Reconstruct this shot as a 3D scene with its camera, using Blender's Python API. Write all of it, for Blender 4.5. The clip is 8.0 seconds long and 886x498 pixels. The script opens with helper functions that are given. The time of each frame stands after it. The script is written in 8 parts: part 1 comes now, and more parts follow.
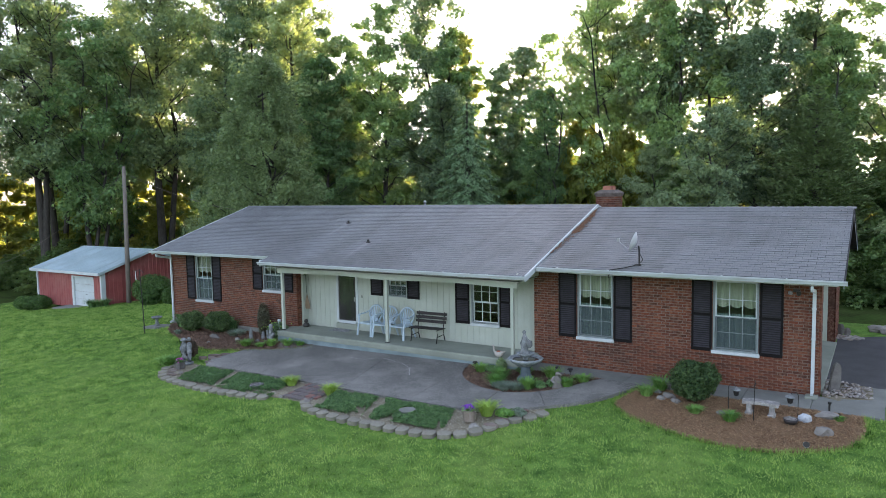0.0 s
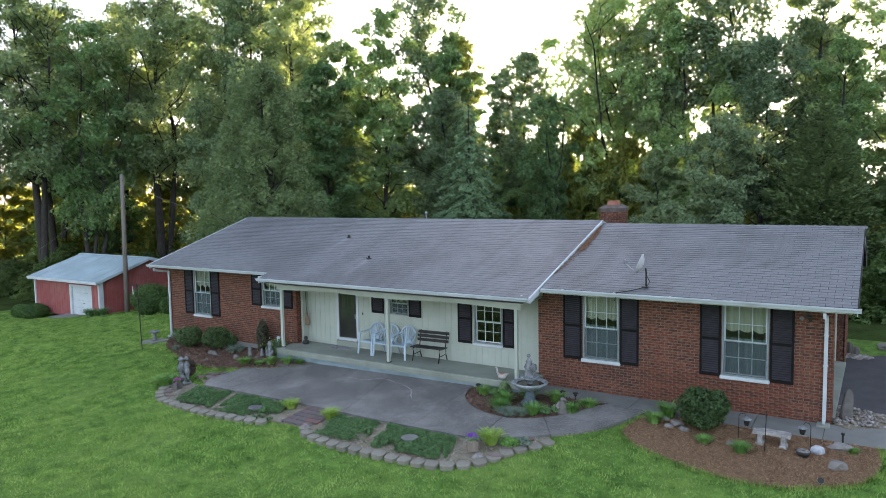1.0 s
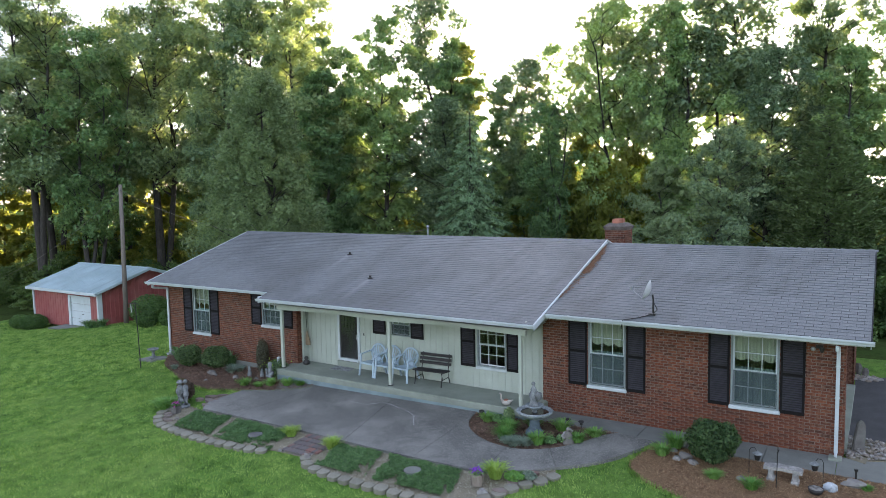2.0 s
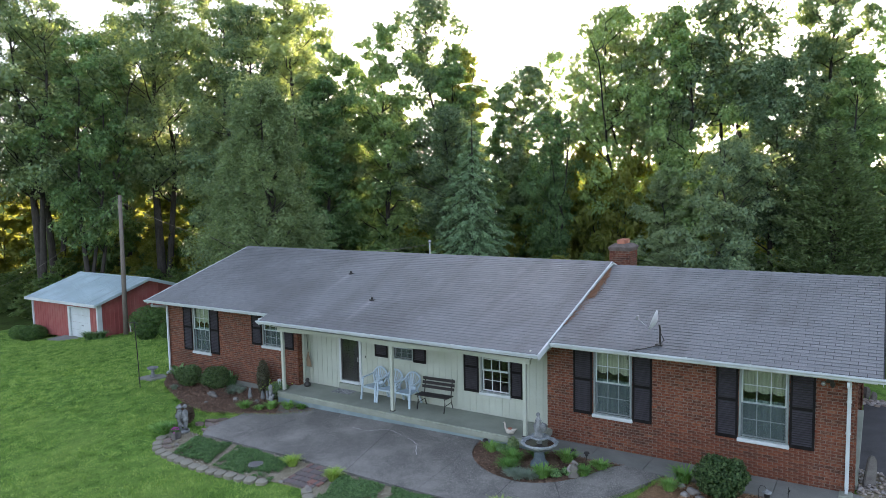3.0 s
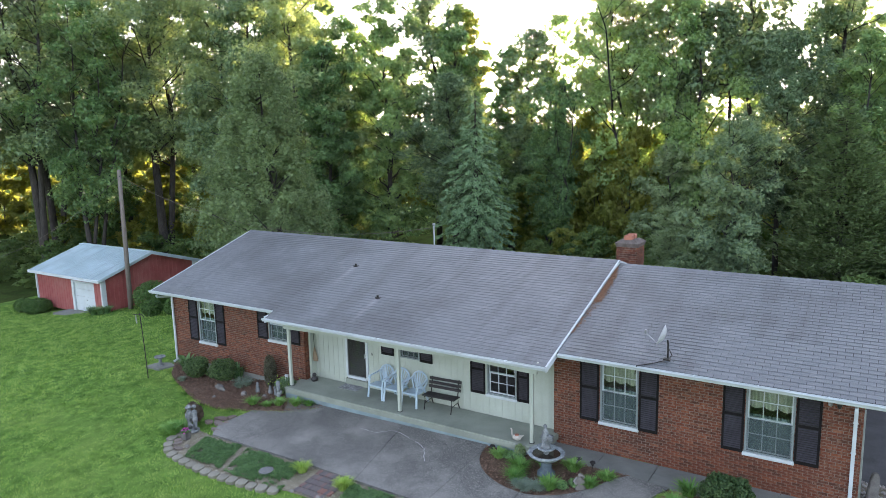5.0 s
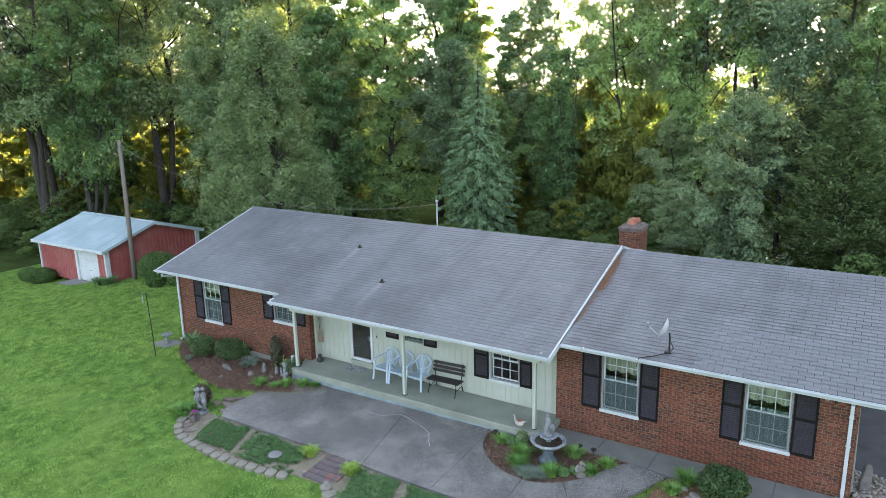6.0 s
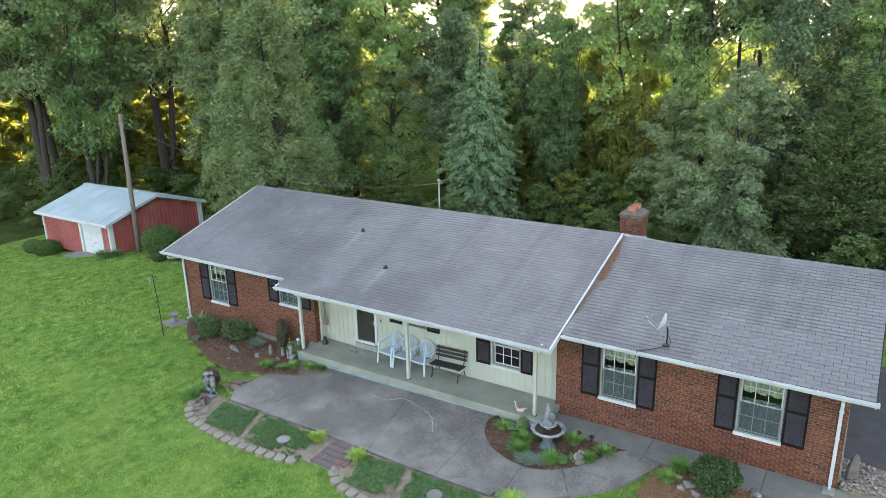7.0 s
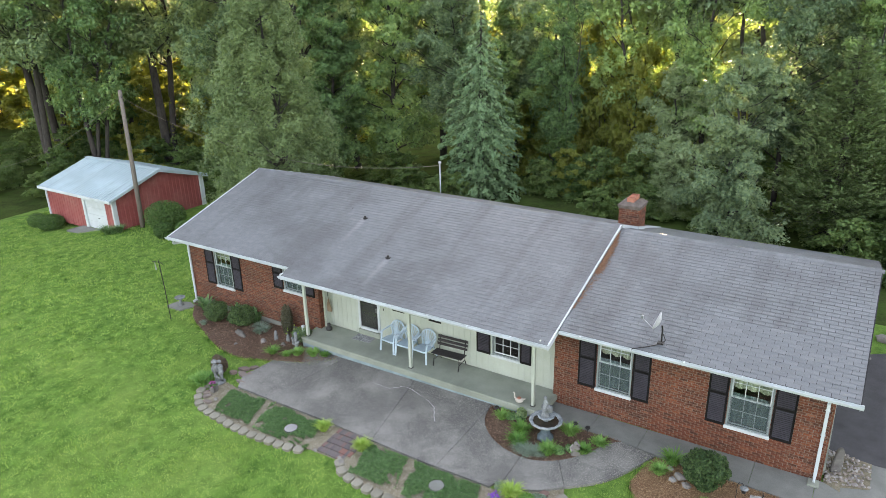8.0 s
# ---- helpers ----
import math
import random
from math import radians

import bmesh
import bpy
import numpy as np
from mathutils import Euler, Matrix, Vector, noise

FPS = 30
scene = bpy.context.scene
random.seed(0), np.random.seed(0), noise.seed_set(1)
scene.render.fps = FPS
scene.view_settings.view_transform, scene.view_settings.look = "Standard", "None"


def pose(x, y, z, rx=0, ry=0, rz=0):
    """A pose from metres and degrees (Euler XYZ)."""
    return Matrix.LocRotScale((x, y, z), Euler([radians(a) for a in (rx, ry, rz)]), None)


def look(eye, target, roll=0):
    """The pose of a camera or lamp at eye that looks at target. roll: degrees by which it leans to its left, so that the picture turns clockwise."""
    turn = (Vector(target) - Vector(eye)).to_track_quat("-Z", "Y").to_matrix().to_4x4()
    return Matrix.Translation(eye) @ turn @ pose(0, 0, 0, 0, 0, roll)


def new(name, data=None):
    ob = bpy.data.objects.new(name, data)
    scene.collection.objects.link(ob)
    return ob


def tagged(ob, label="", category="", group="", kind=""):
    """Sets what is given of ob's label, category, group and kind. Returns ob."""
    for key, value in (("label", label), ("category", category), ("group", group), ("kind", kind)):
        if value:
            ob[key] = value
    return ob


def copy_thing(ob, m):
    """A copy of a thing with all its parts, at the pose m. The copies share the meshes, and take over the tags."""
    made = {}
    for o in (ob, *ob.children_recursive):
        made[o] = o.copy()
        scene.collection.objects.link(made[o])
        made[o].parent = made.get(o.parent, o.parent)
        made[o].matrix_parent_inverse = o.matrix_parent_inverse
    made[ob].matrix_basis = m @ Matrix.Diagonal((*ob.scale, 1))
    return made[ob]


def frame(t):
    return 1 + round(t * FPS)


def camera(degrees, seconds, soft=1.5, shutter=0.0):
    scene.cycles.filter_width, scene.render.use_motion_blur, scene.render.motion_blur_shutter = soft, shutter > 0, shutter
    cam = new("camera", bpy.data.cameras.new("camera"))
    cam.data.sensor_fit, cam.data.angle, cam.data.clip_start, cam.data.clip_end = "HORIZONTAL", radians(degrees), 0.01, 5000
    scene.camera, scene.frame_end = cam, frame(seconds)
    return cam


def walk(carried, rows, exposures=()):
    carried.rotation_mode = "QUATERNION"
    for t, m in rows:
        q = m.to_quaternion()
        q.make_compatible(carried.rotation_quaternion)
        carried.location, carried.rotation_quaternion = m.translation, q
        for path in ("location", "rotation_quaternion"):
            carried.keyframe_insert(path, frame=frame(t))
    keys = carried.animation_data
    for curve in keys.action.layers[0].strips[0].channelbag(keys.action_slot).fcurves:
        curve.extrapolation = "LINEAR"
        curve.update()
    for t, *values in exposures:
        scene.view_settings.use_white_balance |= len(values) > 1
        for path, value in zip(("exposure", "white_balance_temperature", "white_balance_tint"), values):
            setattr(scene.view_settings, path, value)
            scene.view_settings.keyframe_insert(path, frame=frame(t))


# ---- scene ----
cam = camera(65.0, 8.0, soft=0.75)
PATH = [
    (0, (0.907, -17.323, 4.602), (-0.157, -15.638, 4.436), -1.0),
    (0.5, (0.773, -17.156, 4.862), (-0.291, -15.471, 4.693), -1.0),
    (1, (0.637, -16.997, 5.139), (-0.427, -15.312, 4.969), -1.0),
    (1.5, (0.513, -16.836, 5.447), (-0.552, -15.152, 5.274), -1.1),
    (2, (0.392, -16.696, 5.78), (-0.673, -15.012, 5.605), -1.1),
    (3.5, (0.075, -16.324, 6.888), (-0.993, -14.645, 6.689), -1.2),
    (4, (-0.006, -16.232, 7.288), (-1.071, -14.556, 7.047), -1.2),
    (4.5, (-0.075, -16.179, 7.702), (-1.137, -14.509, 7.415), -1.3),
    (6, (-0.29, -16.168, 9.055), (-1.336, -14.529, 8.586), -1.3),
    (6.5, (-0.317, -16.21, 9.53), (-1.356, -14.585, 9.002), -1.2),
    (7, (-0.324, -16.231, 10.037), (-1.355, -14.621, 9.448), -1.3),
    (7.5, (-0.312, -16.219, 10.591), (-1.334, -14.627, 9.942), -1.4),
    (8, (-0.32, -16.226, 11.223), (-1.332, -14.654, 10.513), -1.4),
]
EXPOSURES = [(0.0, 2.92, 5760, 20.5), (2.0, 2.92, 5760, 20.5), (3.7, 2.9, 5800, 21), (4.5, 3.1, 5830, 21.5), (6.5, 3.45, 6040, 18.5), (8.0, 3.64, 6600, 20)]
walk(cam, [(t, look(eye, target, roll)) for t, eye, target, roll in PATH], EXPOSURES)

# ---- light ----
SUN_DIR = Vector((-0.30, 0.948, 0.10)).normalized()
world = bpy.data.worlds.new("world")
scene.world = world
world.use_nodes = True
wn, wl = world.node_tree.nodes, world.node_tree.links
wn.clear()
sky = wn.new("ShaderNodeTexSky")
sky.sky_type, sky.sun_disc = "NISHITA", False
sky.sun_elevation, sky.sun_rotation = math.asin(SUN_DIR.z), math.atan2(SUN_DIR.x, SUN_DIR.y)
sky.air_density, sky.dust_density, sky.ozone_density = 1.0, 2.5, 1.0
back = wn.new("ShaderNodeBackground")
back.inputs["Strength"].default_value = 0.15
haze = wn.new("ShaderNodeHueSaturation")
haze.inputs["Saturation"].default_value = 0.5
wl.new(sky.outputs[0], haze.inputs["Color"])
wl.new(haze.outputs[0], back.inputs["Color"])
wl.new(back.outputs[0], wn.new("ShaderNodeOutputWorld").inputs["Surface"])
sun_data = bpy.data.lights.new("sun", "SUN")
sun_data.energy, sun_data.angle, sun_data.color = 4.0, radians(0.6), (1.0, 0.80, 0.52)
sun = new("sun", sun_data)
sun.matrix_world = look(SUN_DIR * 300, (0, 0, 0))


# ---- materials ----
def nodes_of(name):
    m = bpy.data.materials.new(name)
    m.use_nodes = True
    nt = m.node_tree
    return m, nt, nt.nodes["Principled BSDF"]


def set_in(node, **values):
    for k, v in values.items():
        node.inputs[k.replace("_", " ")].default_value = v


def noise_tex(nt, vec, scale, detail=4.0, rough=0.6):
    n = nt.nodes.new("ShaderNodeTexNoise")
    n.inputs["Scale"].default_value, n.inputs["Detail"].default_value, n.inputs["Roughness"].default_value = scale, detail, rough
    nt.links.new(vec, n.inputs["Vector"])
    return n.outputs["Fac"]


def ramp(nt, fac, stops):
    r = nt.nodes.new("ShaderNodeValToRGB")
    el = r.color_ramp.elements
    while len(el) < len(stops):
        el.new(0.5)
    for e, (p, c) in zip(el, stops):
        e.position, e.color = p, (*c, 1)
    nt.links.new(fac, r.inputs["Fac"])
    return r.outputs["Color"]


def mix(nt, fac, a, b, mode="MIX"):
    n = nt.nodes.new("ShaderNodeMix")
    n.data_type, n.blend_type = "RGBA", mode
    for v, s in ((fac, n.inputs[0]), (a, n.inputs[6]), (b, n.inputs[7])):
        if isinstance(v, (int, float)):
            s.default_value = v
        elif isinstance(v, tuple):
            s.default_value = (*v, 1)
        else:
            nt.links.new(v, s)
    return n.outputs[2]


def maths(nt, op, a, b):
    n = nt.nodes.new("ShaderNodeMath")
    n.operation = op
    for v, s in ((a, n.inputs[0]), (b, n.inputs[1])):
        if isinstance(v, (int, float)):
            s.default_value = v
        else:
            nt.links.new(v, s)
    return n.outputs[0]


def spread(nt):
    """One random number for each piece: by object and by loose island."""
    a = nt.nodes.new("ShaderNodeObjectInfo").outputs["Random"]
    b = nt.nodes.new("ShaderNodeNewGeometry").outputs["Random Per Island"]
    return maths(nt, "FRACT", maths(nt, "ADD", a, b), 0.0)


def surf(name, c1, c2, scale=6.0, fine=60.0, rough=0.8, bump=0.3, metal=0.0, dirt=None, dirt_scale=0.7, dirt_amount=0.5, pieces=None,
         stretch=(1, 1, 1), depth=0.01, spec=0.4, streak=None, washed=()):
    """A surface with grain at two scales, stains and relief. pieces: colours between which single pieces vary."""
    m, nt, p = nodes_of(name)
    co = nt.nodes.new("ShaderNodeTexCoord").outputs["Object"]
    mp = nt.nodes.new("ShaderNodeMapping")
    mp.inputs["Scale"].default_value = stretch
    nt.links.new(co, mp.inputs["Vector"])
    v = mp.outputs[0]
    big, small = noise_tex(nt, v, scale), noise_tex(nt, v, fine, 3.0)
    col = ramp(nt, maths(nt, "ADD", maths(nt, "MULTIPLY", big, 0.6), maths(nt, "MULTIPLY", small, 0.4)), [(0.36, c1), (0.64, c2)])
    if pieces:
        r = spread(nt)
        own = ramp(nt, r, [(i / max(1, len(pieces) - 1), c) for i, c in enumerate(pieces)])
        col = mix(nt, 0.65, col, own)
    if dirt:
        d = ramp(nt, noise_tex(nt, co, dirt_scale, 6.0, 0.65), [(0.45, (0, 0, 0)), (0.68, (1, 1, 1))])
        d = maths(nt, "MULTIPLY", d, dirt_amount)
        col = mix(nt, d, col, dirt)
    if streak:
        sm = nt.nodes.new("ShaderNodeMapping")
        sm.inputs["Scale"].default_value = streak[2]
        nt.links.new(co, sm.inputs["Vector"])
        d = ramp(nt, noise_tex(nt, sm.outputs[0], 1.0, 5.0, 0.6), [(0.48, (0, 0, 0)), (0.7, (1, 1, 1))])
        col = mix(nt, maths(nt, "MULTIPLY", d, streak[1]), col, streak[0])
    if washed:
        # pale runs washed clean below the metal vents
        sx = nt.nodes.new("ShaderNodeSeparateXYZ")
        nt.links.new(co, sx.inputs[0])
        for vx, vy in washed:
            off = maths(nt, "ABSOLUTE", maths(nt, "SUBTRACT", sx.outputs[0], vx), 0.0)
            side = maths(nt, "SUBTRACT", 1.0, maths(nt, "MULTIPLY", maths(nt, "ADD", off, maths(nt, "MULTIPLY", maths(nt, "SUBTRACT", noise_tex(nt, co, 4.0), 0.5), 0.15)), 6.0))
            down = maths(nt, "SUBTRACT", vy, sx.outputs[1])
            run = maths(nt, "MULTIPLY", maths(nt, "GREATER_THAN", down, 0.0), maths(nt, "SUBTRACT", 1.0, maths(nt, "MULTIPLY", down, 0.6)))
            m_ = maths(nt, "MULTIPLY", maths(nt, "MAXIMUM", side, 0.0), maths(nt, "MAXIMUM", run, 0.0))
            col = mix(nt, maths(nt, "MULTIPLY", m_, 0.6), col, (0.24, 0.245, 0.25))
    nt.links.new(col, p.inputs["Base Color"])
    set_in(p, Roughness=rough, Metallic=metal)
    p.inputs["Specular IOR Level"].default_value = spec
    b = nt.nodes.new("ShaderNodeBump")
    b.inputs["Strength"].default_value, b.inputs["Distance"].default_value = bump, depth
    nt.links.new(small, b.inputs["Height"])
    nt.links.new(b.outputs[0], p.inputs["Normal"])
    return m


def leaf(name, c1, c2, c3, trans=0.36, gloss=0.03, rough=0.45, fine=False, patch_scale=0.4, patch_mix=0.75, vary=0.3):
    """Leaves: a diffuse and a translucent side, their green varied leaf by leaf and over the crown."""
    m, nt, p = nodes_of(name)
    r = nt.nodes.new("ShaderNodeNewGeometry").outputs["Random Per Island"]
    co = nt.nodes.new("ShaderNodeTexCoord").outputs["Object"]
    patch = noise_tex(nt, co, 9.0 if fine else patch_scale, 3.0)
    f = maths(nt, "ADD", maths(nt, "MULTIPLY", r, 0.4), maths(nt, "MULTIPLY", patch, patch_mix))
    ob = nt.nodes.new("ShaderNodeObjectInfo").outputs["Random"]
    f = maths(nt, "ADD", f, maths(nt, "MULTIPLY", maths(nt, "SUBTRACT", ob, 0.5), vary))
    f = maths(nt, "SUBTRACT", f, 0.5 * (patch_mix - 0.75))
    col = ramp(nt, f, [(0.2, c1), (0.5, c2), (0.85, c3)])
    nt.links.new(col, p.inputs["Base Color"])
    set_in(p, Roughness=rough)
    p.inputs["Specular IOR Level"].default_value = gloss * 6
    t = nt.nodes.new("ShaderNodeBsdfTranslucent")
    lit = mix(nt, 1.0, col, (1.5, 1.3, 0.6), "MULTIPLY")
    nt.links.new(lit, t.inputs["Color"])
    s = nt.nodes.new("ShaderNodeMixShader")
    s.inputs[0].default_value = trans
    nt.links.new(p.outputs[0], s.inputs[1])
    nt.links.new(t.outputs[0], s.inputs[2])
    nt.links.new(s.outputs[0], nt.nodes["Material Output"].inputs["Surface"])
    return m


M_LAWN = surf("lawn", (0.0466, 0.104, 0.0209), (0.164, 0.29, 0.0566), 3.2, 34.0, 0.95, 1.0, dirt=(0.206, 0.294, 0.0689), dirt_scale=0.5, dirt_amount=0.55, depth=0.05, spec=0.05)
M_FOREST = surf("forest_floor", (0.03, 0.04, 0.015), (0.06, 0.085, 0.025), 0.5, 8.0, 0.95, 0.6, dirt=(0.05, 0.10, 0.02), depth=0.05, spec=0.0)
M_BLADE = leaf("grass_blades", (0.0302, 0.0791, 0.016), (0.146, 0.272, 0.0572), (0.302, 0.435, 0.132), 0.3, 0.008, 0.7, patch_scale=2.4, patch_mix=1.7)
M_BRICK = surf("brick", (0.0689, 0.0184, 0.0091), (0.13, 0.0353, 0.0149), 9.0, 90.0, 0.85, 0.5, dirt=(0.367, 0.24, 0.162), dirt_scale=13.0, dirt_amount=0.36,
               pieces=[(0.0197, 0.0105, 0.00686), (0.104, 0.0248, 0.0091), (0.158, 0.04, 0.013), (0.0656, 0.017, 0.00794), (0.202, 0.0618, 0.0231), (0.0307, 0.0123, 0.00686), (0.131, 0.0305, 0.00979), (0.0875, 0.021, 0.0091)],  streak=((0.033, 0.0152, 0.0091), 0.5, (0.55, 0.55, 1.3)))
M_SOOT = surf("sooty_masonry", (0.075, 0.06, 0.052), (0.15, 0.125, 0.11), 6.0, 70.0, 0.95, 0.5, dirt=(0.05, 0.045, 0.04), dirt_scale=4.0)
M_MORTAR = surf("mortar", (0.135, 0.106, 0.088), (0.198, 0.159, 0.132), 4.0, 120.0, 0.95, 0.4)
M_SHINGLE = surf("asphalt_shingle", (0.0722, 0.0808, 0.0848), (0.156, 0.172, 0.18), 5.0, 180.0, 0.55, 0.5, spec=0.6, dirt=(0.0474, 0.0513, 0.0537), dirt_scale=0.45, dirt_amount=0.7,
                 pieces=[(0.0929, 0.102, 0.108), (0.116, 0.127, 0.134), (0.101, 0.112, 0.117), (0.131, 0.142, 0.148)], streak=((0.0567, 0.0601, 0.0621), 0.6, (1.6, 0.16, 0.16)),
                 washed=((-15.39, 2.12), (-13.19, 0.46)))
M_FELT = surf("roof_felt", (0.02, 0.02, 0.021), (0.032, 0.031, 0.033), 5.0, 90.0, 0.95, 0.2)
M_WHITE = surf("white_paint", (0.423, 0.464, 0.478), (0.508, 0.554, 0.568), 1.2, 40.0, 0.5, 0.08, dirt=(0.321, 0.348, 0.334), dirt_scale=1.7, dirt_amount=0.4)
M_CREAM = surf("cream_siding", (0.331, 0.364, 0.31), (0.4, 0.437, 0.374), 1.3, 50.0, 0.6, 0.12, dirt=(0.31, 0.337, 0.264), dirt_scale=1.2, dirt_amount=0.4)
M_SHUTTER = surf("dark_shutter_paint", (0.0077, 0.007, 0.007), (0.014, 0.0126, 0.0126), 5.0, 60.0, 0.7, 0.1, spec=0.1)
M_DARK = surf("dark_paint", (0.018, 0.017, 0.016), (0.03, 0.028, 0.026), 5.0, 60.0, 0.45, 0.1)
M_CONC = surf("porch_concrete", (0.186, 0.205, 0.167), (0.26, 0.285, 0.234), 1.2, 60.0, 0.75, 0.15, dirt=(0.135, 0.145, 0.117), dirt_scale=0.9, dirt_amount=0.45)
M_WALK = surf("walk_concrete", (0.132, 0.137, 0.123), (0.21, 0.217, 0.194), 1.4, 90.0, 0.9, 0.25, dirt=(0.11, 0.114, 0.0969), dirt_scale=1.1, dirt_amount=0.5)
def aggregate():
    m, nt, p = nodes_of("exposed_aggregate")
    co = nt.nodes.new("ShaderNodeTexCoord").outputs["Object"]
    cells = []
    for sc in (55.0, 120.0):
        v = nt.nodes.new("ShaderNodeTexVoronoi")
        v.inputs["Scale"].default_value = sc
        nt.links.new(co, v.inputs["Vector"])
        w = nt.nodes.new("ShaderNodeSeparateColor")
        nt.links.new(v.outputs["Color"], w.inputs[0])
        cells.append((w.outputs[0], v.outputs["Distance"]))
    col = ramp(nt, cells[0][0], [(0.0, (0.035, 0.035, 0.032)), (0.45, (0.085, 0.084, 0.078)), (0.8, (0.15, 0.147, 0.133)), (1.0, (0.33, 0.32, 0.285))])
    col = mix(nt, 0.4, col, ramp(nt, cells[1][0], [(0.0, (0.05, 0.049, 0.046)), (0.7, (0.14, 0.137, 0.122)), (1.0, (0.30, 0.29, 0.26))]))
    worn = ramp(nt, noise_tex(nt, co, 0.7, 6.0, 0.65), [(0.45, (0, 0, 0)), (0.68, (1, 1, 1))])
    col = mix(nt, maths(nt, "MULTIPLY", worn, 0.6), col, (0.285, 0.278, 0.25))
    dark = ramp(nt, noise_tex(nt, co, 0.45, 5.0, 0.6), [(0.30, (1, 1, 1)), (0.5, (0, 0, 0))])
    col = mix(nt, maths(nt, "MULTIPLY", dark, 0.4), col, (0.06, 0.06, 0.055))
    nt.links.new(col, p.inputs["Base Color"])
    set_in(p, Roughness=0.85)
    b = nt.nodes.new("ShaderNodeBump")
    b.inputs["Strength"].default_value, b.inputs["Distance"].default_value = 0.7, 0.008
    b.invert = True
    nt.links.new(cells[0][1], b.inputs["Height"])
    nt.links.new(b.outputs[0], p.inputs["Normal"])
    return m


M_AGG = aggregate()
M_ASPHALT = surf("asphalt", (0.04, 0.04, 0.042), (0.065, 0.065, 0.068), 2.0, 150.0, 0.9, 0.5, dirt=(0.085, 0.085, 0.09), dirt_scale=0.8)
M_STONE = surf("edging_concrete", (0.123, 0.117, 0.0934), (0.26, 0.247, 0.197), 9.0, 70.0, 0.95, 0.6, dirt=(0.0942, 0.0922, 0.0645), dirt_scale=6.0, pieces=[(0.159, 0.151, 0.118), (0.241, 0.229, 0.182), (0.2, 0.191, 0.15)])
M_ROCK = surf("weathered_rock", (0.11, 0.106, 0.10), (0.23, 0.222, 0.21), 7.0, 60.0, 0.9, 0.6, dirt=(0.09, 0.085, 0.075), dirt_scale=5.0, pieces=[(0.11, 0.10, 0.085), (0.25, 0.23, 0.205), (0.17, 0.155, 0.14), (0.36, 0.345, 0.32)])
M_COBBLE = surf("river_cobbles", (0.14, 0.13, 0.12), (0.30, 0.28, 0.26), 9.0, 60.0, 0.85, 0.3, pieces=[(0.09, 0.085, 0.08), (0.30, 0.24, 0.18), (0.20, 0.19, 0.18), (0.45, 0.43, 0.40), (0.16, 0.12, 0.09), (0.34, 0.33, 0.32)])
M_DARKROCK = surf("dark_standing_stone", (0.085, 0.08, 0.075), (0.16, 0.152, 0.14), 6.0, 60.0, 0.9, 0.5, dirt=(0.06, 0.058, 0.05), dirt_scale=4.0)
M_BENCHSTONE = surf("mottled_bench_stone", (0.17, 0.165, 0.155), (0.40, 0.385, 0.36), 9.0, 60.0, 0.9, 0.6, dirt=(0.10, 0.098, 0.09), dirt_scale=7.0, dirt_amount=0.6)
M_FLAG = surf("flagstone", (0.12, 0.095, 0.08), (0.22, 0.18, 0.155), 6.0, 70.0, 0.9, 0.4, dirt=(0.15, 0.08, 0.06), dirt_scale=3.0, pieces=[(0.10, 0.085, 0.075), (0.20, 0.17, 0.15), (0.16, 0.085, 0.065)])
M_MULCH = surf("mulch_bed", (0.06, 0.034, 0.022), (0.15, 0.095, 0.062), 14.0, 80.0, 0.95, 1.0, dirt=(0.24, 0.165, 0.115), dirt_scale=1.5, depth=0.03)
M_MULCH_TAN = surf("weathered_mulch", (0.0895, 0.0492, 0.0257), (0.22, 0.135, 0.0711), 14.0, 80.0, 0.95, 1.0, dirt=(0.305, 0.205, 0.111), dirt_scale=1.5, depth=0.03)
M_CHIP_TAN = surf("weathered_mulch_shreds", (0.138, 0.0768, 0.0401), (0.346, 0.216, 0.118), 20.0, 90.0, 0.95, 0.3, pieces=[(0.0977, 0.0533, 0.0291), (0.231, 0.124, 0.0647), (0.357, 0.229, 0.123), (0.577, 0.421, 0.241)])
M_CHIP = surf("mulch_chips", (0.07, 0.04, 0.026), (0.2, 0.125, 0.085), 20.0, 90.0, 0.95, 0.3, pieces=[(0.05, 0.03, 0.02), (0.12, 0.068, 0.046), (0.20, 0.125, 0.085), (0.32, 0.225, 0.155)])
M_GRAVEL = surf("pea_gravel", (0.127, 0.109, 0.0704), (0.294, 0.27, 0.189), 40.0, 120.0, 0.9, 0.8, depth=0.01, dirt=(0.0784, 0.0624, 0.0352), dirt_scale=2.5, dirt_amount=0.7)
M_SHEDRED = surf("red_metal_siding", (0.217, 0.0543, 0.052), (0.286, 0.079, 0.0719), 1.2, 40.0, 0.5, 0.05, dirt=(0.336, 0.148, 0.134), dirt_scale=0.8, dirt_amount=0.5)
M_SHEDROOF = surf("galvanised_roof", (0.36, 0.45, 0.48), (0.50, 0.60, 0.635), 1.0, 50.0, 0.42, 0.05, metal=0.15, dirt=(0.36, 0.42, 0.43), dirt_scale=0.6, dirt_amount=0.4, streak=((0.24, 0.30, 0.32), 0.35, (7.0, 0.4, 0.4)))
M_POLE = surf("weathered_pole_wood", (0.12, 0.10, 0.085), (0.20, 0.175, 0.15), 4.0, 40.0, 0.9, 0.5, stretch=(6, 6, 0.6))
M_BARK = surf("bark", (0.026, 0.023, 0.02), (0.065, 0.058, 0.05), 5.0, 22.0, 0.95, 0.9, stretch=(2, 2, 0.5), depth=0.04)
M_METAL = surf("grey_metal", (0.30, 0.31, 0.32), (0.42, 0.43, 0.44), 4.0, 60.0, 0.4, 0.05, metal=0.7)
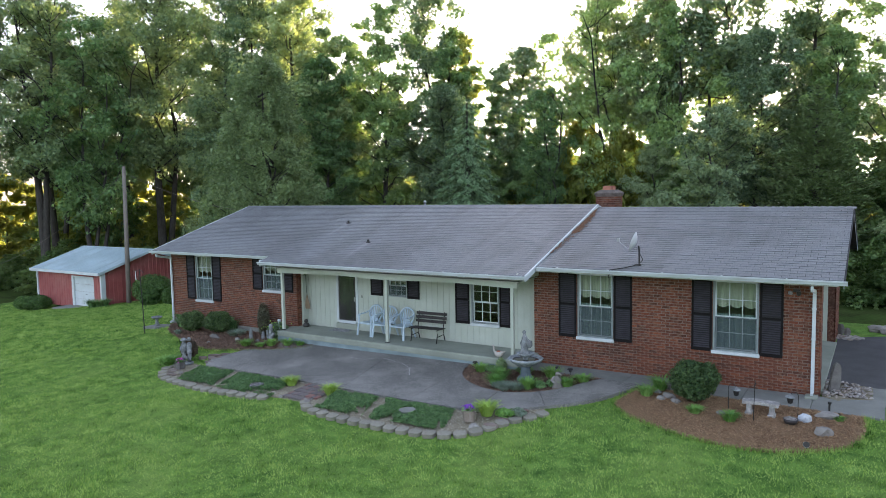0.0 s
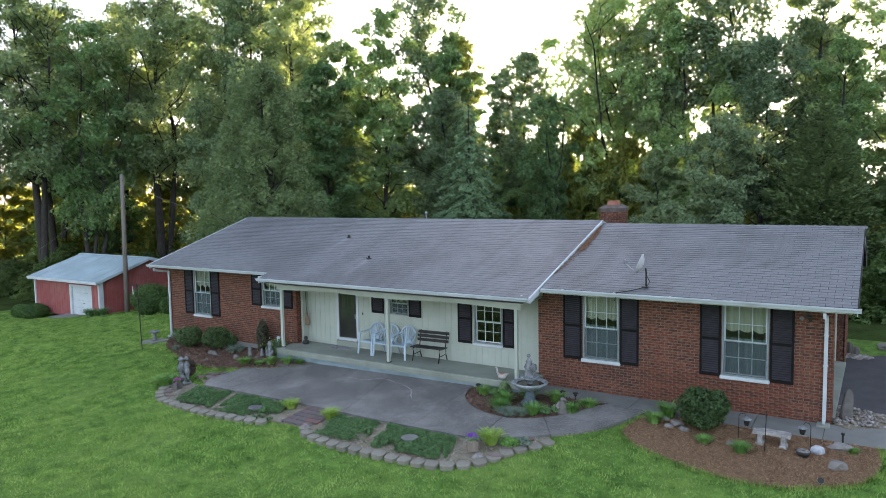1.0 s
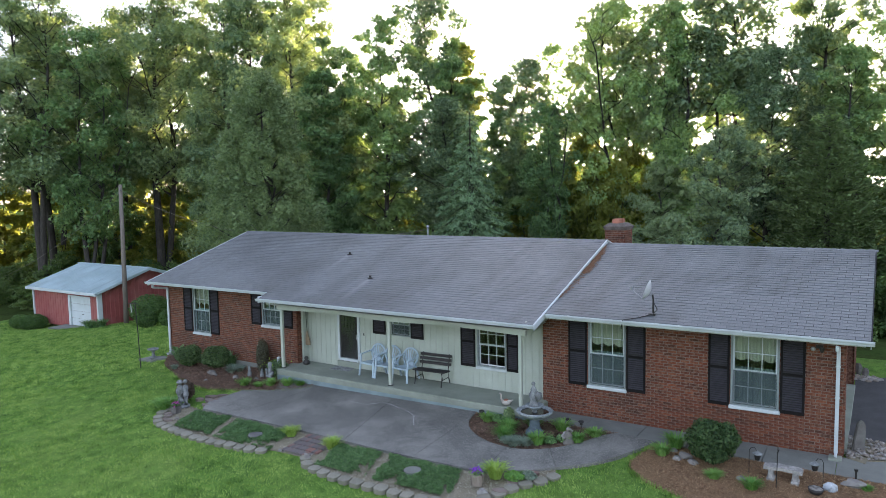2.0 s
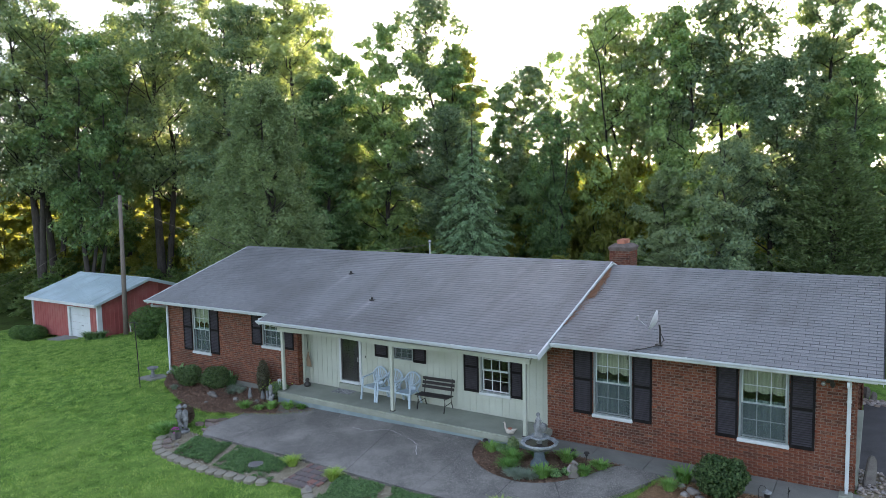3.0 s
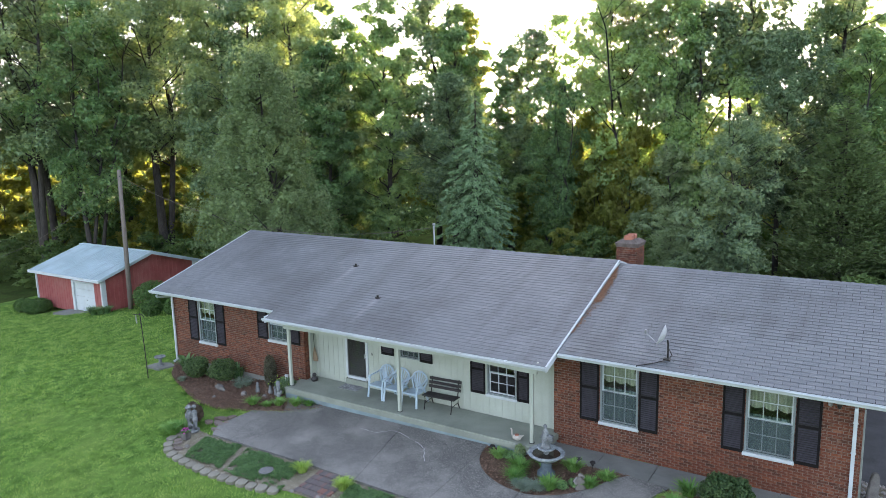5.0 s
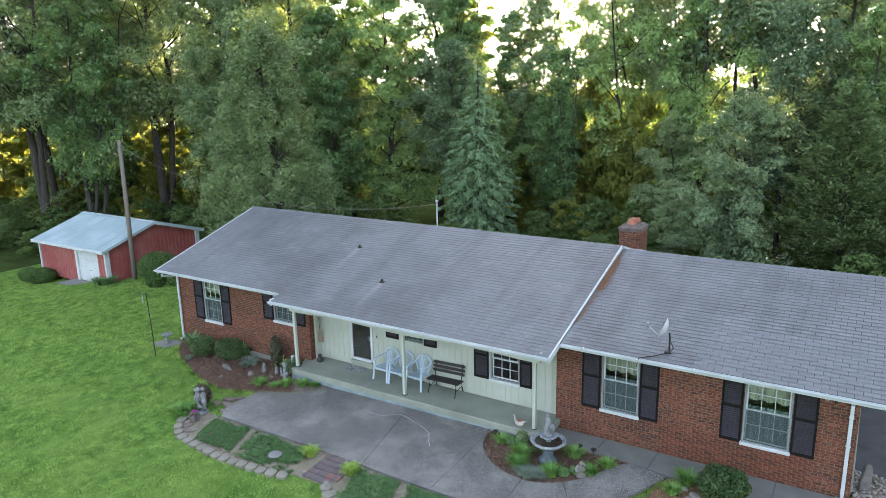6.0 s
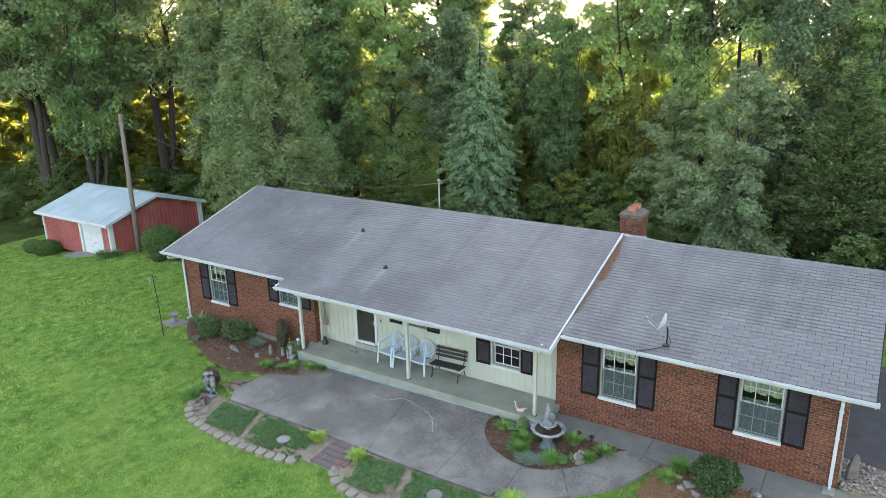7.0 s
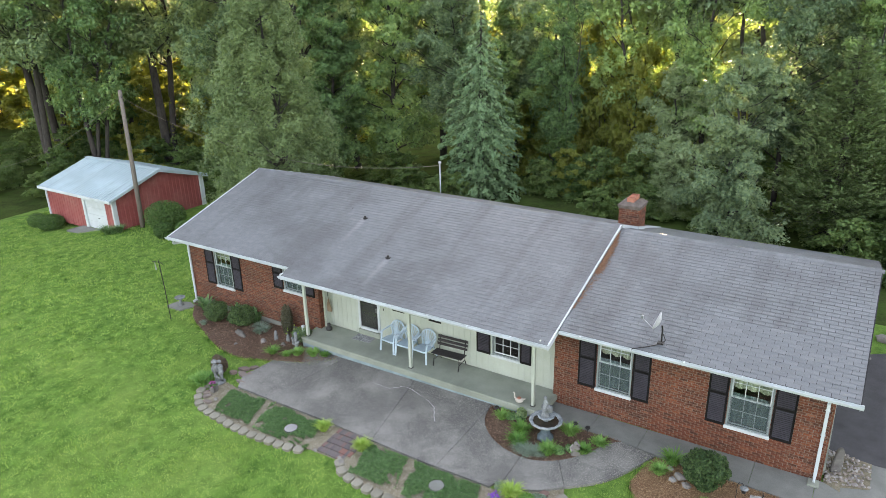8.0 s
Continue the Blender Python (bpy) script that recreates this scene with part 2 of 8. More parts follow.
M_IRON = surf("dark_iron", (0.02, 0.02, 0.02), (0.04, 0.038, 0.035), 6.0, 60.0, 0.5, 0.15, metal=0.5)
M_CHAIR = surf("pale_blue_resin", (0.32, 0.41, 0.47), (0.40, 0.49, 0.55), 3.0, 40.0, 0.4, 0.05)
M_BENCHWOOD = surf("dark_stained_slat", (0.018, 0.016, 0.016), (0.036, 0.032, 0.032), 6.0, 60.0, 0.55, 0.2, stretch=(0.6, 5, 5))
M_STATUE = surf("cast_grey_stone", (0.10, 0.11, 0.115), (0.27, 0.285, 0.29), 9.0, 60.0, 0.85, 0.5, dirt=(0.07, 0.075, 0.07), dirt_scale=7.0, dirt_amount=0.7)
M_FOUNT = surf("mottled_fountain_stone", (0.13, 0.165, 0.185), (0.36, 0.38, 0.38), 8.0, 50.0, 0.8, 0.4, dirt=(0.07, 0.085, 0.09), dirt_scale=6.0, dirt_amount=0.7)
M_FOUNTBASE = surf("dark_blue_fountain_stone", (0.05, 0.075, 0.09), (0.12, 0.155, 0.175), 8.0, 50.0, 0.7, 0.4, dirt=(0.04, 0.05, 0.055), dirt_scale=6.0)
M_TERRA = surf("terracotta", (0.26, 0.105, 0.07), (0.36, 0.155, 0.10), 4.0, 50.0, 0.8, 0.2)
M_WATER = surf("fountain_water", (0.03, 0.025, 0.018), (0.05, 0.04, 0.03), 4.0, 30.0, 0.08, 0.05)
M_STRAW = surf("broom_straw", (0.15, 0.11, 0.07), (0.24, 0.18, 0.115), 3.0, 40.0, 0.9, 0.4, stretch=(20, 20, 2))
M_VALANCE = surf("valance_lace", (0.287, 0.308, 0.233), (0.385, 0.404, 0.317), 3.0, 50.0, 0.9, 0.1, stretch=(14, 1, 0.5))
M_CURTAIN = surf("sheer_curtain", (0.085, 0.13, 0.135), (0.25, 0.315, 0.31), 3.0, 50.0, 0.9, 0.1, stretch=(9, 1, 0.3))
# Slats coloured lighter than the frame to paint in the sky's reflection.
M_LOUVRE = surf("skylit_shutter_slats", (0.0316, 0.0297, 0.0366), (0.0503, 0.0473, 0.0576), 5.0, 60.0, 0.6, 0.1, spec=0.2)
M_ROOM = surf("dim_room", (0.10, 0.095, 0.08), (0.14, 0.13, 0.115), 1.0, 20.0, 0.9, 0.1)
M_TIMBER = surf("rough_planter_wood", (0.17, 0.14, 0.11), (0.27, 0.23, 0.19), 5.0, 40.0, 0.9, 0.4, stretch=(3, 3, 1))
L_DARK = leaf("dark_green_leaves", (0.0792, 0.138, 0.0726), (0.166, 0.246, 0.132), (0.3, 0.384, 0.182), vary=0.6)
L_MID = leaf("green_leaves", (0.0936, 0.175, 0.0748), (0.17, 0.282, 0.116), (0.294, 0.418, 0.16), vary=0.55)
L_BLUE = leaf("blue_green_leaves", (0.0816, 0.138, 0.0792), (0.17, 0.249, 0.143), (0.288, 0.373, 0.198), vary=0.5)
# Leaf colour pushed towards gold, with the low sun's glow put into it.
L_YELL = leaf("sun_warmed_leaves", (0.106, 0.145, 0.0393), (0.184, 0.225, 0.0562), (0.27, 0.305, 0.0896), 0.6)
# Undergrowth greens darkened to stand for the shade inside the wood.
L_UNDER_SHADE = leaf("shaded_undergrowth_leaves", (0.051, 0.105, 0.0328), (0.0966, 0.166, 0.0546), (0.171, 0.244, 0.0819))
L_PEAR = leaf("grey_green_leaves", (0.0966, 0.146, 0.0674), (0.151, 0.217, 0.0975), (0.227, 0.308, 0.133), 0.25)
L_SPRUCE = leaf("spruce_needles", (0.0672, 0.13, 0.0668), (0.118, 0.202, 0.103), (0.192, 0.294, 0.151), 0.15)
L_CEDAR = leaf("cedar_sprays", (0.07, 0.115, 0.0455), (0.119, 0.182, 0.0715), (0.189, 0.257, 0.111), 0.15)
L_SHRUB = leaf("clipped_shrub_leaves", (0.0109, 0.0281, 0.00935), (0.0281, 0.0608, 0.0187), (0.109, 0.168, 0.0638), 0.18, fine=True)
L_BOX = leaf("boxwood_leaves", (0.028, 0.062, 0.016), (0.062, 0.125, 0.032), (0.15, 0.24, 0.075), 0.2, fine=True)
L_DULL = leaf("dull_evergreen_leaves", (0.055, 0.055, 0.035), (0.085, 0.088, 0.056), (0.13, 0.14, 0.09), 0.15, fine=True)
L_LIME = leaf("lime_grass_leaves", (0.144, 0.266, 0.0345), (0.256, 0.399, 0.069), (0.384, 0.522, 0.149), 0.3, fine=True)
L_LILY = leaf("strap_leaves", (0.0648, 0.172, 0.038), (0.13, 0.275, 0.0617), (0.23, 0.396, 0.114), 0.3, fine=True)
L_COVER = leaf("ground_cover_leaves", (0.0314, 0.0775, 0.0276), (0.0897, 0.178, 0.0644), (0.215, 0.348, 0.147), 0.2, fine=True)
L_SILVER = leaf("silver_leaves", (0.10, 0.15, 0.11), (0.16, 0.22, 0.17), (0.25, 0.31, 0.25), 0.2, fine=True)
M_PURPLE = surf("purple_petals", (0.10, 0.03, 0.28), (0.25, 0.06, 0.45), 20.0, 90.0, 0.7, 0.1)
M_PINK = surf("magenta_petals", (0.45, 0.03, 0.35), (0.65, 0.08, 0.5), 20.0, 90.0, 0.7, 0.1)


def glass_mat():
    m, nt, p = nodes_of("window_glass")
    set_in(p, Roughness=0.02, IOR=1.45)
    p.inputs["Base Color"].default_value = (0.85, 0.9, 0.88, 1)
    p.inputs["Transmission Weight"].default_value = 1.0
    return m


M_GLASS = glass_mat()
M_CASING = surf("weathered_casing", (0.167, 0.197, 0.194), (0.223, 0.26, 0.258), 2.0, 50.0, 0.6, 0.1, dirt=(0.122, 0.139, 0.134), dirt_scale=2.5)
M_BASE = surf("blue_grey_base_paint", (0.153, 0.209, 0.228), (0.225, 0.285, 0.304), 2.0, 60.0, 0.8, 0.2, dirt=(0.108, 0.133, 0.142), dirt_scale=1.5)


def screen_mat():
    """Fine dark insect mesh: half open."""
    m, nt, p = nodes_of("insect_screen")
    p.inputs["Base Color"].default_value = (0.045, 0.068, 0.068, 1)
    set_in(p, Roughness=0.7, Alpha=0.34)
    return m


M_SCREEN = screen_mat()

# ---- building helpers ----
PLACES = {}


def thing(name, label, category, at=(0, 0, 0), group="", kind=""):
    e = new(name)
    e.location = at
    e.empty_display_size = 0.1
    PLACES[e] = Vector(at)
    return tagged(e, label, category, group, kind)


def part(name, bm, material, parent=None, label="", smooth=False, data=None, kind=""):
    """Links a bmesh (or a mesh) as one mesh object under a thing or a part."""
    if data is None:
        data = bpy.data.meshes.new(name)
        bm.to_mesh(data)
        bm.free()
        if smooth:
            for p in data.polygons:
                p.use_smooth = True
    if not data.materials:
        data.materials.append(material)
    ob = new(name, data)
    if parent is not None:
        ob.parent = parent
        if parent in PLACES:
            ob.matrix_parent_inverse = Matrix.Translation(-PLACES[parent])
    if label:
        ob["label"] = label
    if kind:
        ob["kind"] = kind
    return ob


def box(bm, lo, hi, bevel=0.0, m=None):
    c = [(a + b) / 2 for a, b in zip(lo, hi)]
    s = [abs(b - a) for a, b in zip(lo, hi)]
    vs = bmesh.ops.create_cube(bm, size=1.0, matrix=Matrix.Translation(c) @ Matrix.Diagonal((*s, 1)))["verts"]
    if bevel > 0:
        es = list({e for v in vs for e in v.link_edges})
        vs = list({v for f in bmesh.ops.bevel(bm, geom=es, offset=bevel, segments=1, affect="EDGES")["faces"] for v in f.verts} | {v for v in vs if v.is_valid})
    if m is not None:
        bmesh.ops.transform(bm, matrix=m, verts=vs)
    return vs


def bar(bm, a, b, w, h, bevel=0.0):
    """A straight bar of section w by h from a to b."""
    a, b = Vector(a), Vector(b)
    q = (b - a).to_track_quat("X", "Z").to_matrix().to_4x4()
    return box(bm, (0, -w / 2, -h / 2), ((b - a).length, w / 2, h / 2), bevel, Matrix.Translation(a) @ q)


def tube(bm, pts, radii, sides=8, cap=True):
    """A round tube along pts; radii: one number or one for each point."""
    pts = [Vector(p) for p in pts]
    if isinstance(radii, (int, float)):
        radii = [radii] * len(pts)
    rings = []
    for i, p in enumerate(pts):
        d = pts[min(i + 1, len(pts) - 1)] - pts[max(i - 1, 0)]
        q = d.to_track_quat("Z", "Y")
        rings.append([bm.verts.new(p + q @ Vector((math.cos(a) * radii[i], math.sin(a) * radii[i], 0))) for a in (2 * math.pi * k / sides for k in range(sides))])
    for r0, r1 in zip(rings, rings[1:]):
        for k in range(sides):
            bm.faces.new((r0[k], r0[(k + 1) % sides], r1[(k + 1) % sides], r1[k]))
    if cap:
        bm.faces.new(rings[0][::-1])
        bm.faces.new(rings[-1])


def lathe(bm, profile, at=(0, 0, 0), sides=24, wave=0.0, lobes=10):
    """A turned body from (radius, height) pairs; wave: scallops of the rim."""
    at = Vector(at)
    rings = []
    for r, z in profile:
        rings.append([bm.verts.new(at + Vector((math.cos(a) * r * (1 + wave * math.cos(lobes * a)), math.sin(a) * r * (1 + wave * math.cos(lobes * a)), z)))
                      for a in (2 * math.pi * k / sides for k in range(sides))])
    for r0, r1 in zip(rings, rings[1:]):
        for k in range(sides):
            bm.faces.new((r0[k], r0[(k + 1) % sides], r1[(k + 1) % sides], r1[k]))
    bm.faces.new(rings[0][::-1])
    bm.faces.new(rings[-1])


def prism(bm, outline, low, high):
    """A body over a flat outline; low and high: heights, or functions of x and y."""
    f = (lambda h: h if callable(h) else (lambda x, y: h))
    lo, hi = f(low), f(high)
    a = [bm.verts.new((x, y, lo(x, y))) for x, y in outline]
    b = [bm.verts.new((x, y, hi(x, y))) for x, y in outline]
    n = len(outline)
    top, bottom = bm.faces.new(b), bm.faces.new(a[::-1])
    for i in range(n):
        bm.faces.new((a[i], a[(i + 1) % n], b[(i + 1) % n], b[i]))
    bmesh.ops.recalc_face_normals(bm, faces=bm.faces[:])
    bmesh.ops.triangulate(bm, faces=[top, bottom])


def smooth_line(pts, n=6, closed=False):
    """A Catmull-Rom line through pts."""
    out, k = [], len(pts)
    for i in range(k if closed else k - 1):
        p = [pts[(i + j) % k] if closed else pts[min(max(i + j, 0), k - 1)] for j in (-1, 0, 1, 2)]
        for s in range(n):
            t = s / n
            out.append(tuple(0.5 * (2 * b + (c - a) * t + (2 * a - 5 * b + 4 * c - d) * t * t + (3 * b - a - 3 * c + d) * t ** 3) for a, b, c, d in zip(*p)))
    if not closed:
        out.append(tuple(pts[-1]))
    return out


def inside(poly, x, y):
    r, n = False, len(poly)
    for i in range(n):
        (x0, y0), (x1, y1) = poly[i], poly[i - 1]
        if (y0 > y) != (y1 > y) and x < (x1 - x0) * (y - y0) / (y1 - y0) + x0:
            r = not r
    return r


def cards(name, centres, normals, lengths, widths, spin, fold=0.0):
    """A mesh of kite-shaped leaves, one island each."""
    n = len(centres)
    nn = normals / np.maximum(np.linalg.norm(normals, axis=1, keepdims=True), 1e-6)
    ref = np.where(np.abs(nn[:, 2:3]) > 0.9, [[1.0, 0, 0]], [[0, 0, 1.0]])
    u = np.cross(nn, ref)
    u /= np.linalg.norm(u, axis=1, keepdims=True)
    w = np.cross(nn, u)
    c, s = np.cos(spin)[:, None], np.sin(spin)[:, None]
    a, b = u * c + w * s, w * c - u * s
    L, W = lengths[:, None] / 2, widths[:, None] / 2
    v = np.stack([centres - a * L, centres + b * W + nn * fold * W, centres + a * L, centres - b * W + nn * fold * W], axis=1).reshape(-1, 3)
    return quads(name, v)


def leaf_points(name, centres, normals, lengths, widths, spin):
    """A mesh of pointed leaves, one three-cornered island each."""
    n = len(centres)
    nn = normals / np.maximum(np.linalg.norm(normals, axis=1, keepdims=True), 1e-6)
    u = np.cross(nn, np.where(np.abs(nn[:, 2:3]) > 0.9, [[1.0, 0, 0]], [[0, 0, 1.0]]))
    u /= np.linalg.norm(u, axis=1, keepdims=True)
    w = np.cross(nn, u)
    c, s = np.cos(spin)[:, None], np.sin(spin)[:, None]
    a, b = u * c + w * s, w * c - u * s
    L, W = lengths[:, None], widths[:, None] / 2
    v = np.stack([centres - a * L * 0.4 - b * W, centres - a * L * 0.4 + b * W, centres + a * L * 0.6], axis=1).reshape(-1, 3)
    me = bpy.data.meshes.new(name)
    me.vertices.add(3 * n)
    me.vertices.foreach_set("co", v.astype(np.float32).ravel())
    me.loops.add(3 * n)
    me.loops.foreach_set("vertex_index", np.arange(3 * n, dtype=np.int32))
    me.polygons.add(n)
    me.polygons.foreach_set("loop_start", np.arange(0, 3 * n, 3, dtype=np.int32))
    me.update(calc_edges=True)
    me.validate()
    return me


def quads(name, v):
    """A mesh of loose quads from 4 corners each."""
    n = len(v) // 4
    me = bpy.data.meshes.new(name)
    me.vertices.add(4 * n)
    me.vertices.foreach_set("co", v.astype(np.float32).ravel())
    me.loops.add(4 * n)
    me.loops.foreach_set("vertex_index", np.arange(4 * n, dtype=np.int32))
    me.polygons.add(n)
    me.polygons.foreach_set("loop_start", np.arange(0, 4 * n, 4, dtype=np.int32))
    me.update(calc_edges=True)
    me.validate()
    return me


# ---- ground ----
def ground_z(x, y):
    z = -0.12
    if y < -1:
        z += 0.085 * (max(y, -6.0) + 1)
    if y < -6:
        z += 0.04 * (max(y, -60.0) + 6)
    z += 0.013 * min(0.0, max(x, -22.0) + 4)
    if x < -22:
        z += 0.085 * (max(x, -43.0) + 22)
    return z


def ground_sheet():
    xs = [-700, -400, -250, -160, -110, -85] + list(np.arange(-70, 24.1, 1.0)) + [30, 40, 60, 90, 140, 250, 400, 700]
    ys = [-700, -300, -120, -60, -40] + list(np.arange(-30, 0, 0.75)) + list(np.arange(0, 40, 2.0)) + [45, 60, 80, 120, 200, 400, 700]
    bm = bmesh.new()
    grid = [[bm.verts.new((x, y, ground_z(x, y) - 0.03 + 0.05 * noise.noise((x * 0.25, y * 0.25, 0)))) for x in xs] for y in ys]
    for j in range(len(ys) - 1):
        for i in range(len(xs) - 1):
            f = bm.faces.new((grid[j][i], grid[j][i + 1], grid[j + 1][i + 1], grid[j + 1][i]))
            f.smooth = True
            cx, cy = (xs[i] + xs[i + 1]) / 2, (ys[j] + ys[j + 1]) / 2
            wood = cy > 10.0 - 0.10 * (cx + 20) * (cx < -20) + 2 * noise.noise((cx * 0.2, cy * 0.2, 3)) or cx < -47 + 3 * noise.noise((cy * 0.2, 0, 7))
            f.material_index = 1 if wood else 0
    ob = part("ground", bm, M_LAWN)
    ob.data.materials.append(M_FOREST)
    tagged(ob, "mown green lawn falling gently away from the house, leaf litter under the trees", "lawn", kind="structure")


ground_sheet()

# Paved and planted areas in front of the house.
WALK_OUT = [(-7.17, -3.80), (-6.1, -3.60), (-5.39, -3.13), (-4.82, -2.69), (-4.44, -2.25), (-4.12, -1.70), (-3.80, -1.10)]
BED_MID = smooth_line([(-8.52, -1.22), (-8.40, -1.73), (-8.0, -2.22), (-7.4, -2.55), (-6.73, -2.66), (-6.2, -2.52), (-5.75, -2.22), (-5.35, -1.76), (-5.05, -1.25), (-4.72, -0.94)], 4)
PATIO = [(-15.75, -1.05), (-15.2, -1.85), (-16.2, -2.2), (-16.45, -3.3), (-16.15, -3.78), (-12.6, -3.82), (-8.9, -3.96), (-7.05, -3.95)] + smooth_line(WALK_OUT, 4)[1:] + [(-4.72, -0.98)]
PATIO = PATIO + BED_MID[::-1][1:] + [(-8.5, -1.05)]


def slab(name, outline, thick, material, label, category, lift=0.0):
    bm = bmesh.new()
    prism(bm, outline, lambda x, y: ground_z(x, y) + lift - thick, lambda x, y: ground_z(x, y) + lift)
    return tagged(part(name, bm, material), label, category, kind="structure")



def paving(name, outline, thick, material, label, category, lines, lift=0.0):
    """Slabs of one pour, parted by joints: lines are pairs of points."""
    t = thing(name, label, category, (*outline[0], ground_z(*outline[0])), kind="structure")
    bm = bmesh.new()
    prism(bm, outline, lambda x, y: ground_z(x, y) + lift - thick, lambda x, y: ground_z(x, y) + lift)
    pieces = [bm]
    for (xa, ya), (xb, yb) in lines:
        n = Vector((yb - ya, xa - xb, 0)).normalized()
        done = []
        for b in pieces:
            for s in (1, -1):
                c = b.copy()
                g = c.verts[:] + c.edges[:] + c.faces[:]
                cut = bmesh.ops.bisect_plane(c, geom=g, plane_co=Vector((xa, ya, 0)) + n * s * 0.006, plane_no=n * s, clear_inner=True)["geom_cut"]
                if len(c.faces) > 0:
                    bmesh.ops.holes_fill(c, edges=[e for e in c.edges if e.is_boundary], sides=0)
                    done.append(c)
                else:
                    c.free()
            b.free()
        pieces = done
    for b in pieces:
        part("slab", b, material, t)


paving("patio", PATIO, 0.2, M_AGG, "grey exposed-aggregate concrete patio with saw-cut joints and faded stains", "patio",
       [((-14.84, -3.63), (-14.09, -1.26)), ((-10.75, -3.86), (-11.25, -1.01)), ((-8.62, -4.0), (-8.50, -1.2)), ((-6.82, -3.2), (-6.82, -2.6)), ((-5.85, -2.42), (-5.53, -2.93))], 0.045)
WALK = [(-7.05, -0.02), (-0.1, -0.02), (0.25, -0.2), (4.5, -0.2), (4.5, -1.05), (1.1, -1.10), (0.15, -1.10), (-3.80, -1.02), (-4.72, -0.92), (-7.05, -0.92)]
paving("walkway", WALK, 0.16, M_WALK, "plain grey concrete walk along the brick wall", "walkway", [((x, 0), (x, -1)) for x in (-5.68, -4.32, -2.97, -1.61, -0.25, 1.1)], 0.006)
slab("corner_apron", [(0.86, 0.22), (0.27, -0.02), (0.27, -0.192), (4.5, -0.192), (4.5, 1.3), (0.86, 1.3)], 0.16, M_WALK, "plain grey concrete apron between walk and drive", "pavement", 0.002)
DRIVE = [(-0.12, 1.42), (0.84, 1.31), (4.51, 1.31), (4.51, -0.2), (30, -0.6), (60, 8), (60, 14), (10, 11.0), (2.2, 8.6), (-0.12, 7.0)]
slab("driveway", DRIVE, 0.2, M_ASPHALT, "dark asphalt driveway beside the house", "driveway", 0.004)
MULCH_R = smooth_line([(-3.8, -1.10), (-4.02, -1.9), (-4.05, -2.37), (-3.6, -2.86), (-2.9, -3.2), (-2.28, -3.43), (-1.51, -3.57), (-0.82, -3.52), (-0.1, -3.2), (0.42, -2.85), (0.72, -2.31), (0.79, -1.78), (0.75, -1.12)], 4)
slab("mulch_bed_front", MULCH_R, 0.1, M_MULCH_TAN, "bed of brown shredded bark mulch", "mulch bed", 0.004)
MULCH_M = BED_MID + [(-4.75, -0.92), (-7.05, -0.93), (-7.05, -1.06), (-8.5, -1.06)]
slab("mulch_bed_fountain", MULCH_M, 0.1, M_MULCH, "half-round mulch bed beside the porch", "mulch bed", 0.015)
MULCH_L = smooth_line([(-22.3, -0.45), (-21.75, -0.9), (-21.16, -1.4), (-19.82, -1.97), (-18.75, -2.37), (-17.58, -2.54), (-16.75, -2.32), (-16.2, -2.22), (-15.22, -1.87), (-14.58, -1.5), (-14.23, -1.07)], 4) + [(-15.75, -1.04), (-15.75, -0.33), (-22.3, -0.33)]
slab("mulch_bed_side", MULCH_L, 0.1, M_MULCH, "dark mulch bed along the brick wall", "mulch bed", 0.03)
ROCKS = [(-0.12, 0.05), (0.3, 0.0), (0.85, 0.25), (0.85, 1.1), (0.3, 1.45), (-0.12, 1.4)]
GRAV = [(-17.0, -3.7), (-16.15, -3.80), (-12.6, -3.84), (-8.9, -3.98), (-7.05, -3.97), (-6.1, -3.62), (-5.4, -3.16), (-5.3, -3.4), (-5.45, -3.75), (-5.85, -4.2), (-6.2, -4.85), (-6.7, -5.2),
        (-7.17, -5.32), (-8.0, -5.34), (-8.92, -5.35), (-9.93, -5.3), (-10.68, -5.15), (-11.2, -4.9), (-12.05, -4.92), (-12.75, -5.08), (-13.6, -5.15), (-14.4, -5.2), (-15.1, -5.15), (-16.0, -5.03), (-16.5, -4.85), (-16.95, -4.5)]
slab("gravel_bed", GRAV, 0.1, M_GRAVEL, "strip of brown pea gravel between patio and edging stones", "gravel bed", -0.01)

# ---- the house ----
FLOOR, SOFFIT = 0.12, 2.46


def main_roof(y):
    return 4.09 - 0.314 * abs(4.0 - y)


def wing_roof(y):
    return 4.0 - 0.297 * abs(4.0 - y)


house = thing("house", "long single-storey red brick ranch house with a low grey shingle roof", "house", (-11, 4, 0))


def wall_cells(bm, axis, at, thick, a0, a1, z0, z1, holes):
    """A wall along x (axis 0) or y (axis 1) with openings through it: holes are (a0, a1, z0, z1)."""
    cuts = sorted({a0, a1, *[v for h in holes for v in h[:2]]})
    ups = sorted({z0, z1, *[v for h in holes for v in h[2:]]})
    for p, q in zip(cuts, cuts[1:]):
        run = None
        for r, s in zip(ups, ups[1:]):
            mid = ((p + q) / 2, (r + s) / 2)
            solid = not any(h[0] < mid[0] < h[1] and h[2] < mid[1] < h[3] for h in holes)
            if solid:
                run = (run[0], s) if run else (r, s)
            if run and (not solid or s == ups[-1]):
                lo, hi = (p, at, run[0]), (q, at + thick, run[1])
                if axis == 1:
                    lo, hi = (at, p, run[0]), (at + thick, q, run[1])
                box(bm, lo, hi)
                run = None


HOLES_R = [(-5.84, -4.87, 0.70, 2.41), (-2.43, -1.42, 0.70, 2.41)]
HOLES_L = [(-20.86, -19.93, 0.70, 2.39), (-17.28, -16.38, 1.28, 2.39)]
HOLES_P = [(-14.27, -13.50, 0.37, 2.05), (-12.22, -11.47, 1.32, 2.05), (-9.19, -8.27, 0.74, 2.05)]

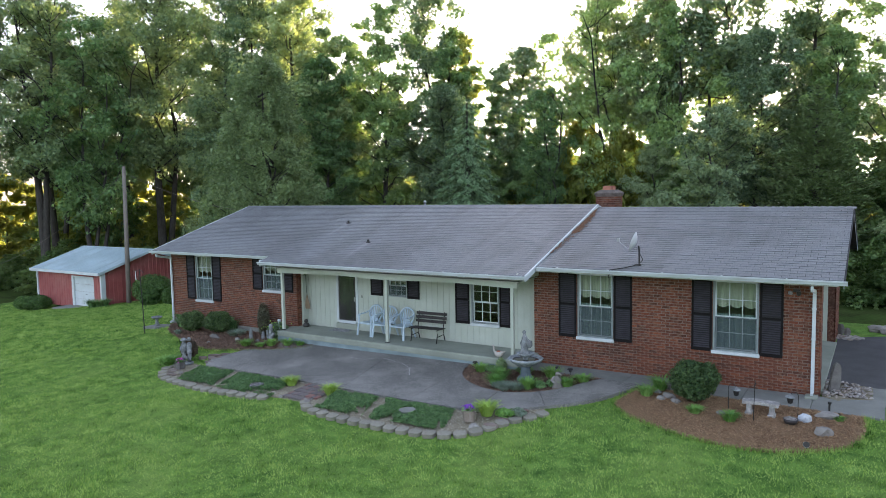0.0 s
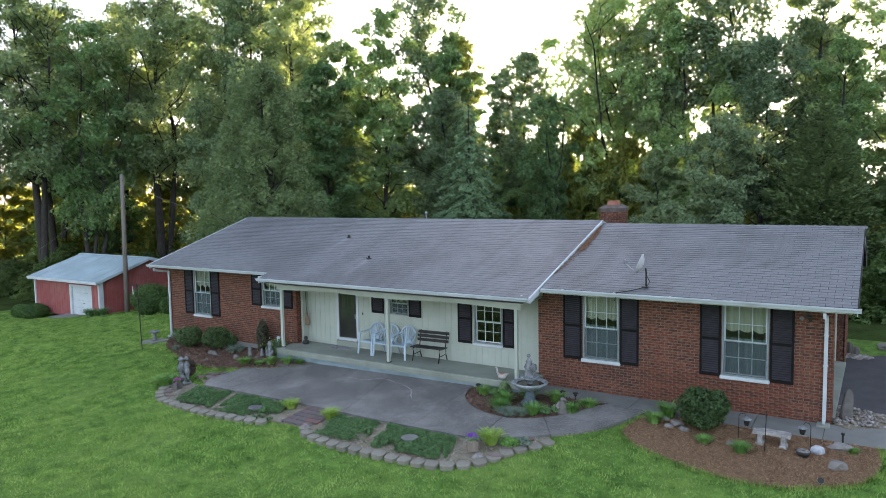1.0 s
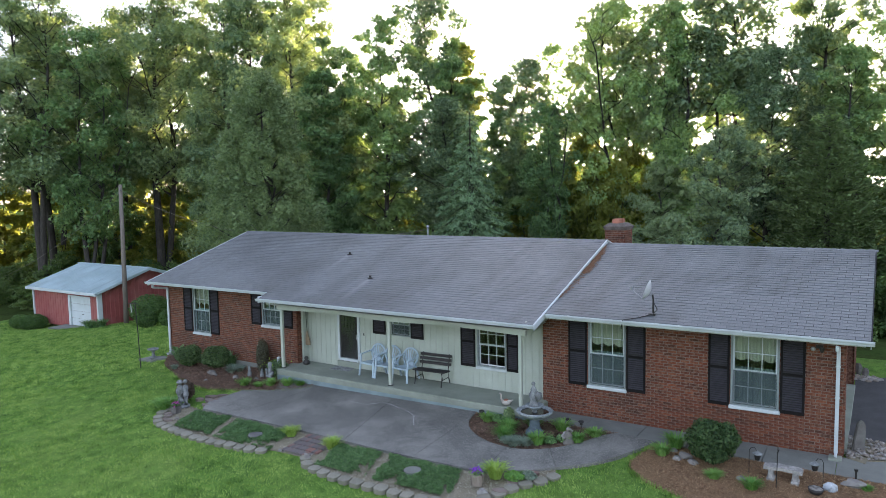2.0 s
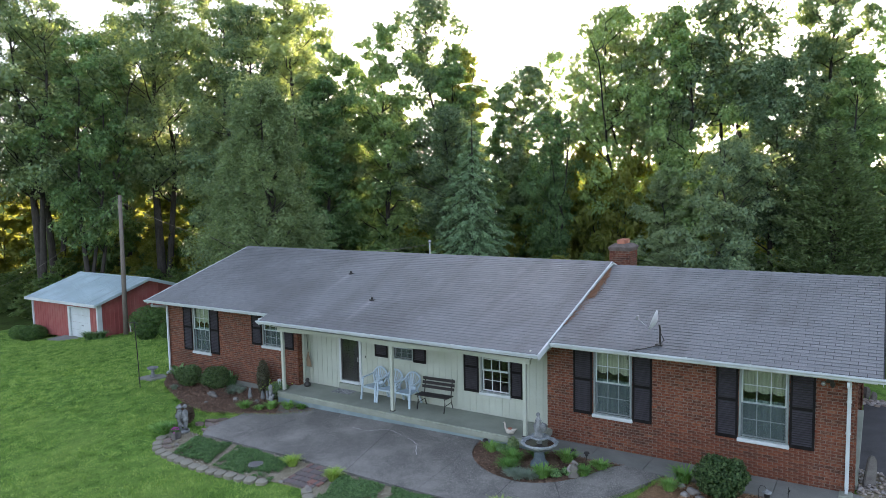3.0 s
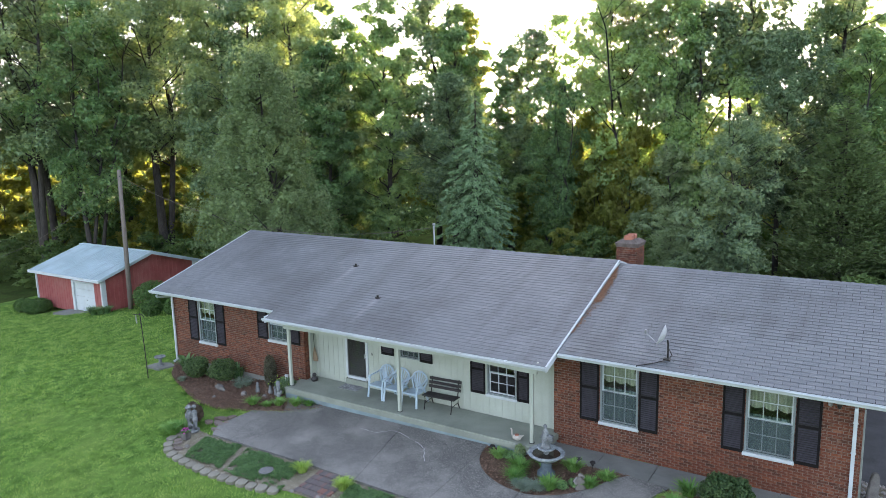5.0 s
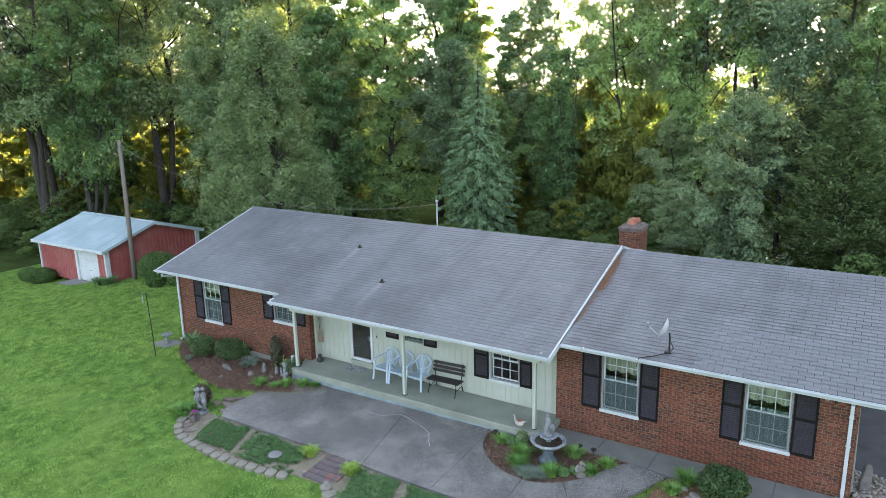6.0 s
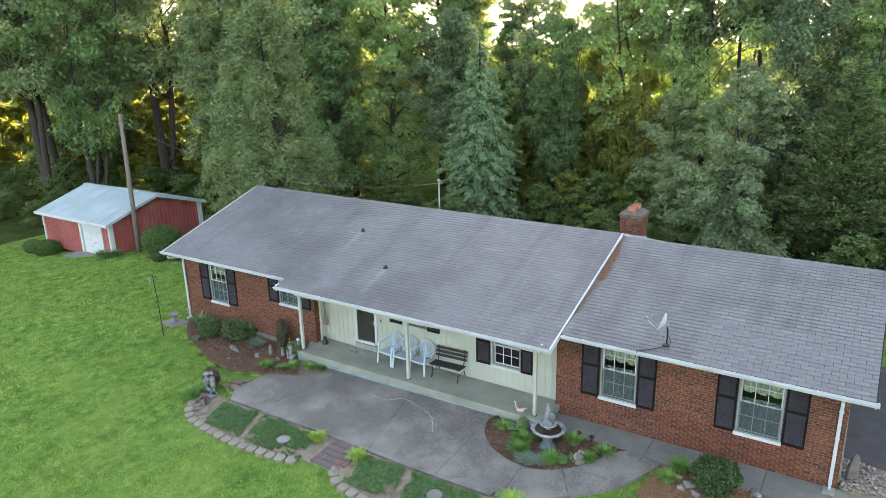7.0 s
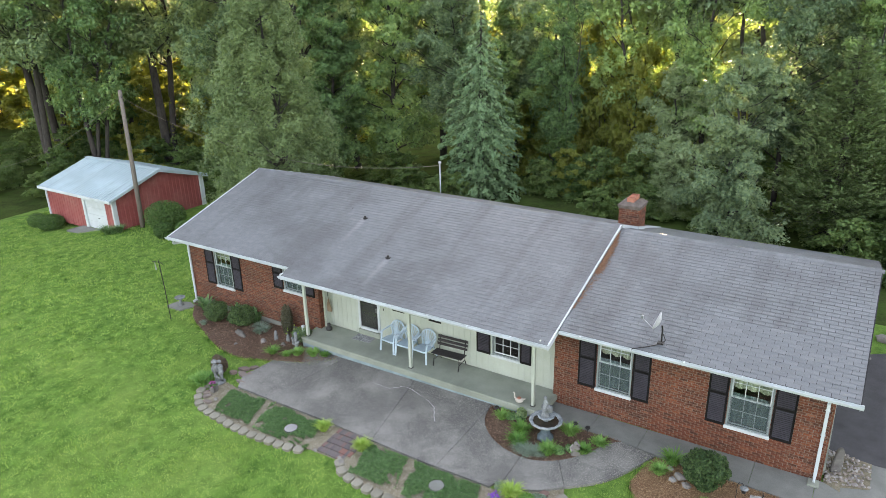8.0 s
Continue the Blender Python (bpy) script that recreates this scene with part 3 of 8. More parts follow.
bm = bmesh.new()
wall_cells(bm, 0, 0.012, 0.2, -7.1, -0.16, -0.3, 2.5, HOLES_R)
brick_wall_r = part("wall", bm, M_MORTAR, house, "red brick wall with pale flecks and grey mortar")
bm = bmesh.new()
wall_cells(bm, 0, -0.288, 0.2, -22.28, -15.71, -0.45, 2.5, HOLES_L)
brick_wall_l = part("wall", bm, M_MORTAR, house, "red brick wall with two shuttered windows")
bm = bmesh.new()
wall_cells(bm, 0, 0.17, 0.14, -15.71, -7.1, -0.3, 2.5, HOLES_P)
box(bm, (-15.725, -0.086, -0.2), (-15.62, 0.17, 2.4))
siding = part("siding", bm, M_CREAM, house, "cream vertical board siding under the porch")
x = -15.5
while x < -7.15:
    tops = [2.4] if not any(h[0] - 0.1 < x < h[1] + 0.1 for h in HOLES_P) else [h[2] - 0.09 for h in HOLES_P if h[0] - 0.1 < x < h[1] + 0.1 and h[2] > 0.5]
    for top in tops:
        bm = bmesh.new()
        box(bm, (x - 0.022, 0.158, 0.12), (x + 0.022, 0.1699, top), 0.004)
        part("batten", bm, M_CREAM, siding)
    x += 0.205
bm = bmesh.new()
wall_cells(bm, 1, -0.36, 0.2, 0.212, 8.0, -0.3, 2.5, [(0.45, 6.0, -0.3, 2.36)])
wall_cells(bm, 1, -22.28, 0.2, -0.088, 8.0, -1.2, 2.5, [])
wall_cells(bm, 0, 7.8, 0.2, -22.08, -0.36, -1.2, 2.5, [])
for xx in (-0.36, -22.28):
    f = [bm.verts.new((xx + dx, y, z)) for dx in (0.0, 0.2) for y, z in ((0.0, 2.5), (4.0, 3.72), (8.0, 2.5))]
    bm.faces.new(f[:3]), bm.faces.new(f[5:2:-1])
    bm.faces.new((f[0], f[3], f[4], f[1])), bm.faces.new((f[1], f[4], f[5], f[2]))
part("side_wall", bm, M_BRICK, house)
bm = bmesh.new()
box(bm, (-22.08, -0.08, 2.42), (-15.7, 7.8, 2.46)), box(bm, (-15.7, 0.32, 2.42), (-0.36, 7.8, 2.46))
part("ceiling_board", bm, M_ROOM, house)
bm = bmesh.new()
box(bm, (-22.08, 3.0, -0.2), (-1.4, 3.1, 2.42)), box(bm, (-22.08, -0.08, 0.05), (-15.7, 3.0, 0.10)), box(bm, (-15.7, 0.32, 0.28), (-1.4, 3.0, 0.33))
part("inner_wall", bm, M_ROOM, house)
# Open side porch cut into the gable end.
bm = bmesh.new()
box(bm, (-1.40, 0.25, -0.05), (-1.25, 6.15, 2.42)), box(bm, (-1.25, 6.0, -0.05), (-0.362, 6.15, 2.42)), box(bm, (-1.25, 0.23, -0.05), (-0.36, 0.33, 2.42))
part("siding", bm, M_CREAM, house, "cream siding inside the side porch")
bm = bmesh.new()
box(bm, (-1.25, 0.33, -0.3), (-0.10, 6.0, -0.05), 0.01)
part("side_porch_floor", bm, M_CONC, house, "plain concrete floor of the side porch")
bm = bmesh.new()
box(bm, (-22.3, -0.33, -0.5), (-15.75, -0.302, -0.10), 0.004)
part("plinth", bm, M_WALK, house, "exposed concrete footing under the brick")


def window(x0, x1, z0, z1, y, deep, sill=True, curtain=True, trim=0.045, cols=3):
    """A double-hung window in an opening: casing, sill, two sashes with bars, panes and curtains."""
    bm = bmesh.new()
    for lo, hi in (((x0, z0), (x0 + trim, z1)), ((x1 - trim, z0), (x1, z1)), ((x0 + trim, z1 - trim), (x1 - trim, z1)), ((x0 + trim, z0), (x1 - trim, z0 + 0.03))):
        box(bm, (lo[0], y - 0.018, lo[1]), (hi[0], y + deep, hi[1]), 0.004)
    frame_ob = part("window_frame", bm, M_CASING, house, "greyish white window frame")
    if sill:
        bm = bmesh.new()
        box(bm, (x0 - 0.03, y - 0.06, z0 - 0.085), (x1 + 0.03, y + 0.03, z0 - 0.002), 0.012)
        part("sill", bm, M_WHITE, frame_ob, "white window sill")
    a, b, lo, hi = x0 + trim, x1 - trim, z0 + 0.03, z1 - trim
    mid = lo + (hi - lo) * 0.48
    for name, s0, s1, yy in (("upper_sash", mid - 0.02, hi, y + 0.02), ("lower_sash", lo, mid + 0.02, y + 0.055)):
        bm = bmesh.new()
        w = 0.03
        box(bm, (a, yy, s0), (a + w, yy + 0.03, s1)), box(bm, (b - w, yy, s0), (b, yy + 0.03, s1))
        box(bm, (a + w, yy, s0), (b - w, yy + 0.03, s0 + w)), box(bm, (a + w, yy, s1 - w), (b - w, yy + 0.03, s1))
        n = cols
        for i in range(1, n):
            xx = a + w + (b - a - 2 * w) * i / n
            box(bm, (xx - 0.008, yy + 0.004, s0 + w), (xx + 0.008, yy + 0.026, s1 - w))
        zz = (s0 + s1) / 2
        for i in range(n):
            xa, xb = a + w + (b - a - 2 * w) * i / n + 0.008 * (i > 0), a + w + (b - a - 2 * w) * (i + 1) / n - 0.008 * (i < n - 1)
            box(bm, (xa, yy + 0.004, zz - 0.008), (xb, yy + 0.026, zz + 0.008))
        part(name, bm, M_WHITE, frame_ob)
        bm = bmesh.new()
        box(bm, (a + 0.01, yy + 0.012, s0 + 0.01), (b - 0.01, yy + 0.016, s1 - 0.01))
        pane = part("pane", bm, M_GLASS, frame_ob)
        pane.visible_shadow = False
    if curtain:
        bm = bmesh.new()
        box(bm, (a + 0.004, y + 0.012, lo), (b - 0.004, y + 0.014, mid))
        part("insect_screen", bm, M_SCREEN, frame_ob, "dark insect screen over the lower sash").visible_shadow = False
        bm = bmesh.new()
        n = 60
        for top, base, scallop, off in ((hi, hi - (hi - mid) * 0.68, 0.06, 0.13), (mid + 0.06, lo, 0.0, 0.16)):
            rows = [[bm.verts.new((a + (b - a) * i / n, y + off + 0.012 * math.sin(i * 1.3) + 0.004 * math.sin(i * 3.1),
                                   top if k == 0 else base - scallop * abs(math.sin(i / n * math.pi * 3)))) for i in range(n + 1)] for k in range(2)]
            for i in range(n):
                bm.faces.new((rows[0][i], rows[0][i + 1], rows[1][i + 1], rows[1][i]))
            part("curtain" if scallop == 0 else "valance", bm, M_CURTAIN if scallop == 0 else M_VALANCE, frame_ob, "grey-white gathered curtain" if scallop == 0 else "cream scalloped valance", smooth=True)
            bm = bmesh.new()
        bm.free()
    return frame_ob


def shutter(x0, x1, z0, z1, y):
    bm = bmesh.new()
    w, d = 0.05, 0.03
    mid = (z0 + z1) / 2 + 0.02
    box(bm, (x0, y - d, z0), (x0 + w, y, z1), 0.004), box(bm, (x1 - w, y - d, z0), (x1, y, z1), 0.004)
    rails = [(z0, z0 + 0.08), (z1 - 0.06, z1)] + ([(mid - 0.03, mid + 0.03)] if z1 - z0 > 1.0 else [])
    for r in rails:
        box(bm, (x0 + w, y - d, r[0]), (x1 - w, y, r[1]), 0.003)
    ob = part("shutter", bm, M_SHUTTER, house, "dark louvred shutter")
    bm = bmesh.new()
    z = z0 + 0.095
    while z < z1 - 0.07:
        if not any(r[0] - 0.01 < z < r[1] + 0.01 for r in rails):
            box(bm, (x0 + w, -0.015, -0.003), (x1 - w, 0.015, 0.003), 0, Matrix.Translation((0, y - 0.018, z)) @ Matrix.Rotation(radians(38), 4, "X"))
        z += 0.052
    part("louvre", bm, M_LOUVRE, ob)
    # Dark sheet added behind the slats to paint shade into the gaps.
    bm = bmesh.new()
    box(bm, (x0 + w, y - 0.004, z0 + 0.08), (x1 - w, y - 0.001, z1 - 0.06))
    part("backing", bm, M_FELT, ob)


for h in HOLES_R:
    window(*h, 0.0, 0.12)
for h in HOLES_L:
    window(*h, -0.3, 0.12)
window(*HOLES_P[1], 0.17, 0.1, sill=False, curtain=True)
window(*HOLES_P[2], 0.17, 0.1, sill=True, curtain=False)
for a, b, z0, z1, y in ((-6.37, -5.87, 0.66, 2.40, 0), (-4.85, -4.38, 0.66, 2.40, 0), (-2.92, -2.45, 0.66, 2.40, 0), (-1.40, -0.91, 0.66, 2.40, 0),
                        (-21.36, -20.89, 0.70, 2.38, -0.3), (-19.92, -19.45, 0.70, 2.38, -0.3), (-17.78, -17.31, 1.26, 2.38, -0.3), (-16.34, -15.85, 1.26, 2.38, -0.3),
                        (-12.88, -12.40, 1.32, 2.1, 0.152), (-11.45, -11.0, 1.30, 2.1, 0.152), (-9.71, -9.24, 0.70, 2.1, 0.152), (-8.24, -7.88, 0.70, 2.1, 0.152)):
    shutter(a, b, z0, z1, y - 0.004)

# Front door with a dark storm door, on a low step.
bm = bmesh.new()
box(bm, (-14.33, 0.13, 0.36), (-14.25, 0.2, 2.06), 0.006), box(bm, (-13.52, 0.13, 0.36), (-13.43, 0.2, 2.06), 0.006), box(bm, (-14.25, 0.13, 1.99), (-13.52, 0.2, 2.06), 0.006)
box(bm, (-14.25, 0.12, 0.315), (-13.52, 0.2, 0.40), 0.004)
door = part("door_frame", bm, M_WHITE, house, "cream door casing")
bm = bmesh.new()
box(bm, (-14.24, 0.165, 0.41), (-13.53, 0.2, 1.98), 0.004)
for i in range(3):
    for k in range(2):
        xa, za = -14.06 + i * 0.13, 1.35 + k * 0.24
        for lo, hi in (((xa, za), (xa + 0.11, za + 0.012)), ((xa, za + 0.2), (xa + 0.11, za + 0.212)), ((xa, za), (xa + 0.012, za + 0.21)), ((xa + 0.1, za), (xa + 0.112, za + 0.21))):
            box(bm, (lo[0], 0.155, lo[1]), (hi[0], 0.168, hi[1]))
box(bm, (-14.24, 0.152, 1.24), (-13.53, 0.168, 1.27)), box(bm, (-14.24, 0.152, 0.41), (-14.18, 0.168, 1.98)), box(bm, (-13.59, 0.152, 0.41), (-13.53, 0.168, 1.98))
leaf_door = part("front_door", bm, M_DARK, house, "dark front door behind a storm door")
bm = bmesh.new()
box(bm, (-14.18, 0.148, 0.45), (-13.59, 0.151, 1.95))
part("storm_pane", bm, M_GLASS, leaf_door, "storm door glass").visible_shadow = False
bm = bmesh.new()
box(bm, (-13.575, 0.12, 1.05), (-13.545, 0.152, 1.2), 0.006)
part("handle", bm, M_METAL, leaf_door, "metal door handle")
bm = bmesh.new()
box(bm, (-14.33, 0.07, 0.12), (-13.43, 0.17, 0.31), 0.012)
part("door_step", bm, M_CONC, house, "grey concrete door step")
bm = bmesh.new()
box(bm, (-13.29, 0.15, 1.2), (-13.25, 0.17, 1.28), 0.005)
part("doorbell", bm, M_DARK, house)

# Porch slab, posts and beam.
bm = bmesh.new()
prism(bm, [(-15.95, 0.17), (-15.95, -1.04), (-15.80, -1.13), (-7.05, -1.13), (-6.96, -1.04), (-6.96, -0.01), (-7.1, -0.01), (-7.1, 0.17)], -0.05, FLOOR)
bmesh.ops.bevel(bm, geom=[e for e in bm.edges if len(e.link_faces) == 2 and all(v.co.z > FLOOR - 0.001 for v in e.verts) and any(abs(f.normal.z) < 0.5 for f in e.link_faces)], offset=0.03, segments=3, affect="EDGES")
porch_slab = part("porch_slab", bm, M_CONC, house, "smooth grey painted concrete porch floor")
bm = bmesh.new()
box(bm, (-15.88, -1.07, -0.5), (-7.02, 0.1, -0.052))
part("porch_base", bm, M_BASE, house, "pale blue-grey painted porch base")
for x in (-15.74, -11.47, -7.31):
    bm = bmesh.new()
    box(bm, (x - 0.045, -0.955, FLOOR), (x + 0.045, -0.865, 2.04), 0.005)
    post = part("porch_post", bm, M_CREAM, house, "cream square porch post")
    bm = bmesh.new()
    box(bm, (x - 0.06, -0.97, FLOOR), (x + 0.06, -0.85, FLOOR + 0.025), 0.004)
    part("post_foot", bm, M_DARK, post)
bm = bmesh.new()
n = 40
rise = [(-15.9 + 8.75 * i / n, 2.01 + 0.05 * math.sin(i / n * math.pi * 2) ** 2) for i in range(n + 1)]
ring = [[bm.verts.new(p) for p in ((x, -0.97, z), (x, -0.97, 2.3), (x, -0.86, 2.3), (x, -0.86, z))] for x, z in rise]
for a, b in zip(ring, ring[1:]):
    for k in range(4):
        bm.faces.new((a[k], a[(k + 1) % 4], b[(k + 1) % 4], b[k]))
bm.faces.new(ring[0]), bm.faces.new(ring[-1])
bmesh.ops.recalc_face_normals(bm, faces=bm.faces[:])
part("porch_beam", bm, M_CREAM, house, "cream scalloped beam under the porch eave")
bm = bmesh.new()
box(bm, (-15.9, -1.2, 2.2), (-7.0, 0.17, 2.22))
part("porch_ceiling", bm, M_CREAM, house)
for lo, hi in (((-7.1, -0.74, SOFFIT), (0.2, 0.0, SOFFIT + 0.02)), ((-22.5, -0.92, SOFFIT), (-16.3, -0.29, SOFFIT + 0.02)), ((-7.0, -1.3, 2.26), (-6.96, 0.0, 2.45))):
    bm = bmesh.new()
    box(bm, lo, hi)
    part("soffit", bm, M_CREAM, house, "painted eave soffit")


def roof_deck(bm, x0, x1, eave, height, thick=0.10):
    """Front and rear slopes as one solid."""
    sec = [(eave, height(eave)), (4.0, height(4.0)), (8.7, height(8.7)), (8.7, height(8.7) - thick), (4.0, height(4.0) - thick), (eave, height(eave) - thick)]
    a, b = [[bm.verts.new((x, y, z)) for y, z in sec] for x in (x0, x1)]
    for i in range(6):
        j = (i + 1) % 6
        bm.faces.new((a[i], a[j], b[j], b[i]))
    for s in (a, b):
        bm.faces.new((s[0], s[1], s[4], s[5])), bm.faces.new((s[1], s[2], s[3], s[4]))
    bmesh.ops.recalc_face_normals(bm, faces=bm.faces[:])


bm = bmesh.new()
roof_deck(bm, -22.55, -16.28, -0.92, lambda y: main_roof(y) - 0.012)
roof_l = part("roof", bm, M_FELT, house, "low grey shingle roof over the brick end")
bm = bmesh.new()
roof_deck(bm, -16.28, -6.72, -1.36, lambda y: main_roof(y) - 0.012)
roof_m = part("roof", bm, M_FELT, house, "grey shingle roof running down over the porch")
bm = bmesh.new()
roof_deck(bm, -6.72, 0.31, -0.74, lambda y: wing_roof(y) - 0.012)
roof_r = part("roof", bm, M_FELT, house, "grey shingle roof of the lower wing")


def rake(bm, x, y0, height, w=0.09, lift=0.018, drop=0.15):
    for (ya, yb) in ((y0, 4.0), (8.7, 4.0)):
        pts = [(ya, height(ya)), (yb, height(yb))]
        v = [[bm.verts.new((x + dx, y, z + dz)) for y, z in pts] for dx, dz in ((0, lift), (w, lift), (w, -drop), (0, -drop))]
        for i in range(4):
            j = (i + 1) % 4
            bm.faces.new((v[i][0], v[i][1], v[j][1], v[j][0]))
        bm.faces.new([q[0] for q in v]), bm.faces.new([q[1] for q in v])
    bmesh.ops.recalc_face_normals(bm, faces=bm.faces[:])


for x, y0, hh, drop in ((-6.74, -1.38, main_roof, 0.14), (0.285, -0.75, wing_roof, 0.16), (-22.58, -0.93, main_roof, 0.16)):
    bm = bmesh.new()
    rake(bm, x, y0, hh, 0.04 if x < 0 else 0.012, 0.012 if x < 0 else -0.016, drop)
    part("rake_board", bm, M_WHITE, house, "white trim along the roof edge")
bm = bmesh.new()
box(bm, (-16.30, -1.38, main_roof(-1.38) - 0.15), (-16.25, -0.93, main_roof(-1.38) - 0.02)), box(bm, (-16.30, -1.38, main_roof(-0.93) - 0.16), (-16.255, -0.93, main_roof(-1.2)))
part("rake_board", bm, M_WHITE, house)


def gutter(x0, x1, y, z):
    """An open gutter along an eave: y is the fascia's face, z the rim."""
    prof = [(0.0, 0.0), (0.0, -0.085), (-0.075, -0.085), (-0.085, -0.05), (-0.115, -0.02), (-0.118, 0.004), (-0.108, 0.004), (-0.104, -0.02), (-0.075, -0.05), (-0.067, -0.075), (-0.012, -0.075), (-0.012, 0.0)]
    bm = bmesh.new()
    a, b = [[bm.verts.new((x, y + py, z + pz)) for py, pz in prof] for x in (x0, x1)]
    n = len(prof)
    for i in range(n):
        bm.faces.new((a[i], a[(i + 1) % n], b[(i + 1) % n], b[i]))
    for x in (x0 + 0.002, x1 - 0.002):
        bm.faces.new([bm.verts.new((x, y + py, z + pz)) for py, pz in prof[:7]])
    bmesh.ops.recalc_face_normals(bm, faces=bm.faces[:])
    ob = part("gutter", bm, M_WHITE, house, "white metal eave gutter")
    x = x0 + 0.6
    while x < x1:
        bm = bmesh.new()
        box(bm, (x - 0.012, y - 0.12, z - 0.002), (x + 0.012, y + 0.03, z + 0.006), 0.002)
        box(bm, (x - 0.015, y - 0.122, z + 0.004), (x + 0.015, y - 0.095, z + 0.028), 0.004)
        part("gutter_strap", bm, M_WHITE, ob)
        x += 1.32
    bm = bmesh.new()
    box(bm, (x0, y + 0.0025, z - 0.10), (x1, y + 0.03, z - 0.005))
    part("fascia", bm, M_WHITE, ob)


gutter(-6.66, 0.36, -0.745, wing_roof(-0.74) - 0.01)
gutter(-16.32, -6.70, -1.365, main_roof(-1.36) - 0.01)
gutter(-22.62, -16.33, -0.925, main_roof(-0.92) - 0.01)


def downspout(x, y, ztop, zlow, y_eave, foot=True):
    bm = bmesh.new()
    bar(bm, (x, y_eave - 0.05, ztop), (x, y_eave - 0.05, ztop - 0.09), 0.075, 0.055, 0.006)
    bar(bm, (x, y_eave - 0.05, ztop - 0.08), (x, y, ztop - 0.2), 0.055, 0.075, 0.006)
    bar(bm, (x, y, ztop - 0.18), (x, y, zlow + 0.06), 0.055, 0.075, 0.006)
    bar(bm, (x, y, zlow + 0.08), (x, y - 0.16, zlow + 0.04), 0.055, 0.075, 0.006)
    for z in (ztop - 0.6, (ztop + zlow) / 2):
        box(bm, (x - 0.05, y - 0.03, z - 0.012), (x + 0.05, y + 0.035, z + 0.012))
    part("downspout", bm, M_WHITE, house, "white rectangular downspout")


downspout(-0.29, -0.05, 2.45, -0.10, -0.745)
bm = bmesh.new()
box(bm, (-0.42, -0.34, -0.13), (-0.17, -0.05, -0.075), 0.012)
part("splash_block", bm, M_CONC, house, "small concrete splash block")
downspout(-22.22, -0.36, 2.42, -0.30, -0.925)

# Chimney just behind the ridge with two clay flues.
CX0, CX1, CY0, CY1 = -7.13, -6.48, 4.99, 5.70
bm = bmesh.new()
box(bm, (CX0, CY0, 3.3), (CX1, CY1, 4.33))
chimney = part("chimney", bm, M_MORTAR, house, "red brick chimney with a corbelled top and white flashing")
verts, faces, rng = [], [], random.Random(8)
for row in range(15):
    z = 3.32 + row * 0.0675
    for axis, lo, hi, face, sgn in ((0, CX0, CX1, CY0, -1), (0, CX0, CX1, CY1, 1), (1, CY0, CY1, CX1, 1), (1, CY0, CY1, CX0, -1)):
        p = lo - 0.1 * (row % 2)
        while p < hi:
            a, b = max(p, lo), min(p + 0.1935, hi)
            if b - a > 0.03:
                f0, f1 = face + sgn * rng.uniform(0.008, 0.013), face - sgn * 0.02
                k = len(verts)
                for d in (f0, f1):
                    for q, zz in ((a, z), (b, z), (b, z + 0.0577), (a, z + 0.0577)):
                        verts.append((q, d, zz) if axis == 0 else (d, q, zz))
                faces += [tuple(k + i for i in f) for f in ((0, 1, 2, 3), (4, 5, 1, 0), (5, 6, 2, 1), (6, 7, 3, 2), (7, 4, 0, 3))]
            p += 0.2035
me = bpy.data.meshes.new("brickwork")
me.from_pydata(verts, [], faces)
part("brickwork", None, M_BRICK, chimney, data=me, kind="stuff")
bm = bmesh.new()
for z, o in ((4.33, 0.03), (4.395, 0.05)):
    box(bm, (CX0 - o, CY0 - o, z), (CX1 + o, CY1 + o, z + 0.062), 0.006)
part("corbel", bm, M_SOOT, chimney, "dark sooty brick corbel courses")
bm = bmesh.new()
mx, my = (CX0 + CX1) / 2, (CY0 + CY1) / 2
v = [(CX0 - 0.04, CY0 - 0.04), (CX1 + 0.04, CY0 - 0.04), (CX1 + 0.04, CY1 + 0.04), (CX0 - 0.04, CY1 + 0.04)]
lo = [bm.verts.new((x, y, 4.457)) for x, y in v]
hi = [bm.verts.new((mx + (x - mx) * 0.62, my + (y - my) * 0.72, 4.55)) for x, y in v]
bm.faces.new(hi)
for i in range(4):
    bm.faces.new((lo[i], lo[(i + 1) % 4], hi[(i + 1) % 4], hi[i]))
part("crown_wash", bm, M_SOOT, chimney, "stained mortar cap")
for y in (my - 0.17, my + 0.17):
    bm = bmesh.new()
    for lo, hi in (((mx - 0.12, y - 0.12), (mx + 0.12, y - 0.09)), ((mx - 0.12, y + 0.09), (mx + 0.12, y + 0.12)), ((mx - 0.12, y - 0.09), (mx - 0.09, y + 0.09)), ((mx + 0.09, y - 0.09), (mx + 0.12, y + 0.09))):
        box(bm, (*lo, 4.52), (*hi, 4.68), 0.006)
    part("flue", bm, M_TERRA, chimney, "weathered terracotta flue")
bm = bmesh.new()
box(bm, (CX0 - 0.05, CY0 - 0.03, 3.6), (CX1 + 0.05, CY0 - 0.014, 3.80))
for i in range(6):
    y = CY0 + i * 0.12
    box(bm, (CX1 + 0.014, y, 3.3), (CX1 + 0.02, y + 0.115, 3.78 - i * 0.035))
part("flashing", bm, M_WHITE, chimney, "white stepped flashing")

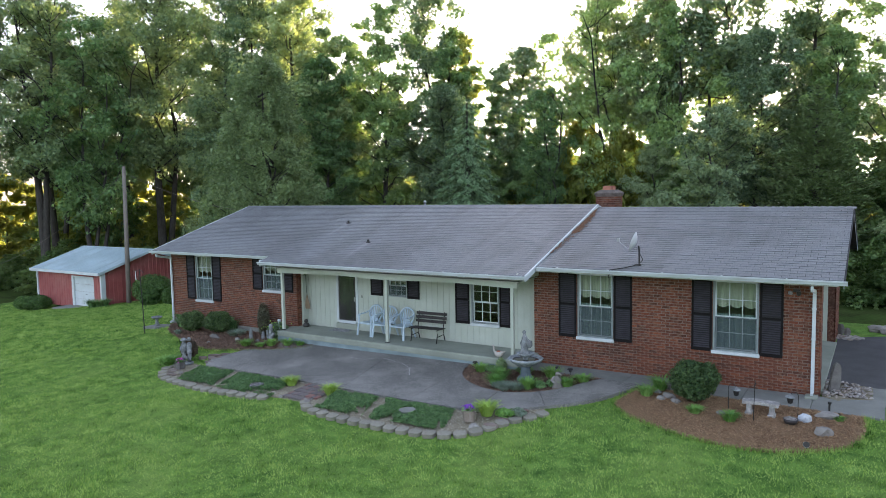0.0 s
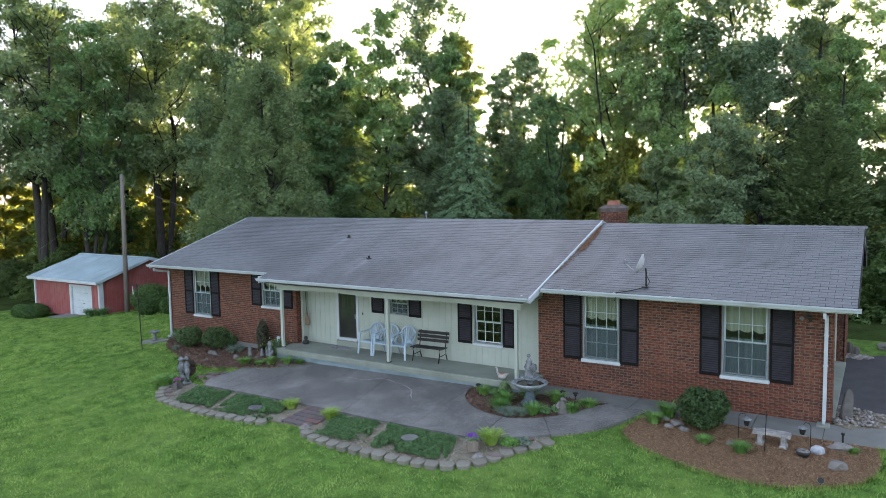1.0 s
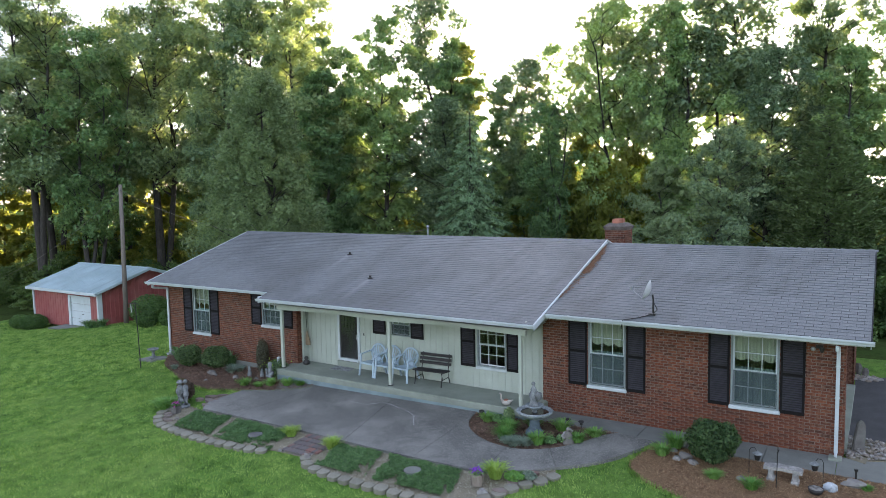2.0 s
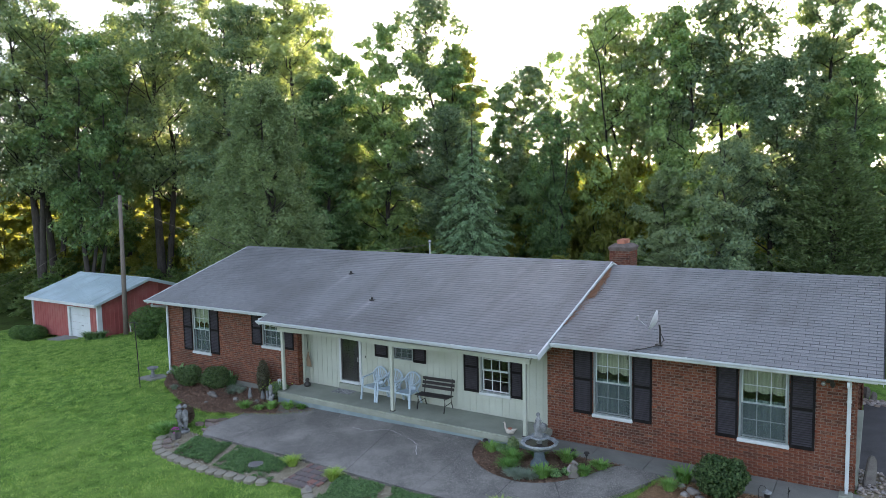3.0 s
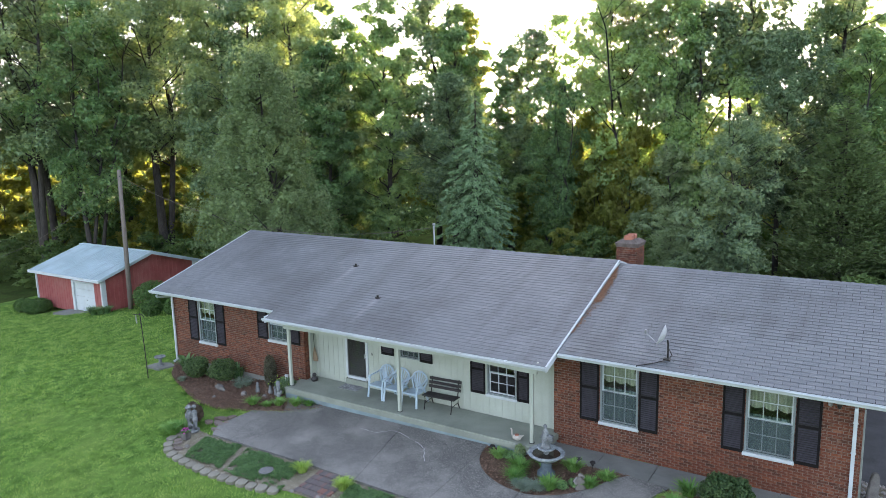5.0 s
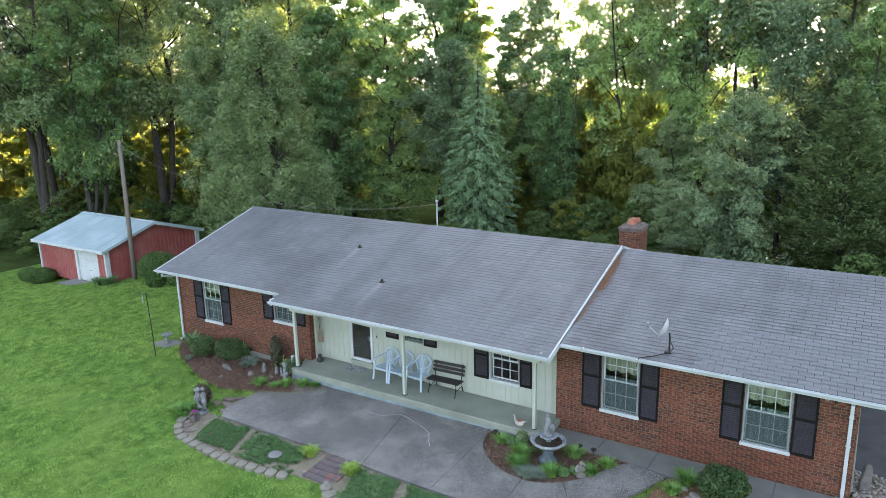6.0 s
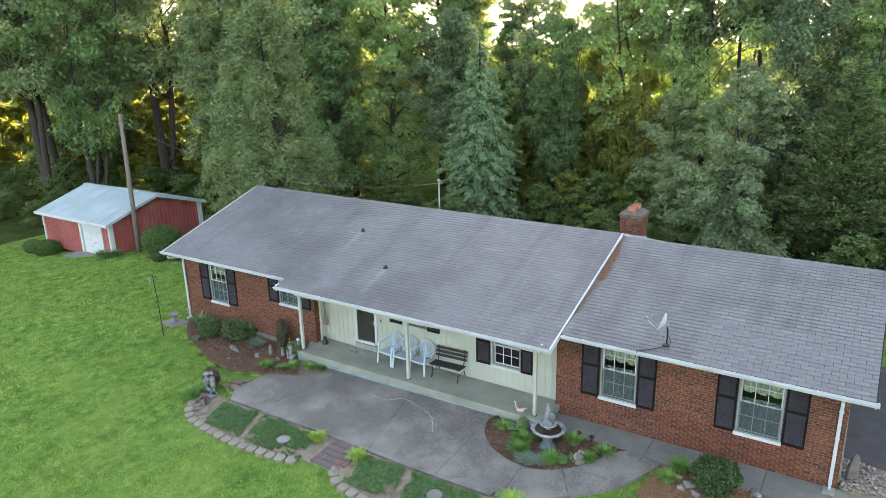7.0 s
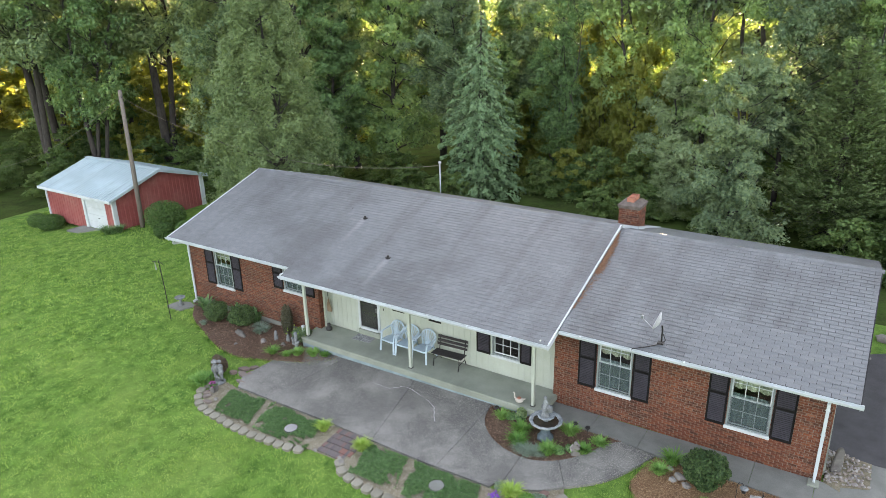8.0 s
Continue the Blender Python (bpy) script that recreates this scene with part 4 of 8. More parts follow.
# Roof vents, service mast and ridge cap.
for x, y in ((-15.39, 2.12), (-13.19, 0.46)):
    z = main_roof(y)
    bm = bmesh.new()
    tube(bm, [(x, y, z - 0.05), (x, y, z + 0.10)], 0.035, 10)
    bmesh.ops.create_cone(bm, cap_ends=True, segments=12, radius1=0.09, radius2=0.045, depth=0.05, matrix=Matrix.Translation((x, y, z + 0.015)))
    box(bm, (x - 0.09, y - 0.02, z + 0.0), (x + 0.09, y + 0.2, z + 0.03), 0.0, None)
    part("roof_vent", bm, M_IRON, house, "dark plumbing vent")
bm = bmesh.new()
tube(bm, [(-16.07, 8.15, 1.5), (-16.07, 8.15, 4.12)], 0.028, 10)
bmesh.ops.create_uvsphere(bm, u_segments=12, v_segments=8, radius=0.07, matrix=Matrix.Translation((-16.07, 8.15, 4.14)))
part("service_mast", bm, M_METAL, house, "grey electric service mast", smooth=True)
bm = bmesh.new()
for x0, x1, h in ((-22.56, -6.7, main_roof(4.0)), (-6.68, 0.32, wing_roof(4.0))):
    n = int((x1 - x0) / 0.2)
    for i in range(n):
        a, b = x0 + (x1 - x0) * i / n, x0 + (x1 - x0) * (i + 1) / n + 0.03
        up = 0.010 + 0.006
        v = [bm.verts.new(p) for p in ((a, 3.86, h - 0.045 + up), (b, 3.86, h - 0.045), (b, 4.0, h + 0.004), (a, 4.0, h + 0.004 + up), (b, 4.14, h - 0.045), (a, 4.14, h - 0.045 + up))]
        bm.faces.new((v[0], v[1], v[2], v[3])), bm.faces.new((v[3], v[2], v[4], v[5])), bm.faces.new((v[0], v[3], v[5]))
part("ridge_cap", bm, M_SHINGLE, house, "row of shingle ridge caps")

# ---- planting helpers ----
def leafy(name, blobs, n, size, seed, up=0.35, shell=0.55):
    """Leaves strewn through ellipsoid clumps."""
    rng = np.random.default_rng(seed)
    c = np.array([b[0] for b in blobs], float)
    r = np.array([b[1] for b in blobs], float)
    w = (r[:, 0] * r[:, 1] + r[:, 0] * r[:, 2])
    pick = rng.choice(len(blobs), n, p=w / w.sum())
    u = rng.normal(size=(n, 3))
    u /= np.linalg.norm(u, axis=1, keepdims=True)
    rad = shell + (1.05 - shell) * rng.random((n, 1)) ** 0.6
    pos = c[pick] + u * r[pick] * rad
    nor = u * 0.5 + rng.normal(size=(n, 3)) * 0.55 + [0, 0, up]
    ln = size * rng.uniform(0.6, 1.35, n)
    return cards(name, pos, nor, ln, ln * rng.uniform(0.5, 0.8, n), rng.uniform(0, 6.28, n), 0.25)


def limb(bm, a, b, r0, r1, rng, sag=0.0, sides=6, steps=5):
    a, b = np.array(a, float), np.array(b, float)
    pts, d = [], np.linalg.norm(b - a)
    for i in range(steps + 1):
        t = i / steps
        off = rng.normal(size=3) * d * 0.035 * (0 < i < steps)
        pts.append(a + (b - a) * t + off + [0, 0, sag * d * t * (1 - t)])
    tube(bm, pts, [r0 + (r1 - r0) * i / steps for i in range(steps + 1)], sides)
    return pts


def blades(name, n, height, reach, width, seed, spread_r=0.06, droop=0.75):
    """A tuft of arching strap leaves, one island each."""
    rng = np.random.default_rng(seed)
    verts, faces = [], []
    for i in range(n):
        a, h, r = rng.uniform(0, 6.28), height * rng.uniform(0.6, 1.1), reach * rng.uniform(0.35, 1.1)
        d, s = np.array([math.cos(a), math.sin(a), 0]), np.array([-math.sin(a), math.cos(a), 0])
        b = d * (spread_r + 0.25 * reach) * rng.random()
        w = width * rng.uniform(0.7, 1.2)
        k = len(verts)
        for t in (0.0, 0.4, 0.75, 1.0):
            p = b + d * r * t ** 1.4 + np.array([0, 0, h * (t * (1 + droop) - droop * 1.25 * t * t)])
            ww = w * (1 - t) ** 0.6 * 0.5 + 0.001
            verts += [tuple(p - s * ww), tuple(p + s * ww)]
        faces += [(k, k + 1, k + 3, k + 2), (k + 2, k + 3, k + 5, k + 4), (k + 4, k + 5, k + 7, k + 6)]
    me = bpy.data.meshes.new(name)
    me.from_pydata(verts, [], faces)
    return me


def tuft(name, label, x, y, height, reach, n, material, seed, width=0.02, group="", z=None):
    z = ground_z(x, y) if z is None else z
    t = thing(name, label, "plant", (0, 0, 0), group)
    part("leaves", None, material, t, data=blades("leaves", n, height, reach, width, seed))
    t.location = (x, y, z)
    return t


def shrub(name, label, x, y, radii, n, size, material, seed, lumps=14, z=None, group="", flat=False):
    rng = np.random.default_rng(seed)
    z = ground_z(x, y) if z is None else z
    t = thing(name, label, "shrub", (0, 0, 0), group)
    blobs = []
    rx, ry, rz = radii
    for i in range(lumps):
        u = rng.normal(size=3)
        u /= np.linalg.norm(u)
        f = rng.uniform(0.36, 0.58) if not flat else 0.32
        blobs.append((np.array([u[0] * rx * f, u[1] * ry * f, rz + u[2] * rz * f]), (rx * rng.uniform(0.3, 0.52), ry * rng.uniform(0.3, 0.52), rz * rng.uniform(0.3, 0.5))))
    if not flat:
        blobs.append((np.array([0, 0, rz * 0.95]), (rx * 0.76, ry * 0.76, rz * 0.82)))
    if flat:
        blobs = [(np.array([0, 0, rz * 0.95]), (rx * 0.97, ry * 0.97, rz * 0.98))] * 3 + blobs
    part("foliage", None, material, t, data=leafy("foliage", blobs, n, size * 1.12, seed, 0.3, 0.62))
    bm = bmesh.new()
    for i in range(7):
        a = rng.uniform(0, 6.28)
        limb(bm, (0, 0, -0.05), (math.cos(a) * rx * 0.6, math.sin(a) * ry * 0.6, rz * rng.uniform(0.9, 1.5)), 0.018, 0.006, rng, 0.05, 5, 4)
    part("stems", bm, M_BARK, t)
    t.location = (x, y, z)
    return t


def boulder(name, label, x, y, size, seed, z=None, material=None, parent=None, turn=0.0, sink=0.25):
    bm = bmesh.new()
    bmesh.ops.create_icosphere(bm, subdivisions=3, radius=1.0)
    for v in bm.verts:
        d = 1 + 0.42 * noise.noise(v.co * 1.2 + Vector((seed * 3.1, 0, 0))) + 0.2 * noise.noise(v.co * 3.0 + Vector((0, seed * 1.7, 0))) + 0.07 * noise.noise(v.co * 7.0 + Vector((seed, 0, 0)))
        v.co *= d
        for cut, lim in ((Vector((0, 0, 1)), 0.72), (Vector((0.7, 0.5, 0.5)).normalized(), 0.78), (Vector((-0.6, -0.6, 0.45)).normalized(), 0.74)):
            over = v.co.dot(cut) - lim
            if over > 0:
                v.co -= cut * over * 0.85
    z = ground_z(x, y) if z is None else z
    m = Matrix.Translation((x, y, z + size[2] * (1 - 2 * sink * 0.5) * 0.72)) @ Matrix.Rotation(turn, 4, "Z") @ Matrix.Diagonal((*size, 1))
    bmesh.ops.transform(bm, matrix=m, verts=bm.verts[:])
    ob = part(name, bm, material or M_ROCK, parent)
    return tagged(ob, label, "rock") if parent is None else ob


# ---- shed, pole and wires ----
SHED_Z = -1.75


def shed():
    t = thing("shed", "low red metal shed with pale roof and white door", "shed", (-39.8, 8.55, SHED_Z))
    x0, x1, y0, y1, yr = -43.1, -36.45, 5.45, 11.65, 8.55
    d0, d1, dz = -39.2, -37.2, 0.0
    zf, zr, zb = 0.36, 1.34, 0.36

    def ribbed(name, pts_fn, length, depth, parent=None):
        """Ribbed sheet: pts_fn(a, out) gives the low and high points at length a."""
        bm = bmesh.new()
        prof, a = [], 0.0
        while a < length:
            for da, o in ((0.0, 0.0), (0.20, 0.0), (0.215, depth), (0.245, depth), (0.26, 0.0)):
                prof.append((min(a + da, length), o))
            a += 0.26
        prev = None
        for a, o in prof:
            cur = [bm.verts.new(p) for p in pts_fn(a, o)]
            if prev:
                bm.faces.new((prev[0], cur[0], cur[1], prev[1]))
            prev = cur
        return bm

    bm = ribbed("front", lambda a, o: ((x0 + a, y0 - o, SHED_Z - 0.1), (x0 + a, y0 - o, zf)), d0 - 0.16 - x0, 0.02)
    w = part("wall", bm, M_SHEDRED, t, "ribbed red metal wall")
    bm = ribbed("front2", lambda a, o: ((d1 + a, y0 - o, SHED_Z - 0.1), (d1 + a, y0 - o, zf)), x1 - d1, 0.02)
    part("wall", bm, M_SHEDRED, t)
    bm = ribbed("header", lambda a, o: ((d0 - 0.16 + a, y0 - o, dz), (d0 - 0.16 + a, y0 - o, zf)), d1 - d0 + 0.16, 0.02)
    part("wall", bm, M_SHEDRED, t)

    def gable(y):
        return zf + (zr - zf) * (1 - abs(y - yr) / (yr - y0))

    for x, s in ((x1, 1), (x0, -1)):
        bm = ribbed("gable", lambda a, o: ((x + s * o, y0 + a, SHED_Z - 0.3), (x + s * o, y0 + a, gable(y0 + a))), y1 - y0, 0.02)
        part("gable_wall", bm, M_SHEDRED, t, "ribbed red gable wall with faded streaks")
    bm = bmesh.new()
    box(bm, (x0, y1 - 0.05, SHED_Z - 0.3), (x1, y1, zb))
    part("wall", bm, M_SHEDRED, t)
    for ya, yb in ((y0 - 0.3, yr), (y1 + 0.3, yr)):
        za = gable(ya)
        ln = x1 - x0 + 0.6
        bm = ribbed("roof", lambda a, o: ((x0 - 0.3 + a, ya, za + 0.06 + o * 3.5), (x0 - 0.3 + a, yb, zr + 0.06 + o * 3.5)), ln, 0.02)
        bm2 = bmesh.new()
        v = [bm2.verts.new(p) for p in ((x0 - 0.3, ya, za + 0.04), (x1 + 0.3, ya, za + 0.04), (x1 + 0.3, yb, zr + 0.04), (x0 - 0.3, yb, zr + 0.04))]
        q = [bm2.verts.new(p.co - Vector((0, 0, 0.08))) for p in v]
        bm2.faces.new(v), bm2.faces.new(q[::-1])
        for i in range(4):
            bm2.faces.new((v[i], q[i], q[(i + 1) % 4], v[(i + 1) % 4]))
        r = part("roof", bm, M_SHEDROOF, t, "pale galvanised ribbed roof")
        part("roof_board", bm2, M_SHEDROOF, r)
    bm = bmesh.new()
    box(bm, (x0 - 0.3, yr - 0.15, zr + 0.07), (x1 + 0.3, yr + 0.15, zr + 0.1), 0.01)
    part("ridge_cap", bm, M_SHEDROOF, t)
    bm = bmesh.new()
    za = gable(y0 - 0.3)
    box(bm, (x0 - 0.32, y0 - 0.36, za - 0.09), (x1 + 0.32, y0 - 0.29, za + 0.07), 0.01)
    part("fascia", bm, M_WHITE, t, "white eave trim")
    for ya, yb in ((y0 - 0.34, yr), (y1 + 0.34, yr)):
        bm = bmesh.new()
        bar(bm, (x1 + 0.31, ya, gable(ya) + 0.02), (x1 + 0.31, yb, zr + 0.02), 0.06, 0.17, 0.008)
        part("rake_trim", bm, M_SHEDROOF, t)
    for x, y in ((x1 + 0.03, y0 - 0.03), (x0 - 0.03, y0 - 0.03), (x1 + 0.03, y1 - 0.1)):
        bm = bmesh.new()
        box(bm, (x - 0.06, y - 0.04, SHED_Z - 0.15), (x + 0.06, y + 0.24, gable(y) - 0.02), 0.008)
        part("corner_trim", bm, M_WHITE, t, "white corner trim")
    bm = bmesh.new()
    box(bm, (d0 - 0.2, y0 - 0.04, SHED_Z), (d0, y0 + 0.06, dz + 0.03), 0.008), box(bm, (d0, y0 - 0.04, dz - 0.05), (d1 + 0.02, y0 + 0.06, dz + 0.03), 0.008)
    part("door_trim", bm, M_WHITE, t)
    bm = bmesh.new()
    for i in range(4):
        z = SHED_Z + 0.02 + i * 0.43
        box(bm, (d0, y0 + 0.05, z), (d1, y0 + 0.09, z + 0.422), 0.012)
    d = part("overhead_door", bm, M_WHITE, t, "white sectional overhead door")
    bm = bmesh.new()
    box(bm, (-38.1, y0 + 0.01, -1.05), (-37.97, y0 + 0.05, -1.02), 0.005)
    part("handle", bm, M_IRON, d)
    bm = bmesh.new()
    prism(bm, [(-39.8, y0), (-40.1, y0 - 0.9), (-37.1, y0 - 1.0), (-37.0, y0)], SHED_Z - 0.3, lambda x, y: SHED_Z + 0.02 - (y0 - y) * 0.08)
    part("apron", bm, M_WALK, t, "cracked concrete door apron")


shed()


def pole_and_wires():
    t = thing("utility_pole", "weathered leaning wooden utility pole beside the shed", "utility pole", (-35.7, 6.6, -1.55))
    bm = bmesh.new()
    tube(bm, [(-35.72, 6.6, -2.3), (-35.6, 6.6, 2.0), (-35.5, 6.6, 6.31)], [0.14, 0.12, 0.095], 12)
    part("pole", bm, M_POLE, t, smooth=True)
    bm = bmesh.new()
    tube(bm, [(-35.5, 6.6, 6.0), (-35.3, 6.5, 5.95)], 0.03, 6), tube(bm, [(-35.5, 6.6, 5.95), (-35.7, 6.72, 5.97)], 0.03, 6)
    part("insulator", bm, M_IRON, t)

    def cable(a, b, sag, r=0.01):
        a, b = Vector(a), Vector(b)
        bm = bmesh.new()
        tube(bm, [a.lerp(b, i / 24) - Vector((0, 0, 4 * sag * (i / 24) * (1 - i / 24))) for i in range(25)], r, 5)
        return bm
    part("cable", cable((-35.3, 6.5, 5.95), (-16.07, 8.15, 4.02), 1.35), M_POLE, t, "twisted service cable")
    part("cable", cable((-35.7, 6.72, 5.97), (-62.0, 8.0, -1.4), 1.5), M_POLE, t)


pole_and_wires()
for i, (x, y, rx, rz, flat) in enumerate(((-42.0, 4.7, 0.85, 0.45, True), (-43.5, 4.7, 0.6, 0.42, True), (-33.9, 6.95, 1.2, 0.82, True), (-32.3, 5.6, 0.55, 0.46, True), (-31.2, 6.1, 0.5, 0.46, True))):
    shrub("clipped_shrub", "rounded clipped evergreen shrub by the shed", x, y, (rx, rx * 0.9, rz), 9500, 0.085, L_BOX, 200 + i, 8, z=ground_z(x, y) - 0.05, group="clipped shrubs by the shed", flat=flat)
for i, (x, y) in enumerate(((-36.9, 5.1), (-36.4, 5.2), (-36.1, 5.4), (-36.6, 4.95))):
    tuft("weeds", "low green weeds at the foot of the shed", x, y, 0.5, 0.45, 120, L_COVER, 220 + i, 0.035)

# ---- porch things ----
def chair(x, y, turn):
    t = thing("armchair", "pale blue moulded resin armchair with a fan back", "chair", (0, 0, 0), "resin chairs on the porch")
    bm = bmesh.new()
    pts = [(-0.25, -0.27), (-0.18, -0.30), (0.18, -0.30), (0.25, -0.27), (0.26, 0.0), (0.2, 0.21), (-0.2, 0.21), (-0.26, 0.0)]
    prism(bm, pts, 0.375, lambda a, b: 0.425 - 0.035 * (b + 0.3) / 0.5)
    part("seat", bm, M_CHAIR, t)
    for sx in (-1, 1):
        bm = bmesh.new()
        bar(bm, (sx * 0.285, -0.31, 0), (sx * 0.265, -0.26, 0.40), 0.062, 0.05, 0.012), bar(bm, (sx * 0.265, -0.265, 0.38), (sx * 0.275, -0.22, 0.64), 0.058, 0.045, 0.012)
        part("leg", bm, M_CHAIR, t)
        bm = bmesh.new()
        bar(bm, (sx * 0.25, 0.33, 0), (sx * 0.21, 0.2, 0.42), 0.062, 0.05, 0.012)
        part("leg", bm, M_CHAIR, t)
        bm = bmesh.new()
        line = [(sx * 0.27, -0.27, 0.60), (sx * 0.285, -0.22, 0.645), (sx * 0.30, -0.08, 0.655), (sx * 0.295, 0.08, 0.66), (sx * 0.27, 0.20, 0.69), (sx * 0.25, 0.26, 0.72)]
        for p0, p1 in zip(line, line[1:]):
            bar(bm, p0, p1, 0.075, 0.03, 0.01)
        part("armrest", bm, M_CHAIR, t)
    arch = [(0.27 * math.sin(a), 0.255 + 0.05 * math.cos(a), 0.655 + 0.245 * math.cos(a)) for a in np.linspace(-2.25, 2.25, 19)]
    bm = bmesh.new()
    tube(bm, [(-0.17, 0.19, 0.39)] + arch + [(0.17, 0.19, 0.39)], 0.03, 8)
    back = part("backrest", bm, M_CHAIR, t, smooth=True)
    bm = bmesh.new()
    fan = [(0.10, 0.40), (0.15, 0.47), (0.11, 0.53), (0.0, 0.55), (-0.11, 0.53), (-0.15, 0.47), (-0.10, 0.40)]
    f0, f1 = [bm.verts.new((p, 0.195 + (q - 0.4) * 0.17, q)) for p, q in fan], [bm.verts.new((p, 0.215 + (q - 0.4) * 0.17, q)) for p, q in fan]
    bm.faces.new(f0), bm.faces.new(f1[::-1])
    for i in range(7):
        bm.faces.new((f0[i], f1[i], f1[(i + 1) % 7], f0[(i + 1) % 7]))
    bmesh.ops.recalc_face_normals(bm, faces=bm.faces[:])
    part("back_panel", bm, M_CHAIR, back)
    for k in range(-3, 4):
        bm = bmesh.new()
        a = k * 0.42
        bar(bm, (k * 0.033, 0.21, 0.50), (0.262 * math.sin(a), 0.255 + 0.045 * math.cos(a), 0.655 + 0.235 * math.cos(a)), 0.042, 0.016, 0.004)
        part("slat", bm, M_CHAIR, back)
    t.matrix_basis = pose(x, y, FLOOR, 0, 0, turn)
    return t


for c in ((-12.66, -0.20, -6), (-12.06, -0.22, 0), (-11.42, -0.22, -3)):
    chair(*c)


def park_bench():
    t = thing("bench", "small dark slatted bench with black iron legs", "bench", (0, 0, 0))
    for i in range(4):
        bm = bmesh.new()
        box(bm, (-0.53, -0.24 + i * 0.1, 0.40 - i * 0.006), (0.53, -0.155 + i * 0.1, 0.425 - i * 0.006), 0.005)
        part("seat_slat", bm, M_BENCHWOOD, t)
    for i in range(3):
        bm = bmesh.new()
        z = 0.52 + i * 0.115
        box(bm, (-0.53, 0.18 + i * 0.03, z), (0.53, 0.2 + i * 0.03, z + 0.085), 0.005)
        part("back_slat", bm, M_BENCHWOOD, t)
    for sx in (-0.44, 0.44):
        bm = bmesh.new()
        tube(bm, [(sx, -0.27, 0), (sx, -0.23, 0.12), (sx, -0.2, 0.25), (sx, -0.22, 0.39)], 0.016, 7)
        tube(bm, [(sx, 0.26, 0), (sx, 0.2, 0.15), (sx, 0.16, 0.38), (sx, 0.27, 0.85)], 0.016, 7)
        tube(bm, [(sx, -0.22, 0.385), (sx, 0.16, 0.375)], 0.014, 7), tube(bm, [(sx, -0.2, 0.18), (sx, 0.19, 0.2)], 0.01, 7)
        part("end_frame", bm, M_IRON, t, "black cast iron end frame", smooth=True)
    t.matrix_basis = pose(-10.52, -0.16, FLOOR, 0, 0, 3)


park_bench()
bm = bmesh.new()
box(bm, (-0.36, -0.2, 0), (0.36, 0.2, 0.014), 0.005)
mat_ob = part("doormat", bm, surf("woven_mat", (0.07, 0.075, 0.08), (0.36, 0.37, 0.37), 11.0, 40.0, 0.95, 0.5))
tagged(mat_ob, "small grey woven doormat on the porch floor", "doormat").matrix_basis = pose(-13.95, -0.13, FLOOR + 0.001, 0, 0, 3)
t = thing("broom", "old straw broom hanging on the porch wall", "broom", (-15.56, -0.02, 0.9))
bm = bmesh.new()
tube(bm, [(-15.56, 0.03, 1.12), (-15.60, 0.03, 2.0)], 0.009, 7)
part("handle", bm, M_DARK, t)
bm = bmesh.new()
rows = []
for z, w, d in ((0.70, 0.135, 0.03), (0.80, 0.12, 0.035), (0.95, 0.08, 0.035), (1.05, 0.04, 0.03), (1.16, 0.018, 0.02)):
    rows.append([bm.verts.new((-15.56 + w * math.cos(a), 0.03 + d * math.sin(a), z + (0.012 * math.sin(a * 5) if z == 0.70 else 0))) for a in np.linspace(0, 2 * math.pi, 16, endpoint=False)])
for r0, r1 in zip(rows, rows[1:]):
    for k in range(16):
        bm.faces.new((r0[k], r0[(k + 1) % 16], r1[(k + 1) % 16], r1[k]))
bm.faces.new(rows[0][::-1]), bm.faces.new(rows[-1])
part("bristles", bm, M_STRAW, t)
bm = bmesh.new()
tube(bm, [(-15.62 + 0.06 * math.cos(a), -0.0, 1.93 + 0.07 * math.sin(a)) for a in np.linspace(0, 6.28, 18)], 0.028, 6, False)
tagged(part("wreath", bm, L_SHRUB), "small dark green wreath on the porch wall", "wreath")
bm = bmesh.new()
lathe(bm, [(0.10, 0), (0.12, 0.06), (0.09, 0.12), (0.04, 0.15), (0.075, 0.19), (0.05, 0.25), (0.01, 0.27)], (-15.40, -0.22, FLOOR), 14)
tagged(part("porch_ornament", bm, M_DARK, smooth=True), "small dark round ornament on the porch floor", "ornament")
t = thing("goose_planter", "small beige goose-shaped planter with a reddish back", "planter", (0, 0, 0))
bm = bmesh.new()
bmesh.ops.create_uvsphere(bm, u_segments=16, v_segments=10, radius=1, matrix=Matrix.Translation((0.03, 0, 0.10)) @ Matrix.Diagonal((0.14, 0.085, 0.095, 1)))
tube(bm, [(-0.07, 0, 0.12), (-0.13, 0, 0.22), (-0.125, 0, 0.33), (-0.15, 0, 0.36), (-0.19, 0, 0.35)], [0.045, 0.026, 0.023, 0.027, 0.01], 10)
bmesh.ops.create_cone(bm, cap_ends=True, segments=10, radius1=0.06, radius2=0.01, depth=0.16, matrix=Matrix.Translation((0.18, 0, 0.16)) @ Matrix.Rotation(radians(65), 4, "Y"))
part("body", bm, surf("beige_glaze", (0.34, 0.31, 0.27), (0.46, 0.43, 0.38), 8.0, 50.0, 0.6, 0.2), t, smooth=True)
bm = bmesh.new()
lathe(bm, [(0.065, 0.0), (0.07, 0.03), (0.05, 0.035)], (0.03, 0, 0.165), 14)
part("opening", bm, M_TERRA, t, "reddish soil opening")
t.matrix_basis = pose(-7.74, -0.96, FLOOR, 0, 0, 12) @ Matrix.Scale(0.85, 4)

